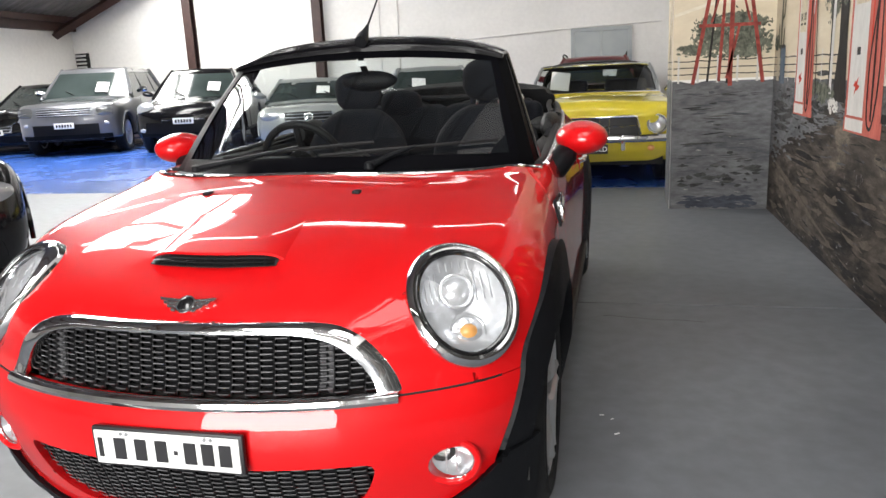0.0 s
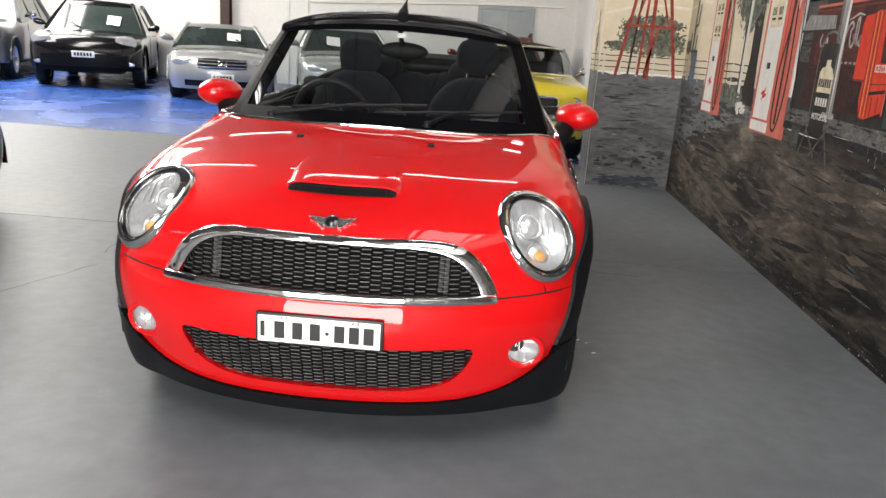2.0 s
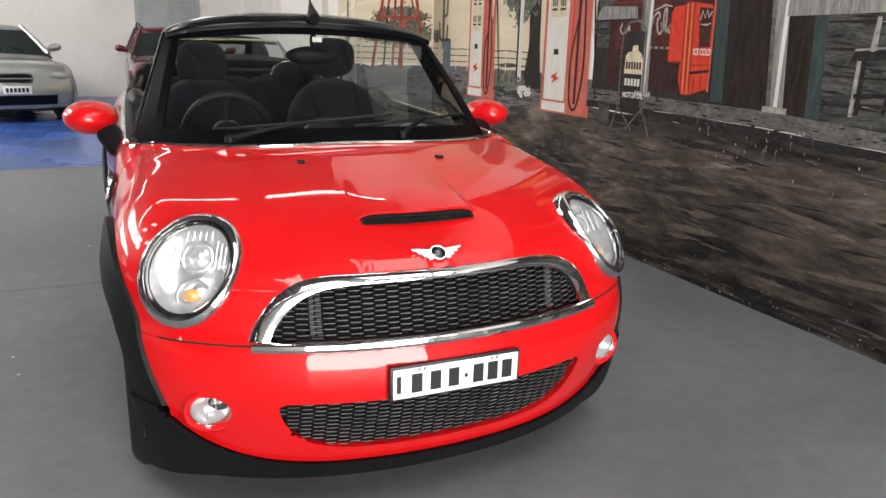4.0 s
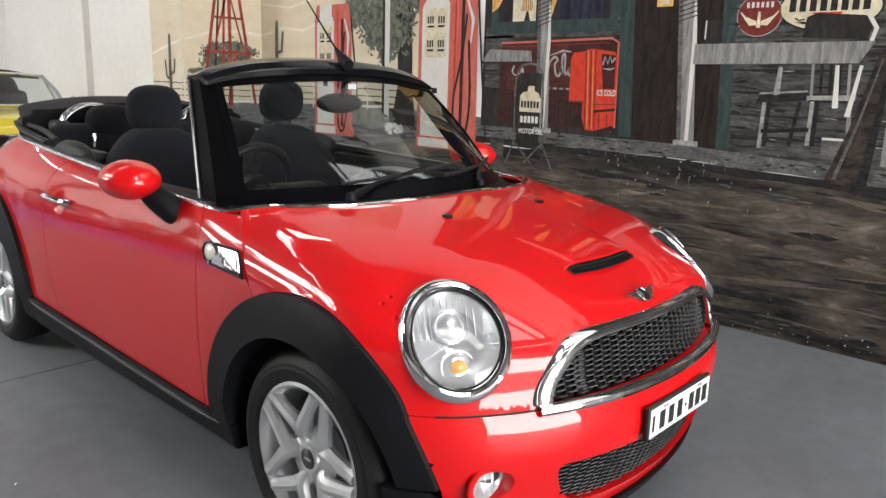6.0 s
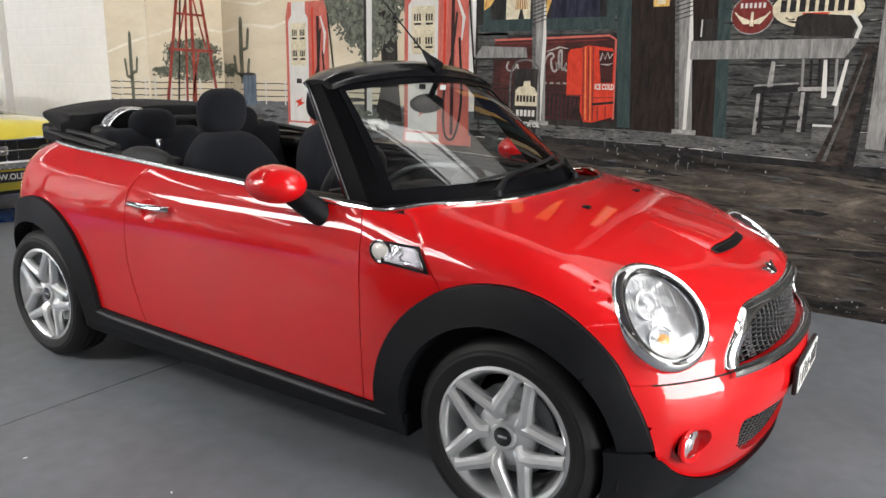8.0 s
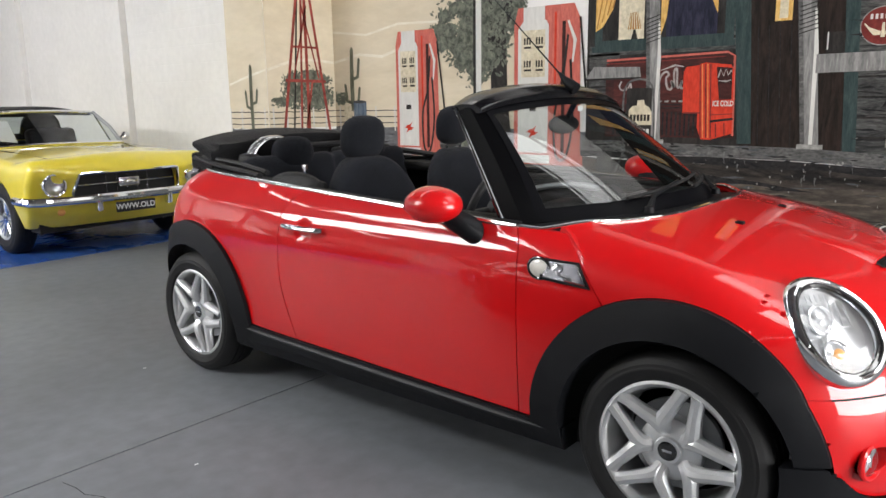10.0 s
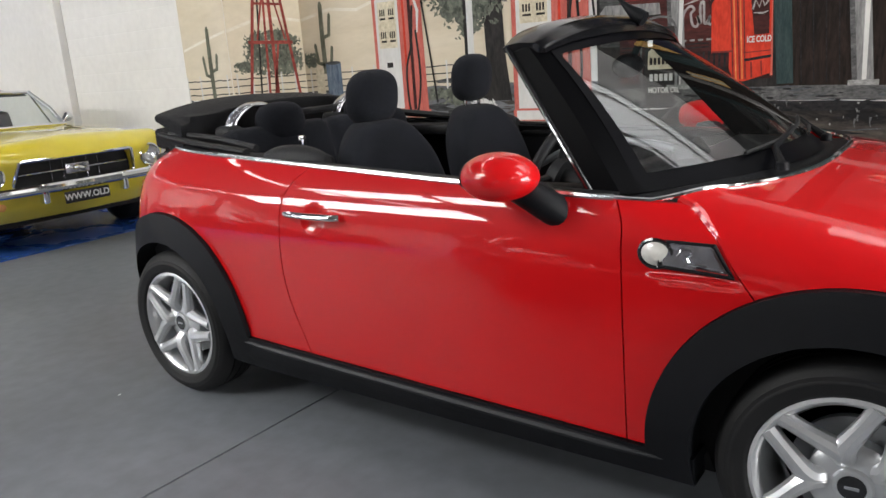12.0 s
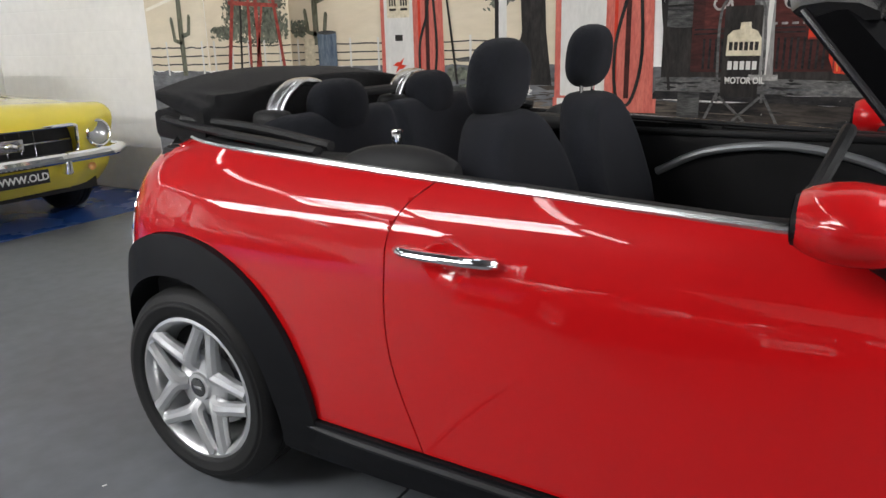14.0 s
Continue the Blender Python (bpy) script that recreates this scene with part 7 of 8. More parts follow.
side.stroke("flap_edge", [(-0.018, 1.228), (-0.14, 1.228)], 0.010, P_MAROON, 4.3)
for u0, u1, m in ((-0.122, -0.146, P_MAROON), (-0.137, -0.163, P_ORANGE), (-0.158, -0.184, P_MAROON), (-0.173, -0.198, P_ORANGE), (-0.193, -0.215, P_MAROON)):
    side.stroke("machine_groove", [(u0, 1.545), (u1, 1.065)], 0.0085, m, 4.4)
side.poly("door_panel", [(-0.232, 1.525), (-0.335, 1.515), (-0.340, 1.315), (-0.258, 1.312)], P_COOLER, 4.35, "dark panel on the machine")
side.stroke("white_logo_shape", [(-0.245, 1.455), (-0.26, 1.505), (-0.28, 1.465), (-0.295, 1.51), (-0.31, 1.47), (-0.33, 1.50)], 0.012, P_SCRIPT, 4.6)
side.stroke("white_logo_shape", [(-0.25, 1.435), (-0.30, 1.430), (-0.332, 1.44)], [0.004, 0.012, 0.004], P_SCRIPT, 4.6)
side.words("machine_text", "ICE COLD", -0.285, 1.287, 0.036, P_WHITE, 4.8, flip=-1, squeeze=0.62)
side.stroke("machine_groove", [(-0.205, 1.172), (-0.355, 1.190)], 0.016, P_BLACK, 4.5)
side.stroke("machine_groove", [(-0.20, 1.215), (-0.352, 1.222)], 0.006, P_MAROON, 4.5)
side.stroke("machine_groove", [(-0.245, 1.16), (-0.25, 1.07)], 0.010, P_MAROON, 4.5)
side.stroke("machine_groove", [(-0.30, 1.165), (-0.305, 1.085)], 0.008, P_MAROON, 4.5)
# posts, door and rails
for u_top, u_foot, w, v0, lit in ((0.275, 0.235, 0.10, 1.045, -1), (-0.695, -0.775, 0.105, 1.035, -1)):
    at = lambda v: u_foot + (u_top - u_foot) * (v - v0) / (2.0 - v0)
    side.poly("post", [(at(v0), v0), (at(3.0), 3.0), (at(3.0) - w, 3.0), (at(v0) - w, v0 - 0.012)], P_POST, 5, "painted pale wooden post")
    side.stroke("post_shade", [(at(v0) - 0.012, v0), (at(3.0) - 0.012, 3.0)], 0.026, P_KERB, 5.3)
    side.stroke("post_edge", [(at(v0) - w * 0.55, v0), (at(1.6) - w * 0.93, 1.6), (at(1.84) - w * 0.95, 1.84)], [0.022, 0.026, 0.012], P_WHITE, 5.4, "bright lit edge of the post")
    side.rect("post_foot", at(v0) + 0.02, at(v0) - w - 0.025, v0 - 0.028, v0 + 0.002, P_PALE, 5.7)
    for k in range(7):
        side.stroke("post_mark", [(at(1.7), 1.70 + 0.026 * k), (at(1.7) - w, 1.73 + 0.026 * k)], 0.006, P_DARK, 5.6)
side.poly("door_jamb", [(-0.326, 1.93), (-0.30, 3.0), (-0.40, 3.0), (-0.425, 1.93), (-0.478, 1.03), (-0.39, 1.03)], P_TEAL, 3, "painted teal door jamb")
side.poly("door_jamb", [(-0.964, 1.9), (-0.94, 3.0), (-1.02, 3.0), (-1.041, 1.9), (-1.085, 1.0), (-1.012, 1.0)], P_TEAL, 3, "painted teal door jamb")
side.rect("door_leaf", -0.40, -1.0, 1.0, 3.0, paint("mural_door_brown", (0.010, 0.008, 0.007), (0.030, 0.020, 0.016), (1, 6, 1), 4.0), 2.8)
for k in range(4):
    side.stroke("door_groove", [(-0.52 - 0.065 * k, 1.03), (-0.48 - 0.065 * k, 1.76)], 0.006, P_BLACK, 2.95)
side.rect("door_light", -0.575, -0.675, 1.785, 2.3, P_YELLOW, 3.2)
side.stroke("door_light_glow", [(-0.625, 1.80), (-0.625, 2.3)], 0.05, P_CREAM, 3.4)
side.poly("porch_rail", [(-0.83, 1.465), (-0.83, 1.575), (-1.74, 1.58), (-1.68, 1.475)], P_POST, 5.6, "painted pale porch rail")
side.rect("jar", -0.88, -0.98, 1.58, 1.70, P_DARK, 5.6)
side.stroke("jar_edge", [(-0.885, 1.60), (-0.885, 1.70)], 0.008, P_WHITE, 5.8)
# signs: brand lettering stands as plain shapes
side.oval("round_sign", -1.168, 1.718, 0.120, 0.110, P_PALE, 3, "painted round red sign with a pale wing shape")
side.oval("round_sign", -1.168, 1.718, 0.114, 0.104, P_MAROON, 3.2)
for sg in (-1, 1):
    for k in range(4):
        side.stroke("wing_shape", [(-1.168 + sg * 0.012, 1.672 + 0.004 * k), (-1.168 + sg * (0.045 + 0.01 * k), 1.672 + 0.012 * k), (-1.168 + sg * (0.062 + 0.012 * k), 1.688 + 0.016 * k)], [0.008, 0.012, 0.006], P_CREAM, 3.4 + 0.06 * k)
side.stroke("wing_shape", [(-1.168, 1.735), (-1.168, 1.655)], [0.012, 0.022], P_CREAM, 3.7)
for k in range(6):
    side.rect("sign_bar", -1.098 - 0.025 * k, -1.112 - 0.025 * k, 1.757, 1.785, P_WHITE, 3.6)
side.oval("oval_sign", -1.508, 1.745, 0.246, 0.120, P_DARK, 3, "painted cream oval sign with dark bars")
side.oval("oval_sign", -1.508, 1.745, 0.236, 0.110, P_CREAM, 3.2)
for k in range(8):
    side.rect("sign_bar", -1.318 - 0.049 * k, -1.350 - 0.049 * k, 1.728, 1.795, P_BLACK, 3.6)
side.poly("red_wedge", [(-1.43, 1.722), (-1.58, 1.722), (-1.53, 1.682), (-1.48, 1.682)], P_BRIGHT, 3.6)
side.poly("red_wedge", [(-1.46, 1.802), (-1.56, 1.802), (-1.53, 1.838), (-1.49, 1.838)], P_BRIGHT, 3.6)
side.stroke("sign_mark", [(-1.35, 1.70), (-1.37, 1.685), (-1.40, 1.69)], 0.007, P_DARK, 3.6)
# bench and chair behind the rail
side.poly("chair_back", [(-1.40, 1.60), (-1.41, 1.70), (-1.46, 1.72), (-1.70, 1.70), (-1.72, 1.66), (-1.70, 1.59)], P_DARK, 4.4, "painted dark chair")
side.stroke("chair_edge", [(-1.69, 1.71), (-1.735, 1.64), (-1.72, 1.58)], 0.02, P_WHITE, 4.8)
for k in range(5):
    side.stroke("chair_spindle", [(-1.47 - 0.043 * k, 1.47), (-1.48 - 0.043 * k, 1.31)], 0.014, P_POST if k in (0, 4) else P_BLACK, 4.6)
side.poly("bench_seat", [(-1.20, 1.262), (-1.225, 1.315), (-1.46, 1.335), (-1.47, 1.288)], P_BLACK, 4.6, "painted dark stool seat")
side.stroke("seat_edge", [(-1.22, 1.316), (-1.46, 1.334)], 0.010, P_POST, 4.8)
side.poly("bench_seat", [(-1.46, 1.288), (-1.46, 1.312), (-1.69, 1.322), (-1.69, 1.292)], P_PALE, 4.7)
side.stroke("seat_edge", [(-1.47, 1.285), (-1.69, 1.288)], 0.012, P_BLACK, 4.8)
for n_leg, (pts, m) in enumerate((([(-1.25, 1.27), (-1.247, 1.03)], P_PALE), ([(-1.275, 1.27), (-1.275, 1.04)], P_BLACK), ([(-1.30, 1.31), (-1.312, 1.456)], P_POST), ([(-1.43, 1.28), (-1.40, 1.05)], P_BLACK), ([(-1.49, 1.285), (-1.49, 1.06)], P_PALE), ([(-1.515, 1.285), (-1.515, 1.06)], P_BLACK), ([(-1.665, 1.29), (-1.68, 1.09)], P_POST), ([(-1.25, 1.12), (-1.49, 1.14)], P_BLACK))):
    side.stroke("bench_leg", pts, 0.020, m, 4.85 + 0.06 * n_leg)
side.stroke("chair_post", [(-1.585, 1.465), (-1.60, 1.255)], [0.018, 0.028], P_WHITE, 5.45)
side.stroke("chair_post", [(-1.694, 1.465), (-1.675, 1.32), (-1.660, 1.215)], [0.016, 0.020, 0.026], P_WHITE, 5.5)
side.stroke("chair_post", [(-1.315, 1.45), (-1.314, 1.315)], 0.018, P_PALE, 5.5)
side.rect("paint_can", -1.56, -1.66, 1.0, 1.11, P_KERB, 4.8)
side.stroke("can_ring", [(-1.56, 1.10), (-1.66, 1.10)], 0.012, P_WHITE, 5)
side.poly("leaning_post", [(-1.590, 0.875), (-1.68, 1.16), (-1.765, 1.52), (-1.80, 1.56), (-1.835, 1.51), (-1.815, 1.2), (-1.79, 0.88)], paint("mural_leaning_wood", (0.014, 0.012, 0.011), (0.055, 0.043, 0.037), (1, 1, 2), 7.0), 6, "painted leaning dark timber")
side.stroke("timber_light", [(-1.64, 0.90), (-1.72, 1.2), (-1.785, 1.5)], [0.02, 0.012, 0.008], P_KERB, 6.3)
side.stroke("timber_shade", [(-1.77, 0.89), (-1.80, 1.2), (-1.82, 1.5)], [0.05, 0.03, 0.02], P_BLACK, 6.3)
side.poly("post", [(-1.84, 0.985), (-1.83, 3.0), (-1.93, 3.0), (-1.93, 0.98)], P_POST, 5, "painted pale wooden post")
for k in range(7):
    side.stroke("shop_post", [(-2.3 - k * 0.95, 0.93), (-2.3 - k * 0.95, 3.0)], 0.12, P_POST if k % 2 else P_TEAL, 4)
# oil sign on a stand
side.stroke("sign_stand", [(p.x, p.y) for p in smooth_path([Vector((a, b, 0)) for a, b in ((0.41, 0.90), (0.42, 1.3), (0.39, 1.43), (0.30, 1.46), (0.22, 1.43), (0.19, 1.3), (0.18, 0.90))], 5)], 0.014, P_KERB, 5.6, "painted oil sign stand")
side.rect("oil_sign", 0.395, 0.205, 0.93, 1.40, P_DARK, 5.5, "painted black oil sign")
side.poly("can_shape", [(0.378, 1.145), (0.375, 1.25), (0.35, 1.275), (0.315, 1.28), (0.312, 1.315), (0.262, 1.318), (0.258, 1.285), (0.225, 1.27), (0.205, 1.235), (0.20, 1.145)], P_CREAM, 5.8, "cream can shape")
for v, n, m in ((1.195, 6, P_DARK), (1.095, 5, P_WHITE)):
    for k in range(n):
        side.rect("sign_bar", 0.365 - 0.155 / n * k, 0.365 - 0.155 / n * (k + 0.72), v - 0.022, v + 0.022, m, 6)
side.words("oil_text", "MOTOR OIL", 0.275, 1.015, 0.034, P_WHITE, 6, flip=-1, squeeze=0.8)
for a, b in (((0.41, 0.95), (0.48, 0.78)), ((0.18, 0.95), (0.08, 0.76)), ((0.40, 0.93), (0.26, 0.80)), ((0.19, 0.93), (0.32, 0.80))):
    side.stroke("stand_leg", [a, b], 0.014, P_KERB, 5.8)
side.rect("bucket", 0.62, 0.50, 0.80, 0.95, P_BOARD, 5)


# ---- parked cars ----
FAR_LAMP = mat("grey_lamp_reflector", (0.52, 0.53, 0.55), 0.22, metal=0.6, coat=0.6, vary=0.12, scale=25)
WINDOW = mat("dark_car_window", (0.030, 0.040, 0.039), 0.08, spec=0.5, vary=0.3, scale=1.5)


def plain_spokes(count, sub, material, thin=1.0):
    def g(w, m, h, rr):
        part("hub", lathe([(h * 0.3, 0.0), (h * 0.3, 0.07), (h * 0.7, 0.06), (h * 0.8, 0.03), (h * 0.82, 0)], 24, "x", m=m), material, w)
        for i in range(count):
            a = 2 * math.pi * i / count
            for k in ([0] if sub == 1 else [-1, 1]):
                b = a + k * 0.12
                bm = tube([(h * 0.6, 0.05 * math.cos(a), 0.05 * math.sin(a)), (h * 0.72, (rr - 0.01) * math.cos(b), (rr - 0.01) * math.sin(b))], [0.03 * thin, 0.022 * thin] if sub == 1 else [0.016, 0.014], 6, flat=0.8)
                bm.transform(m)
                part("spoke", bm, material, w)
    return g


def parked_car(name, label, m, paint_m, P, cell=0.04):
    """A parked car from its main sizes: front to -y, origin midway between the axles on the ground."""
    car = empty(name, label, "car")
    a, fo, ro = P["wb"] / 2, P["fo"], P["ro"]
    yf, yr, W, H = -a - fo, a + ro, P["w"] / 2, P["h"]
    hood, belt_z, nose = P["hood"], P["belt"], P["nose"]
    cowl_y, top_f, top_r, tail_y = P["cowl"], P["top_f"], P["top_r"], P["tail"]
    R = P["wheel"]
    top = curve_of([(yf, nose), (yf + 0.12, nose + (hood - nose) * 0.55), (yf + 0.4, hood - 0.03), (cowl_y - 0.3, hood + 0.01), (cowl_y, belt_z - 0.02), (cowl_y + 0.35, belt_z + 0.01), (tail_y - 0.2, belt_z + 0.02), (yr - 0.25, P["deck"]), (yr, P["deck"] - 0.08)])
    face = curve_of([(0.2, 0.10), (0.35, 0.02), (0.5, 0.0), (nose - 0.08, 0.03), (nose, 0.06), (hood, 0.22), (belt_z + 0.4, 0.5)])
    wz = curve_of([(0.15, -0.07), (0.35, -0.01), (0.6, 0.0), (belt_z - 0.15, -0.015), (belt_z, -0.06), (belt_z + 0.2, -0.2)])

    def bodyf(x, y, z):
        ax = np.abs(x)
        s = ax - W - wz(z) + 0.06 * np.clip((-y - a) / fo, 0, 1) ** 2 + 0.06 * np.clip((y - a) / ro, 0, 1) ** 2
        n = (yf + face(z) + P.get("bow", 0.22) * ax ** 2 + 0.12 * ax ** 4 - y) * 0.9
        r = (y - yr + 0.15 * ax ** 2 + 0.3 * np.clip(z - 0.7, 0, 1) ** 2) * 0.9
        t = (z - top(y) + 0.05 * (ax / W) ** 2) * 0.9
        return np.maximum(smax(smax(s, smax(t, n, P.get("round", 0.08)), P.get("round", 0.08)), r, 0.1), P["low"] - z)

    def wheels_cut(r):
        return lambda x, y, z: np.where(np.abs(x) > W - 0.28, r - np.minimum(np.sqrt((y + a) ** 2 + (z - R) ** 2), np.sqrt((y - a) ** 2 + (z - R) ** 2)), -1)

    def cabin(x, y, z, grow=0.0):
        ax = np.abs(x)
        k = (z - belt_z) / (H - belt_z)
        f1 = (cowl_y + (top_f - cowl_y) * k - y + 0.10 * ax ** 2) * 0.75
        f2 = (y - tail_y - (top_r - tail_y) * k + 0.08 * ax ** 2) * 0.8
        s = ax - (W - 0.07) + P.get("tumble", 0.15) * k
        t = z - H + 0.05 * (ax / W) ** 2 + 0.02 * ((y - (top_f + top_r) / 2) / (top_r - top_f)) ** 2
        return smax(smax(s, t, 0.10), smax(f1, f2, 0.02), 0.05) - grow

    lo, hi = (-W - 0.06, yf - 0.06, 0.1), (W + 0.06, yr + 0.06, belt_z + 0.12)
    body = link("body", solid("body", [bodyf, wheels_cut(R + 0.06), lambda x, y, z: z - belt_z - 0.08], lo, hi, cell), paint_m, car)
    clo, chi = (-W, cowl_y - 0.2, belt_z - 0.14), (W, tail_y + 0.2, H + 0.06)
    link("glasshouse", solid("glasshouse", [cabin, lambda x, y, z: belt_z - 0.1 - z], clo, chi, cell), WINDOW, car)
    roof_in = P.get("rail", 0.11)
    link("roof", solid("roof", [lambda x, y, z: cabin(x, y, z, 0.008), lambda x, y, z: H - roof_in - z], clo, chi, cell), P.get("roof_mat", paint_m), car)
    # pillars
    for sx in (-1, 1):
        def edge(y0, y1, k0, k1, inset=0.0):
            return [(sx * (W - 0.085 - P.get("tumble", 0.15) * k - 0.02 * (k > 0.9)), y0 + (y1 - y0) * k + 0.10 * (W - 0.1) ** 2 * (y0 < 0), belt_z + (H - belt_z) * k) for k in (k0, (k0 + k1) / 2, k1)]
        part("pillar", tube(edge(cowl_y, top_f, -0.05, 0.95), 0.035, 8), paint_m, body)
        part("pillar", tube(edge(tail_y - 0.08, top_r - 0.02, -0.05, 0.9), P.get("rear_pillar", 0.06), 8), P.get("roof_mat", paint_m), body)
        for py in P.get("posts", (0.15,)):
            part("pillar", tube(edge(py, py + 0.05, -0.05, 0.93), 0.03, 8), P.get("post_mat", BLACK_GLOSS), body)
        # mirrors
        part("door_mirror", tube([(sx * (W - 0.03), cowl_y + 0.38, belt_z + 0.03), (sx * (W + 0.05), cowl_y + 0.36, belt_z + 0.06), (sx * (W + 0.14), cowl_y + 0.36, belt_z + 0.08), (sx * (W + 0.19), cowl_y + 0.37, belt_z + 0.08)], [0.02, 0.07, 0.08, 0.05], 12, flat=0.8), P.get("mirror_mat", paint_m), car, "door mirror")
        # wheels
        for wy in (-a, a):
            wheel("wheel", R, 0.22, R * P.get("rimk", 0.66), car, P["spokes"], (sx * (W - 0.125), wy, R), sx)
        # head lamps set into the nose
        lx, lz, lw, lh = P["lamp"]
        def nose_y(x, z):
            y = yf - 0.1
            for _ in range(40):
                y += float(bodyf(np.array(x), np.array(y), np.array(z))) * 0.7
            return y
        ly = nose_y(lx * sx, lz)
        n = Vector((0.35 * sx, -1, 0.25)).normalized()
        u = (Vector((0, 0, 1)) - n * n.z).normalized()
        s = u.cross(n)
        lp = part("headlamp", disc(Vector((lx * sx, ly, lz)) - n * 0.02, s, u, n, lw, lh, lambda k: 0.05 - 0.03 * k * k, 6, 24, square=P.get("square", 1.0)), P.get("lamp_mat", FAR_LAMP), car, "clear headlamp")
        part("lens", disc(Vector((lx * sx, ly, lz)) - n * 0.005, s, u, n, lw, lh, lambda k: 0.05 - 0.035 * k * k, 6, 24, square=P.get("square", 1.0)), LENS, lp).visible_shadow = False
        part("bulb", disc(Vector((lx * sx, ly, lz)) + n * 0.012, s, u, n, lh * 0.55, lh * 0.55, lambda k: 0.012 - 0.01 * k * k, 4, 16), CHROME, lp)
    # grille, intake, plate
    gw, gz0, gz1, bars = P["grille"]
    def nose_at(x, z):
        y = yf - 0.1
        for _ in range(40):
            y += float(bodyf(np.array(x), np.array(y), np.array(z))) * 0.7
        return y
    def inset(w, z0, z1, proud, name, material, nx=12):
        bm = bmesh.new()
        g = [[bm.verts.new((-w + 2 * w * i / nx, nose_at(-w + 2 * w * i / nx, z0 + (z1 - z0) * j / 4) - proud, z0 + (z1 - z0) * j / 4)) for j in range(5)] for i in range(nx + 1)]
        for i in range(nx):
            for j in range(4):
                bm.faces.new((g[i][j], g[i + 1][j], g[i + 1][j + 1], g[i][j + 1]))
        bmesh.ops.solidify(bm, geom=bm.faces[:], thickness=0.012)
        return part(name, bm, material, car)
    gr = inset(gw, gz0, gz1, 0.010, "grille", MESH)
    for k in range(bars):
        z = gz0 + (gz1 - gz0) * (k + 0.5) / bars
        part("grille_bar", tube([(gw * i / 8, nose_at(gw * i / 8, z) - 0.016, z) for i in range(-8, 9)], 0.010, 6), P.get("bar_mat", CHROME), gr)
    if P.get("ring"):
        pts = [(gw * math.cos(t * math.pi / 20) * 1.0, gz0 + (gz1 - gz0) * (0.5 + 0.5 * math.sin(t * math.pi / 20))) for t in range(40)]
        pts = [(math.copysign(gw * abs(x / gw) ** 0.4, x), (gz0 + gz1) / 2 + math.copysign((gz1 - gz0) / 2 * abs((z - (gz0 + gz1) / 2) / ((gz1 - gz0) / 2)) ** 0.6, z - (gz0 + gz1) / 2)) for x, z in pts]
        part("grille_ring", tube([(x, nose_at(x, z) - 0.014, z) for x, z in pts], 0.012, 6, closed=True), CHROME, gr)
    if P.get("star"):
        part("emblem", tube([(0.07 * math.cos(t * math.pi / 10), nose_at(0, (gz0 + gz1) / 2) - 0.03, (gz0 + gz1) / 2 + 0.07 * math.sin(t * math.pi / 10)) for t in range(20)], 0.009, 6, closed=True), CHROME, gr)
        for t in (90, 210, 330):
            part("emblem_arm", tube([(0, nose_at(0, (gz0 + gz1) / 2) - 0.03, (gz0 + gz1) / 2), (0.07 * math.cos(radians(t)), nose_at(0, (gz0 + gz1) / 2) - 0.03, (gz0 + gz1) / 2 + 0.07 * math.sin(radians(t)))], 0.008, 6), CHROME, gr)
    iw, iz0, iz1 = P["intake"]
    it = inset(iw, iz0, iz1, 0.008, "intake", P.get("intake_mat", MESH))
    if P.get("valance"):
        inset(W * 0.86, P["low"] + 0.005, P["low"] + P["valance"], 0.006, "valance", BLACK_PLASTIC, 16)
    if P.get("fogs"):
        for sx in (-1, 1):
            fx, fz = P["fogs"]
            part("fog_lamp", disc(Vector((fx * sx, nose_at(fx * sx, fz) - 0.004, fz)), Vector((1, 0, 0)), Vector((0, 0, 1)), Vector((0, -1, 0)), 0.075, 0.035, lambda k: 0.010 - 0.012 * k * k, 4, 20), FAR_LAMP, car, "small front fog lamp")
    for sx in (-1, 1):
        part("bonnet_line", tube([(sx * W * 0.72, y, float(top(np.array(y))) - 0.05 * 0.72 ** 2 * 1.0 + 0.002) for y in (yf + 0.32, yf + 0.55, cowl_y - 0.15)], 0.005, 4), DARK, body)
        part("arch_trim", tube([(sx * (W + 0.004), -a + (R + 0.06) * math.cos(radians(t)), R + (R + 0.06) * math.sin(radians(t))) for t in range(0, 181, 15)], 0.016, 6), paint_m, body)
    pz = P["plate"]
    py = nose_at(0.0, pz) - 0.02
    pl = part("number_plate", blk((-0.186, py - 0.012, pz - 0.055), (0.186, py, pz + 0.055), 0.004), P.get("plate_mat", PLATE_WHITE), car, "number plate with plain bars")
    for k in range(6):
        part("bar", blk((-0.15 + k * 0.052, py - 0.015, pz - 0.03), (-0.115 + k * 0.052, py - 0.0125, pz + 0.03)), P.get("plate_ink", INK), pl)
    # price card behind the windscreen glass, seen on its surface
    if P.get("card"):
        cx, k = P["card"]
        cy, cz = cowl_y + (top_f - cowl_y) * k, belt_z + (H - belt_z) * k
        tilt = math.degrees(math.atan2(top_f - cowl_y, H - belt_z))
        part("price_card", blk((-0.125, -0.012, -0.15), (0.125, -0.008, 0.15), m=pose(cx, cy + 0.10 * cx * cx - 0.03, cz, -tilt, 4, 0)), WHITE_PAPER, car, "white price card in the windscreen")
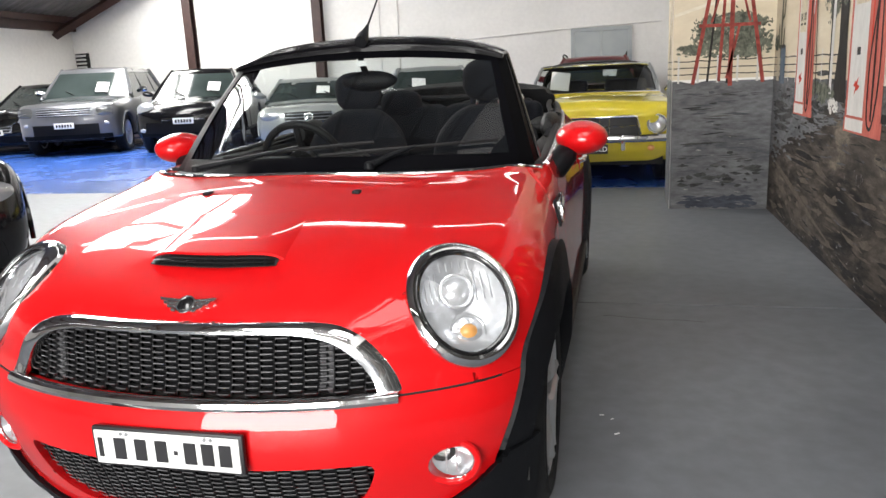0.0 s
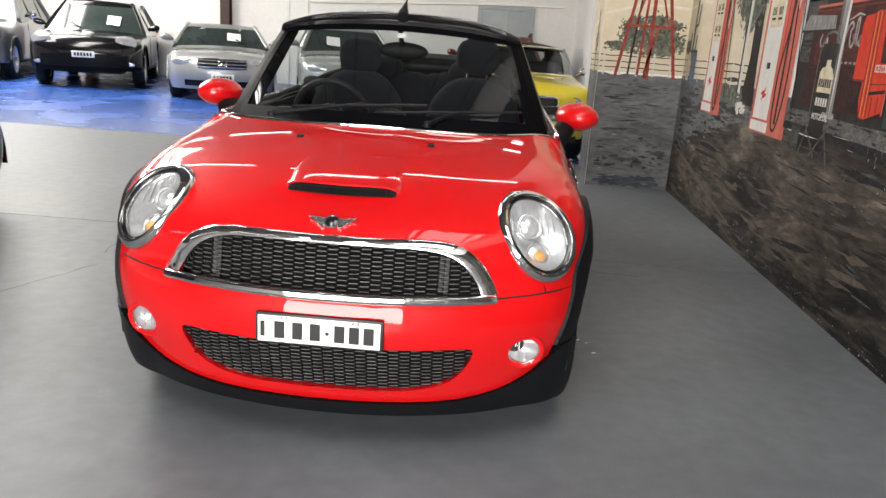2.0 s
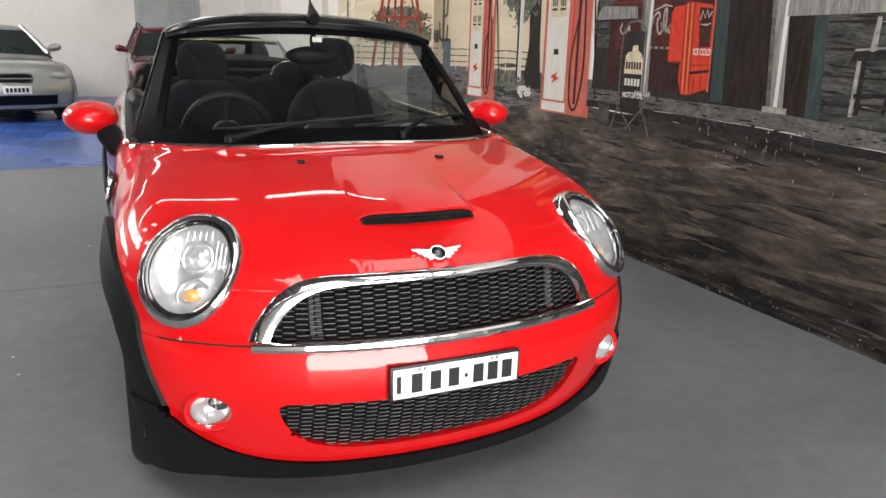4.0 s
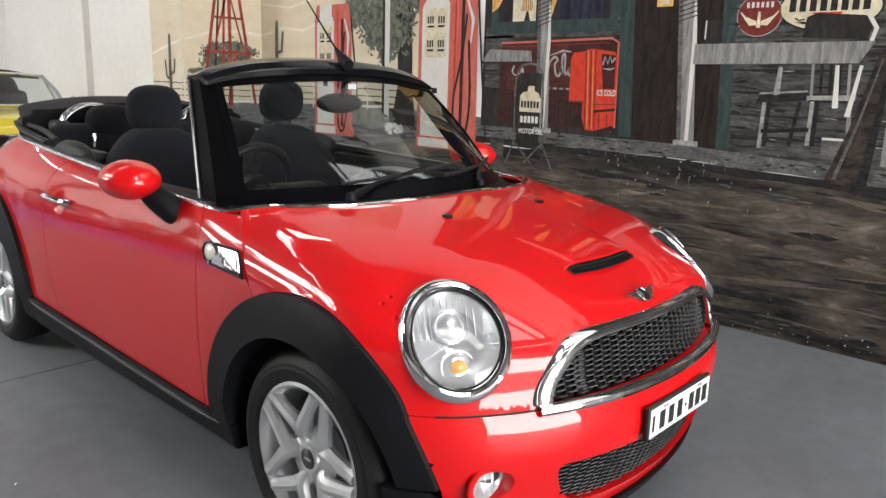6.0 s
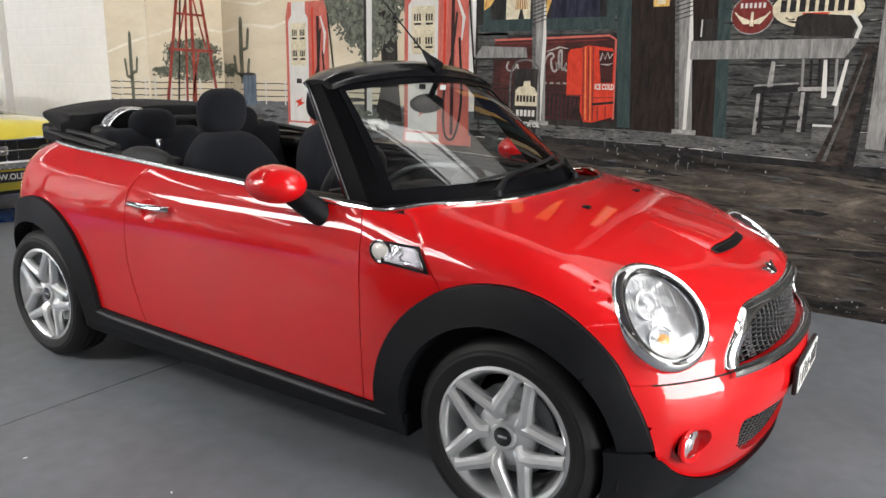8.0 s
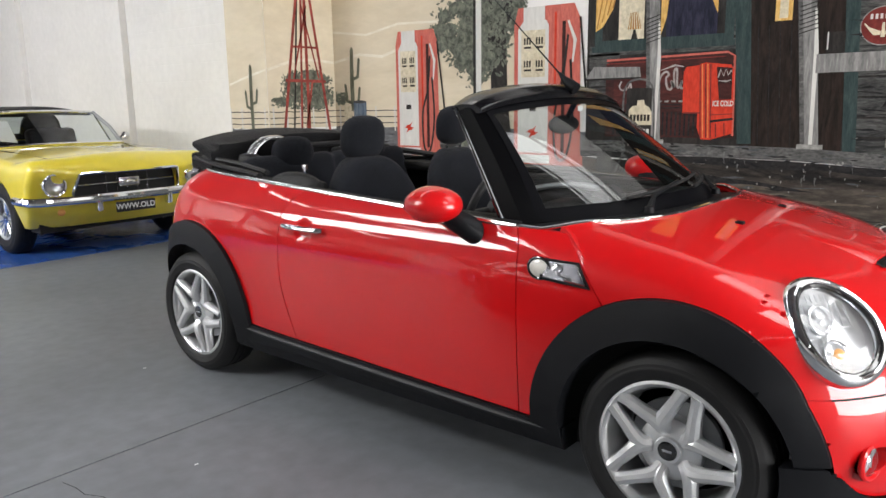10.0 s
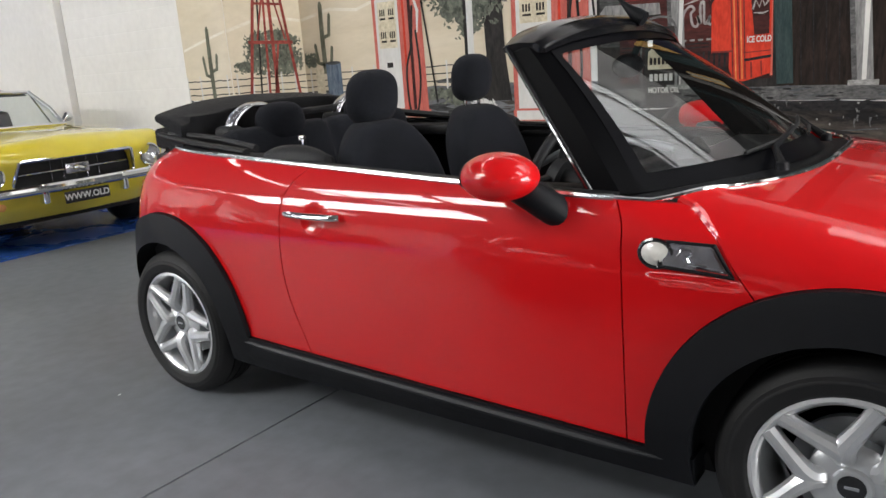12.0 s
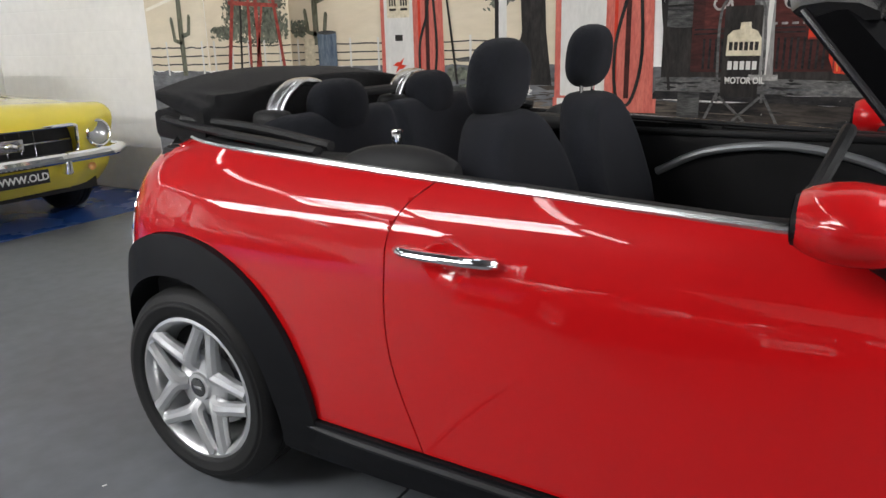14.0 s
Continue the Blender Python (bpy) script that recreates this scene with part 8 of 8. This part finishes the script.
    for sx in (-1, 1):
        part("wiper", tube([(0.1 + 0.35 * sx, cowl_y + 0.0, belt_z + 0.0), (-0.1 + 0.35 * sx, cowl_y + 0.10, belt_z + 0.10)], 0.012, 6), BLACK_PLASTIC, body)
        part("door_line", tube([(sx * (W + 0.002), cowl_y + 0.5, 0.36), (sx * (W + 0.002), cowl_y + 0.45, belt_z - 0.1)], 0.004, 4), DARK, body)
        part("sill", blk((sx * (W - 0.05) - 0.04, -a + R + 0.1, P["low"] - 0.04), (sx * (W - 0.05) + 0.04, a - R - 0.1, P["low"] + 0.08), 0.02), P.get("sill_mat", BLACK_PLASTIC), body)
        part("underbody", blk((sx * 0.3 - 0.3, yf + 0.3, P["low"] - 0.05), (sx * 0.3 + 0.3, yr - 0.3, P["low"] + 0.1)), DARK, body)
    car.matrix_world = m
    return car, body


SILVER_PAINT = mat("silver_car_paint", (0.15, 0.155, 0.165), 0.3, metal=0.5, coat=1.0, vary=0.03)
PALE_PAINT = mat("pale_silver_car_paint", (0.34, 0.35, 0.345), 0.3, metal=0.35, coat=1.0, vary=0.03)
BLACK_PAINT = mat("black_car_paint", (0.006, 0.006, 0.007), 0.14, spec=0.35, coat=0.25, vary=0.1)
WINE_PAINT = mat("dark_red_car_paint", (0.13, 0.018, 0.022), 0.3, metal=0.2, coat=1.0, vary=0.05)
YELLOW_PAINT = mat("yellow_car_paint", (0.74, 0.61, 0.045), 0.3, coat=1.0, vary=0.04)
five = plain_spokes(5, 2, SILVER)
DARK_LAMP = mat("smoked_lamp_reflector", (0.16, 0.165, 0.17), 0.2, metal=0.5, coat=0.6, vary=0.2, scale=25)
SUV = dict(wb=2.75, fo=0.86, ro=1.1, w=1.93, h=1.73, hood=1.08, belt=1.16, nose=0.98, cowl=-0.72, top_f=-0.05, top_r=1.75, tail=2.25, deck=1.14, wheel=0.375, low=0.33, lamp=(0.74, 0.86, 0.16, 0.095), grille=(0.50, 0.78, 0.95, 4),
           intake=(0.62, 0.42, 0.62), plate=0.60, card=(0.30, 0.26), spokes=five, bow=0.16, round=0.11, posts=(0.35, 1.35), tumble=0.21, square=0.45, bar_mat=GREY_TRIM, mirror_mat=CHROME, lamp_mat=DARK_LAMP, roof_mat=SILVER_PAINT, valance=0.09, fogs=(0.74, 0.62))
TH = 20
parked_car("silver_suv", "silver four wheel drive with a price card in its windscreen", pose(-9.8 - 0.47, 10.15 + 1.29, 0, 0, 0, TH), SILVER_PAINT, SUV)
CAY = dict(SUV, lamp_mat=FAR_LAMP, roof_mat=BLACK_PAINT, fogs=(0.76, 0.46), valance=0.10, wb=2.85, fo=0.95, ro=1.0, h=1.60, hood=0.98, belt=1.05, nose=0.86, cowl=-0.80, top_f=-0.02, top_r=1.6, tail=2.3, deck=1.08, square=0.9, mirror_mat=BLACK_PAINT, lamp=(0.70, 0.86, 0.19, 0.115), grille=(0.40, 0.60, 0.68, 1), intake=(0.72, 0.40, 0.60), plate=0.62, bow=0.2, round=0.14, card=(0.32, 0.30), bar_mat=BLACK_GLOSS, tumble=0.26)
parked_car("black_suv", "black four wheel drive with pale headlamps and a price card", pose(-7.25 - 0.49, 10.25 + 1.34, 0, 0, 0, TH), BLACK_PAINT, CAY)
SL = dict(wb=2.56, fo=0.88, ro=1.05, w=1.82, h=1.29, hood=0.86, belt=0.93, nose=0.70, cowl=-0.50, top_f=0.22, top_r=0.95, tail=1.55, deck=0.95, wheel=0.325, low=0.2, lamp=(0.66, 0.665, 0.19, 0.075), grille=(0.40, 0.56, 0.72, 3), intake=(0.62, 0.26, 0.36), plate=0.42, card=(0.22, 0.35),
          spokes=five, bow=0.26, round=0.14, posts=(0.75,), tumble=0.2, ring=True, star=True, bar_mat=GREY_TRIM)
parked_car("silver_coupe", "pale silver coupe with a star emblem in its grille", pose(-4.45 - 0.44, 9.55 + 1.2, 0, 0, 0, TH), PALE_PAINT, SL)
BM = dict(SL, wb=2.7, fo=0.78, ro=1.05, w=1.78, h=1.40, hood=0.90, belt=0.98, cowl=-0.62, top_f=0.1, top_r=1.0, tail=1.75, deck=1.0, lamp=(0.62, 0.68, 0.18, 0.07), grille=(0.22, 0.58, 0.70, 1), intake=(0.55, 0.26, 0.40), plate=0.48, ring=True, star=False, card=(-0.25, 0.3))
parked_car("silver_sedan", "pale silver sedan with twin dark grilles", pose(-2.10 - 0.42, 9.75 + 1.2, 0, 0, 0, 16), PALE_PAINT, BM)
parked_car("black_sedan", "black sedan with a price card behind its windscreen", pose(-12.05, 11.9, 0, 0, 0, 12), BLACK_PAINT, dict(BM, h=1.44, tail=1.8, card=(0.28, 0.4), grille=(0.35, 0.45, 0.74, 5), ring=True))
parked_car("black_hatchback", "black hatchback parked beside the red convertible", pose(-4.53, 1.12, 0, 0, 0, 50), BLACK_PAINT, dict(BM, wb=2.5, fo=0.82, ro=0.7, w=1.74, h=1.45, tail=1.55, top_r=1.2, deck=1.0, card=None), 0.03)
wine, _ = parked_car("dark_red_wagon", "dark red wagon with roof rails and a price card", pose(0.52, 11.85, 0, 0, 0, 0), WINE_PAINT, dict(BM, w=1.74, h=1.45, ro=0.85, top_r=1.55, tail=2.05, deck=0.98, ring=False, posts=(0.3, 1.2), card=(0.3, 0.35)))
for sx in (-1, 1):
    part("roof_rail", tube(smooth_path([(0.60 * sx, 0.15, 1.42), (0.61 * sx, 0.28, 1.49), (0.62 * sx, 0.9, 1.51), (0.61 * sx, 1.4, 1.48), (0.60 * sx, 1.5, 1.42)], 4), 0.016, 8), BLACK_PLASTIC, wine)

# ---- yellow classic convertible ----
mus = empty("classic_convertible", "yellow classic convertible with a black roof and a price card", "car")
MA, MW = 1.3715, 0.90
MYF, MYR = -MA - 0.80, MA + 1.10
m_top = curve_of([(MYF, 0.72), (MYF + 0.06, 0.80), (MYF + 0.5, 0.87), (-0.75, 0.925), (-0.45, 0.94), (0.3, 0.93), (1.2, 0.925), (1.9, 0.92), (MYR, 0.88)])
m_face = curve_of([(0.2, 0.30), (0.30, 0.20), (0.40, 0.12), (0.48, 0.10), (0.56, 0.085), (0.66, 0.05), (0.74, 0.01), (0.80, 0.0), (0.9, 0.06)])
m_side = curve_of([(0.15, -0.12), (0.3, -0.05), (0.45, -0.01), (0.62, 0.0), (0.74, -0.005), (0.84, -0.03), (0.92, -0.075), (1.0, -0.16)])


def mus_body(x, y, z):
    ax = np.abs(x)
    s = ax - MW - m_side(z) + 0.05 * np.clip((-y - MA) / 0.8, 0, 1) ** 2 + 0.05 * np.clip((y - MA) / 1.1, 0, 1) ** 2
    lampzone = 0.05 * np.clip((ax - 0.55) / 0.2, 0, 1)
    n = (MYF + m_face(z) + 0.10 * ax ** 2 + lampzone - y) * 0.95
    r = y - MYR + 0.08 * ax ** 2
    t = z - m_top(y) + 0.03 * (ax / MW) ** 2 - 0.018 * np.clip(1 - ax / 0.5, 0, 1) * np.clip((-0.6 - y) / 0.5, 0, 1)
    return np.maximum(smax(smax(s, smax(t, n, 0.04), 0.05), r, 0.06), 0.26 - z)


m_arch = lambda r: (lambda x, y, z: np.where(np.abs(x) > 0.60, r - np.minimum(np.sqrt((y + MA) ** 2 + (z - 0.33) ** 2), np.sqrt((y - MA) ** 2 + (z - 0.33) ** 2)), -1))
m_grille = lambda x, z, g=0.0: np.maximum(np.abs(z - 0.635 - 0.0) - 0.105 - g, np.abs(x) - 0.50 - g + 0.25 * (z - 0.635))
m_cavity = lambda x, y, z: -np.maximum(np.maximum(np.abs(x) - 0.72, np.abs(y - 0.45) - 0.95), 0.45 - z)
m_body = link("body", solid("body", [mus_body, m_arch(0.385), m_cavity, lambda x, y, z: -np.maximum(m_grille(x, z), y - MYF - 0.17)],
              (-0.96, MYF - 0.06, 0.2), (0.96, MYR + 0.06, 1.0), 0.024), YELLOW_PAINT, mus)
tagged(m_body, "yellow painted body")
gx = lambda x: MYF + 0.13 + 0.10 * x * x
mg = part("grille", sheet(lambda u, v: Vector((0.5 * u, gx(0.5 * u), 0.53 + 0.21 * v)), 12, 2, 0.01), MESH, mus, "black grille with a chrome emblem")
part("grille_bar", tube([(0.46 * i / 8, gx(0.46 * i / 8) - 0.03, 0.635) for i in range(-8, 9)], 0.007, 6), CHROME, mg)
part("emblem", blk((-0.10, gx(0) - 0.05, 0.592), (0.10, gx(0) - 0.03, 0.678), 0.012), SMOKED, mg, "chrome emblem frame")
for k in range(-2, 3):
    part("grille_bar", tube([(0.10 * k, gx(0.10 * k) - 0.012, 0.535), (0.10 * k, gx(0.10 * k) - 0.012, 0.735)], 0.003, 4), SMOKED, mg)
part("emblem_core", tube(smooth_path([(-0.075, gx(0) - 0.058, 0.648), (-0.035, gx(0) - 0.062, 0.637), (0.0, gx(0) - 0.062, 0.645), (0.04, gx(0) - 0.062, 0.632), (0.08, gx(0) - 0.058, 0.640)], 4), [0.005] * 4 + [0.012] * 9 + [0.005] * 4, 8), CHROME, mg, "small chrome running emblem")
frame_pts = [(0.49, 0.532), (0.515, 0.56), (0.475, 0.735), (0.44, 0.742)]
ring = frame_pts + [(-x, z) for x, z in frame_pts[::-1]]
part("grille_frame", tube([(x, MYF + float(m_face(np.array(z))) + 0.10 * x * x + 0.005, z) for x, z in ring], 0.013, 8, closed=True), CHROME, mg)
bump = [(-0.90, MYF + 0.36, 0.525), (-0.90, MYF + 0.20, 0.525), (-0.84, MYF + 0.08, 0.523), (-0.6, MYF + 0.02, 0.52), (0, MYF - 0.015, 0.52), (0.6, MYF + 0.02, 0.52), (0.84, MYF + 0.08, 0.523), (0.90, MYF + 0.20, 0.525), (0.90, MYF + 0.36, 0.525)]
part("front_bumper", tube(smooth_path(bump, 5), 0.038, 10, flat=1.0), CHROME, mus, "thin chrome bumper bar")
for sx in (-1, 1):
    part("overrider", blk((0.34 * sx - 0.025, MYF - 0.03, 0.40), (0.34 * sx + 0.025, MYF + 0.06, 0.56), 0.015), CHROME, mus)
    c = Vector((0.675 * sx, MYF + 0.085, 0.655))
    n = Vector((0, -1, 0.05)).normalized()
    u = Vector((0, 0.05, 1)).normalized()
    s = u.cross(n)
    lp = part("headlamp", disc(c, s, u, n, 0.088, 0.088, lambda k: -0.03 + 0.03 * k * k, 6, 28), FAR_LAMP, mus, "round headlamp in a chrome ring")
    part("ring", tube([c + s * 0.093 * math.cos(t * math.pi / 14) + u * 0.093 * math.sin(t * math.pi / 14) for t in range(28)], 0.012, 8, closed=True), CHROME, lp)
    part("lens", disc(c + n * 0.008, s, u, n, 0.088, 0.088, lambda k: 0.035 - 0.035 * k * k, 6, 28), LENS, lp).visible_shadow = False
    part("indicator", disc(Vector((0.62 * sx, MYF + 0.135, 0.41)), s, u, n, 0.035, 0.03, lambda k: 0.012 - 0.012 * k * k, 4, 16), AMBER, mus)
    for wy in (-MA, MA):
        wheel("wheel", 0.325, 0.19, 0.19, mus, plain_spokes(20, 1, CHROME, 0.36), (sx * 0.775, wy, 0.325), sx)
    part("rocker_trim", blk((sx * 0.845 - 0.02, -MA + 0.42, 0.27), (sx * 0.845 + 0.02, MA - 0.42, 0.33), 0.008), CHROME, mus, "bright sill strip")
    for k in range(2):
        part("side_scoop", blk((sx * 0.892 - 0.012, 0.72, 0.66 - k * 0.13), (sx * 0.892 + 0.012, 0.86, 0.755 - k * 0.13), 0.012), MESH, mus, "black side scoop")
    dm = part("door_mirror", tube([(sx * 0.84, -0.32, 0.93), (sx * 0.90, -0.33, 0.98), (sx * 0.93, -0.30, 0.985)], [0.015, 0.035, 0.05], 12), CHROME, mus, "chrome door mirror")
    part("door_handle", tube([(sx * 0.895, 0.45, 0.78), (sx * 0.905, 0.53, 0.78), (sx * 0.895, 0.60, 0.78)], 0.012, 8), CHROME, mus)
    # windscreen post and vent window
    part("windscreen_post", tube([(sx * 0.76, -0.52, 0.92), (sx * 0.73, -0.35, 1.09), (sx * 0.66, -0.12, 1.255)], 0.020, 8), GREY_TRIM, mus, "chrome windscreen post")
    part("vent_post", tube([(sx * 0.79, -0.22, 0.93), (sx * 0.70, -0.08, 1.22)], 0.012, 8), CHROME, mus)


def m_ws(u, v):
    a = Vector((0.77 * u, -0.70 + 0.16 * u * u, 0.945 - 0.02 * u * u))
    b = Vector((0.65 * u, -0.18 + 0.06 * u * u, 1.275 - 0.02 * u * u))
    return a.lerp(b, v)


part("windscreen", sheet(m_ws, 16, 6), GLASS, mus, "clear windscreen").visible_shadow = False
part("windscreen_rail", tube([m_ws(-1 + i / 8, 1.0) for i in range(17)], 0.018, 8), CHROME, mus)
part("screen_base", tube([m_ws(-1 + i / 8, 0.0) for i in range(17)], 0.014, 8), CHROME, mus)
part("price_card", blk((-0.115, -0.004, -0.16), (0.115, 0.0, 0.16), m=pose(-0.42, -0.36, 1.085, -48, 8, 4)), WHITE_PAPER, mus, "white price card in the windscreen")


def m_roof(x, y, z):
    ax = np.abs(x)
    t = z - 1.33 + 0.09 * (ax / 0.7) ** 2.5 + 0.10 * np.clip((y - 0.55) / 0.9, 0, 1) ** 2 + 0.03 * np.clip((0.1 - y) / 0.3, 0, 1)
    r = (y - 1.62 + 0.55 * np.clip(z - 0.92, 0, 1)) * 0.85
    s = ax - 0.80 + 0.30 * np.clip(z - 0.92, 0, 1)
    return smax(smax(t, s, 0.10), r, 0.10)


front_cut = lambda x, y, z: (-0.14 + 0.06 * np.abs(x) ** 2 * 2 - y)
side_win = lambda x, y, z: -np.maximum(np.maximum(z - 1.22, 0.90 - z), np.maximum(-0.5 - y, y - 0.95 - 0.3 * (1.1 - z)))
rear_win = lambda x, y, z: -np.maximum(np.maximum(np.abs(x) - 0.50, np.maximum(z - 1.20, 0.99 - z)), 0.9 - y)
link("soft_top", solid("soft_top", [m_roof, lambda x, y, z: -(m_roof(x, y, z) + 0.03), front_cut, side_win, rear_win, lambda x, y, z: 0.91 - z], (-0.86, -0.3, 0.88), (0.86, 1.75, 1.38), 0.022), CANVAS, mus)["label"] = "black canvas soft top, raised"
part("rear_window", sheet(lambda u, v: Vector((0.52 * u, 1.52 - 0.16 * v, 0.98 + 0.23 * v)), 6, 2), GLASS, mus).visible_shadow = False
for sx in (-0.38, 0.38):
    st = soft("seat", [union(rbox(sx, 0.35, 0.82, 0.27, 0.09, 0.26, 0.06, tilt=-14), rbox(sx, 0.05, 0.55, 0.27, 0.28, 0.1, 0.06), r=0.05)], (sx - 0.3, -0.3, 0.42), (sx + 0.3, 0.62, 1.12), 0.035, TRIM, "black bucket seat", mus)
part("rear_bench", blk((-0.6, 0.95, 0.45), (0.6, 1.15, 0.92), 0.05), TRIM, mus)
part("dashboard", blk((-0.7, -0.62, 0.72), (0.7, -0.38, 0.92), 0.05), TRIM, mus)
mp = part("number_plate", blk((-0.19, MYF - 0.01, 0.37), (0.19, MYF + 0.004, 0.465), 0.004), INK, mus, "black dealer plate with white lettering")
part("plate_text", letters("WWW.OLD", 0.052, pose(-0.005, MYF - 0.012, 0.417, 90, 0, 0)), PLATE_WHITE, mp, "white lettering", smooth=False)
part("bonnet_line", tube([(0.52, MYF + 0.16, 0.842), (0.60, -1.0, 0.905), (0.66, -0.72, 0.925)], 0.004, 4), DARK, mus)
part("bonnet_line", tube([(-0.52, MYF + 0.16, 0.842), (-0.60, -1.0, 0.905), (-0.66, -0.72, 0.925)], 0.004, 4), DARK, mus)
part("underbody", blk((-0.75, MYF + 0.3, 0.22), (0.75, MYR - 0.3, 0.4)), DARK, mus)
mus.matrix_world = pose(0.69, 5.36 + MA, 0)
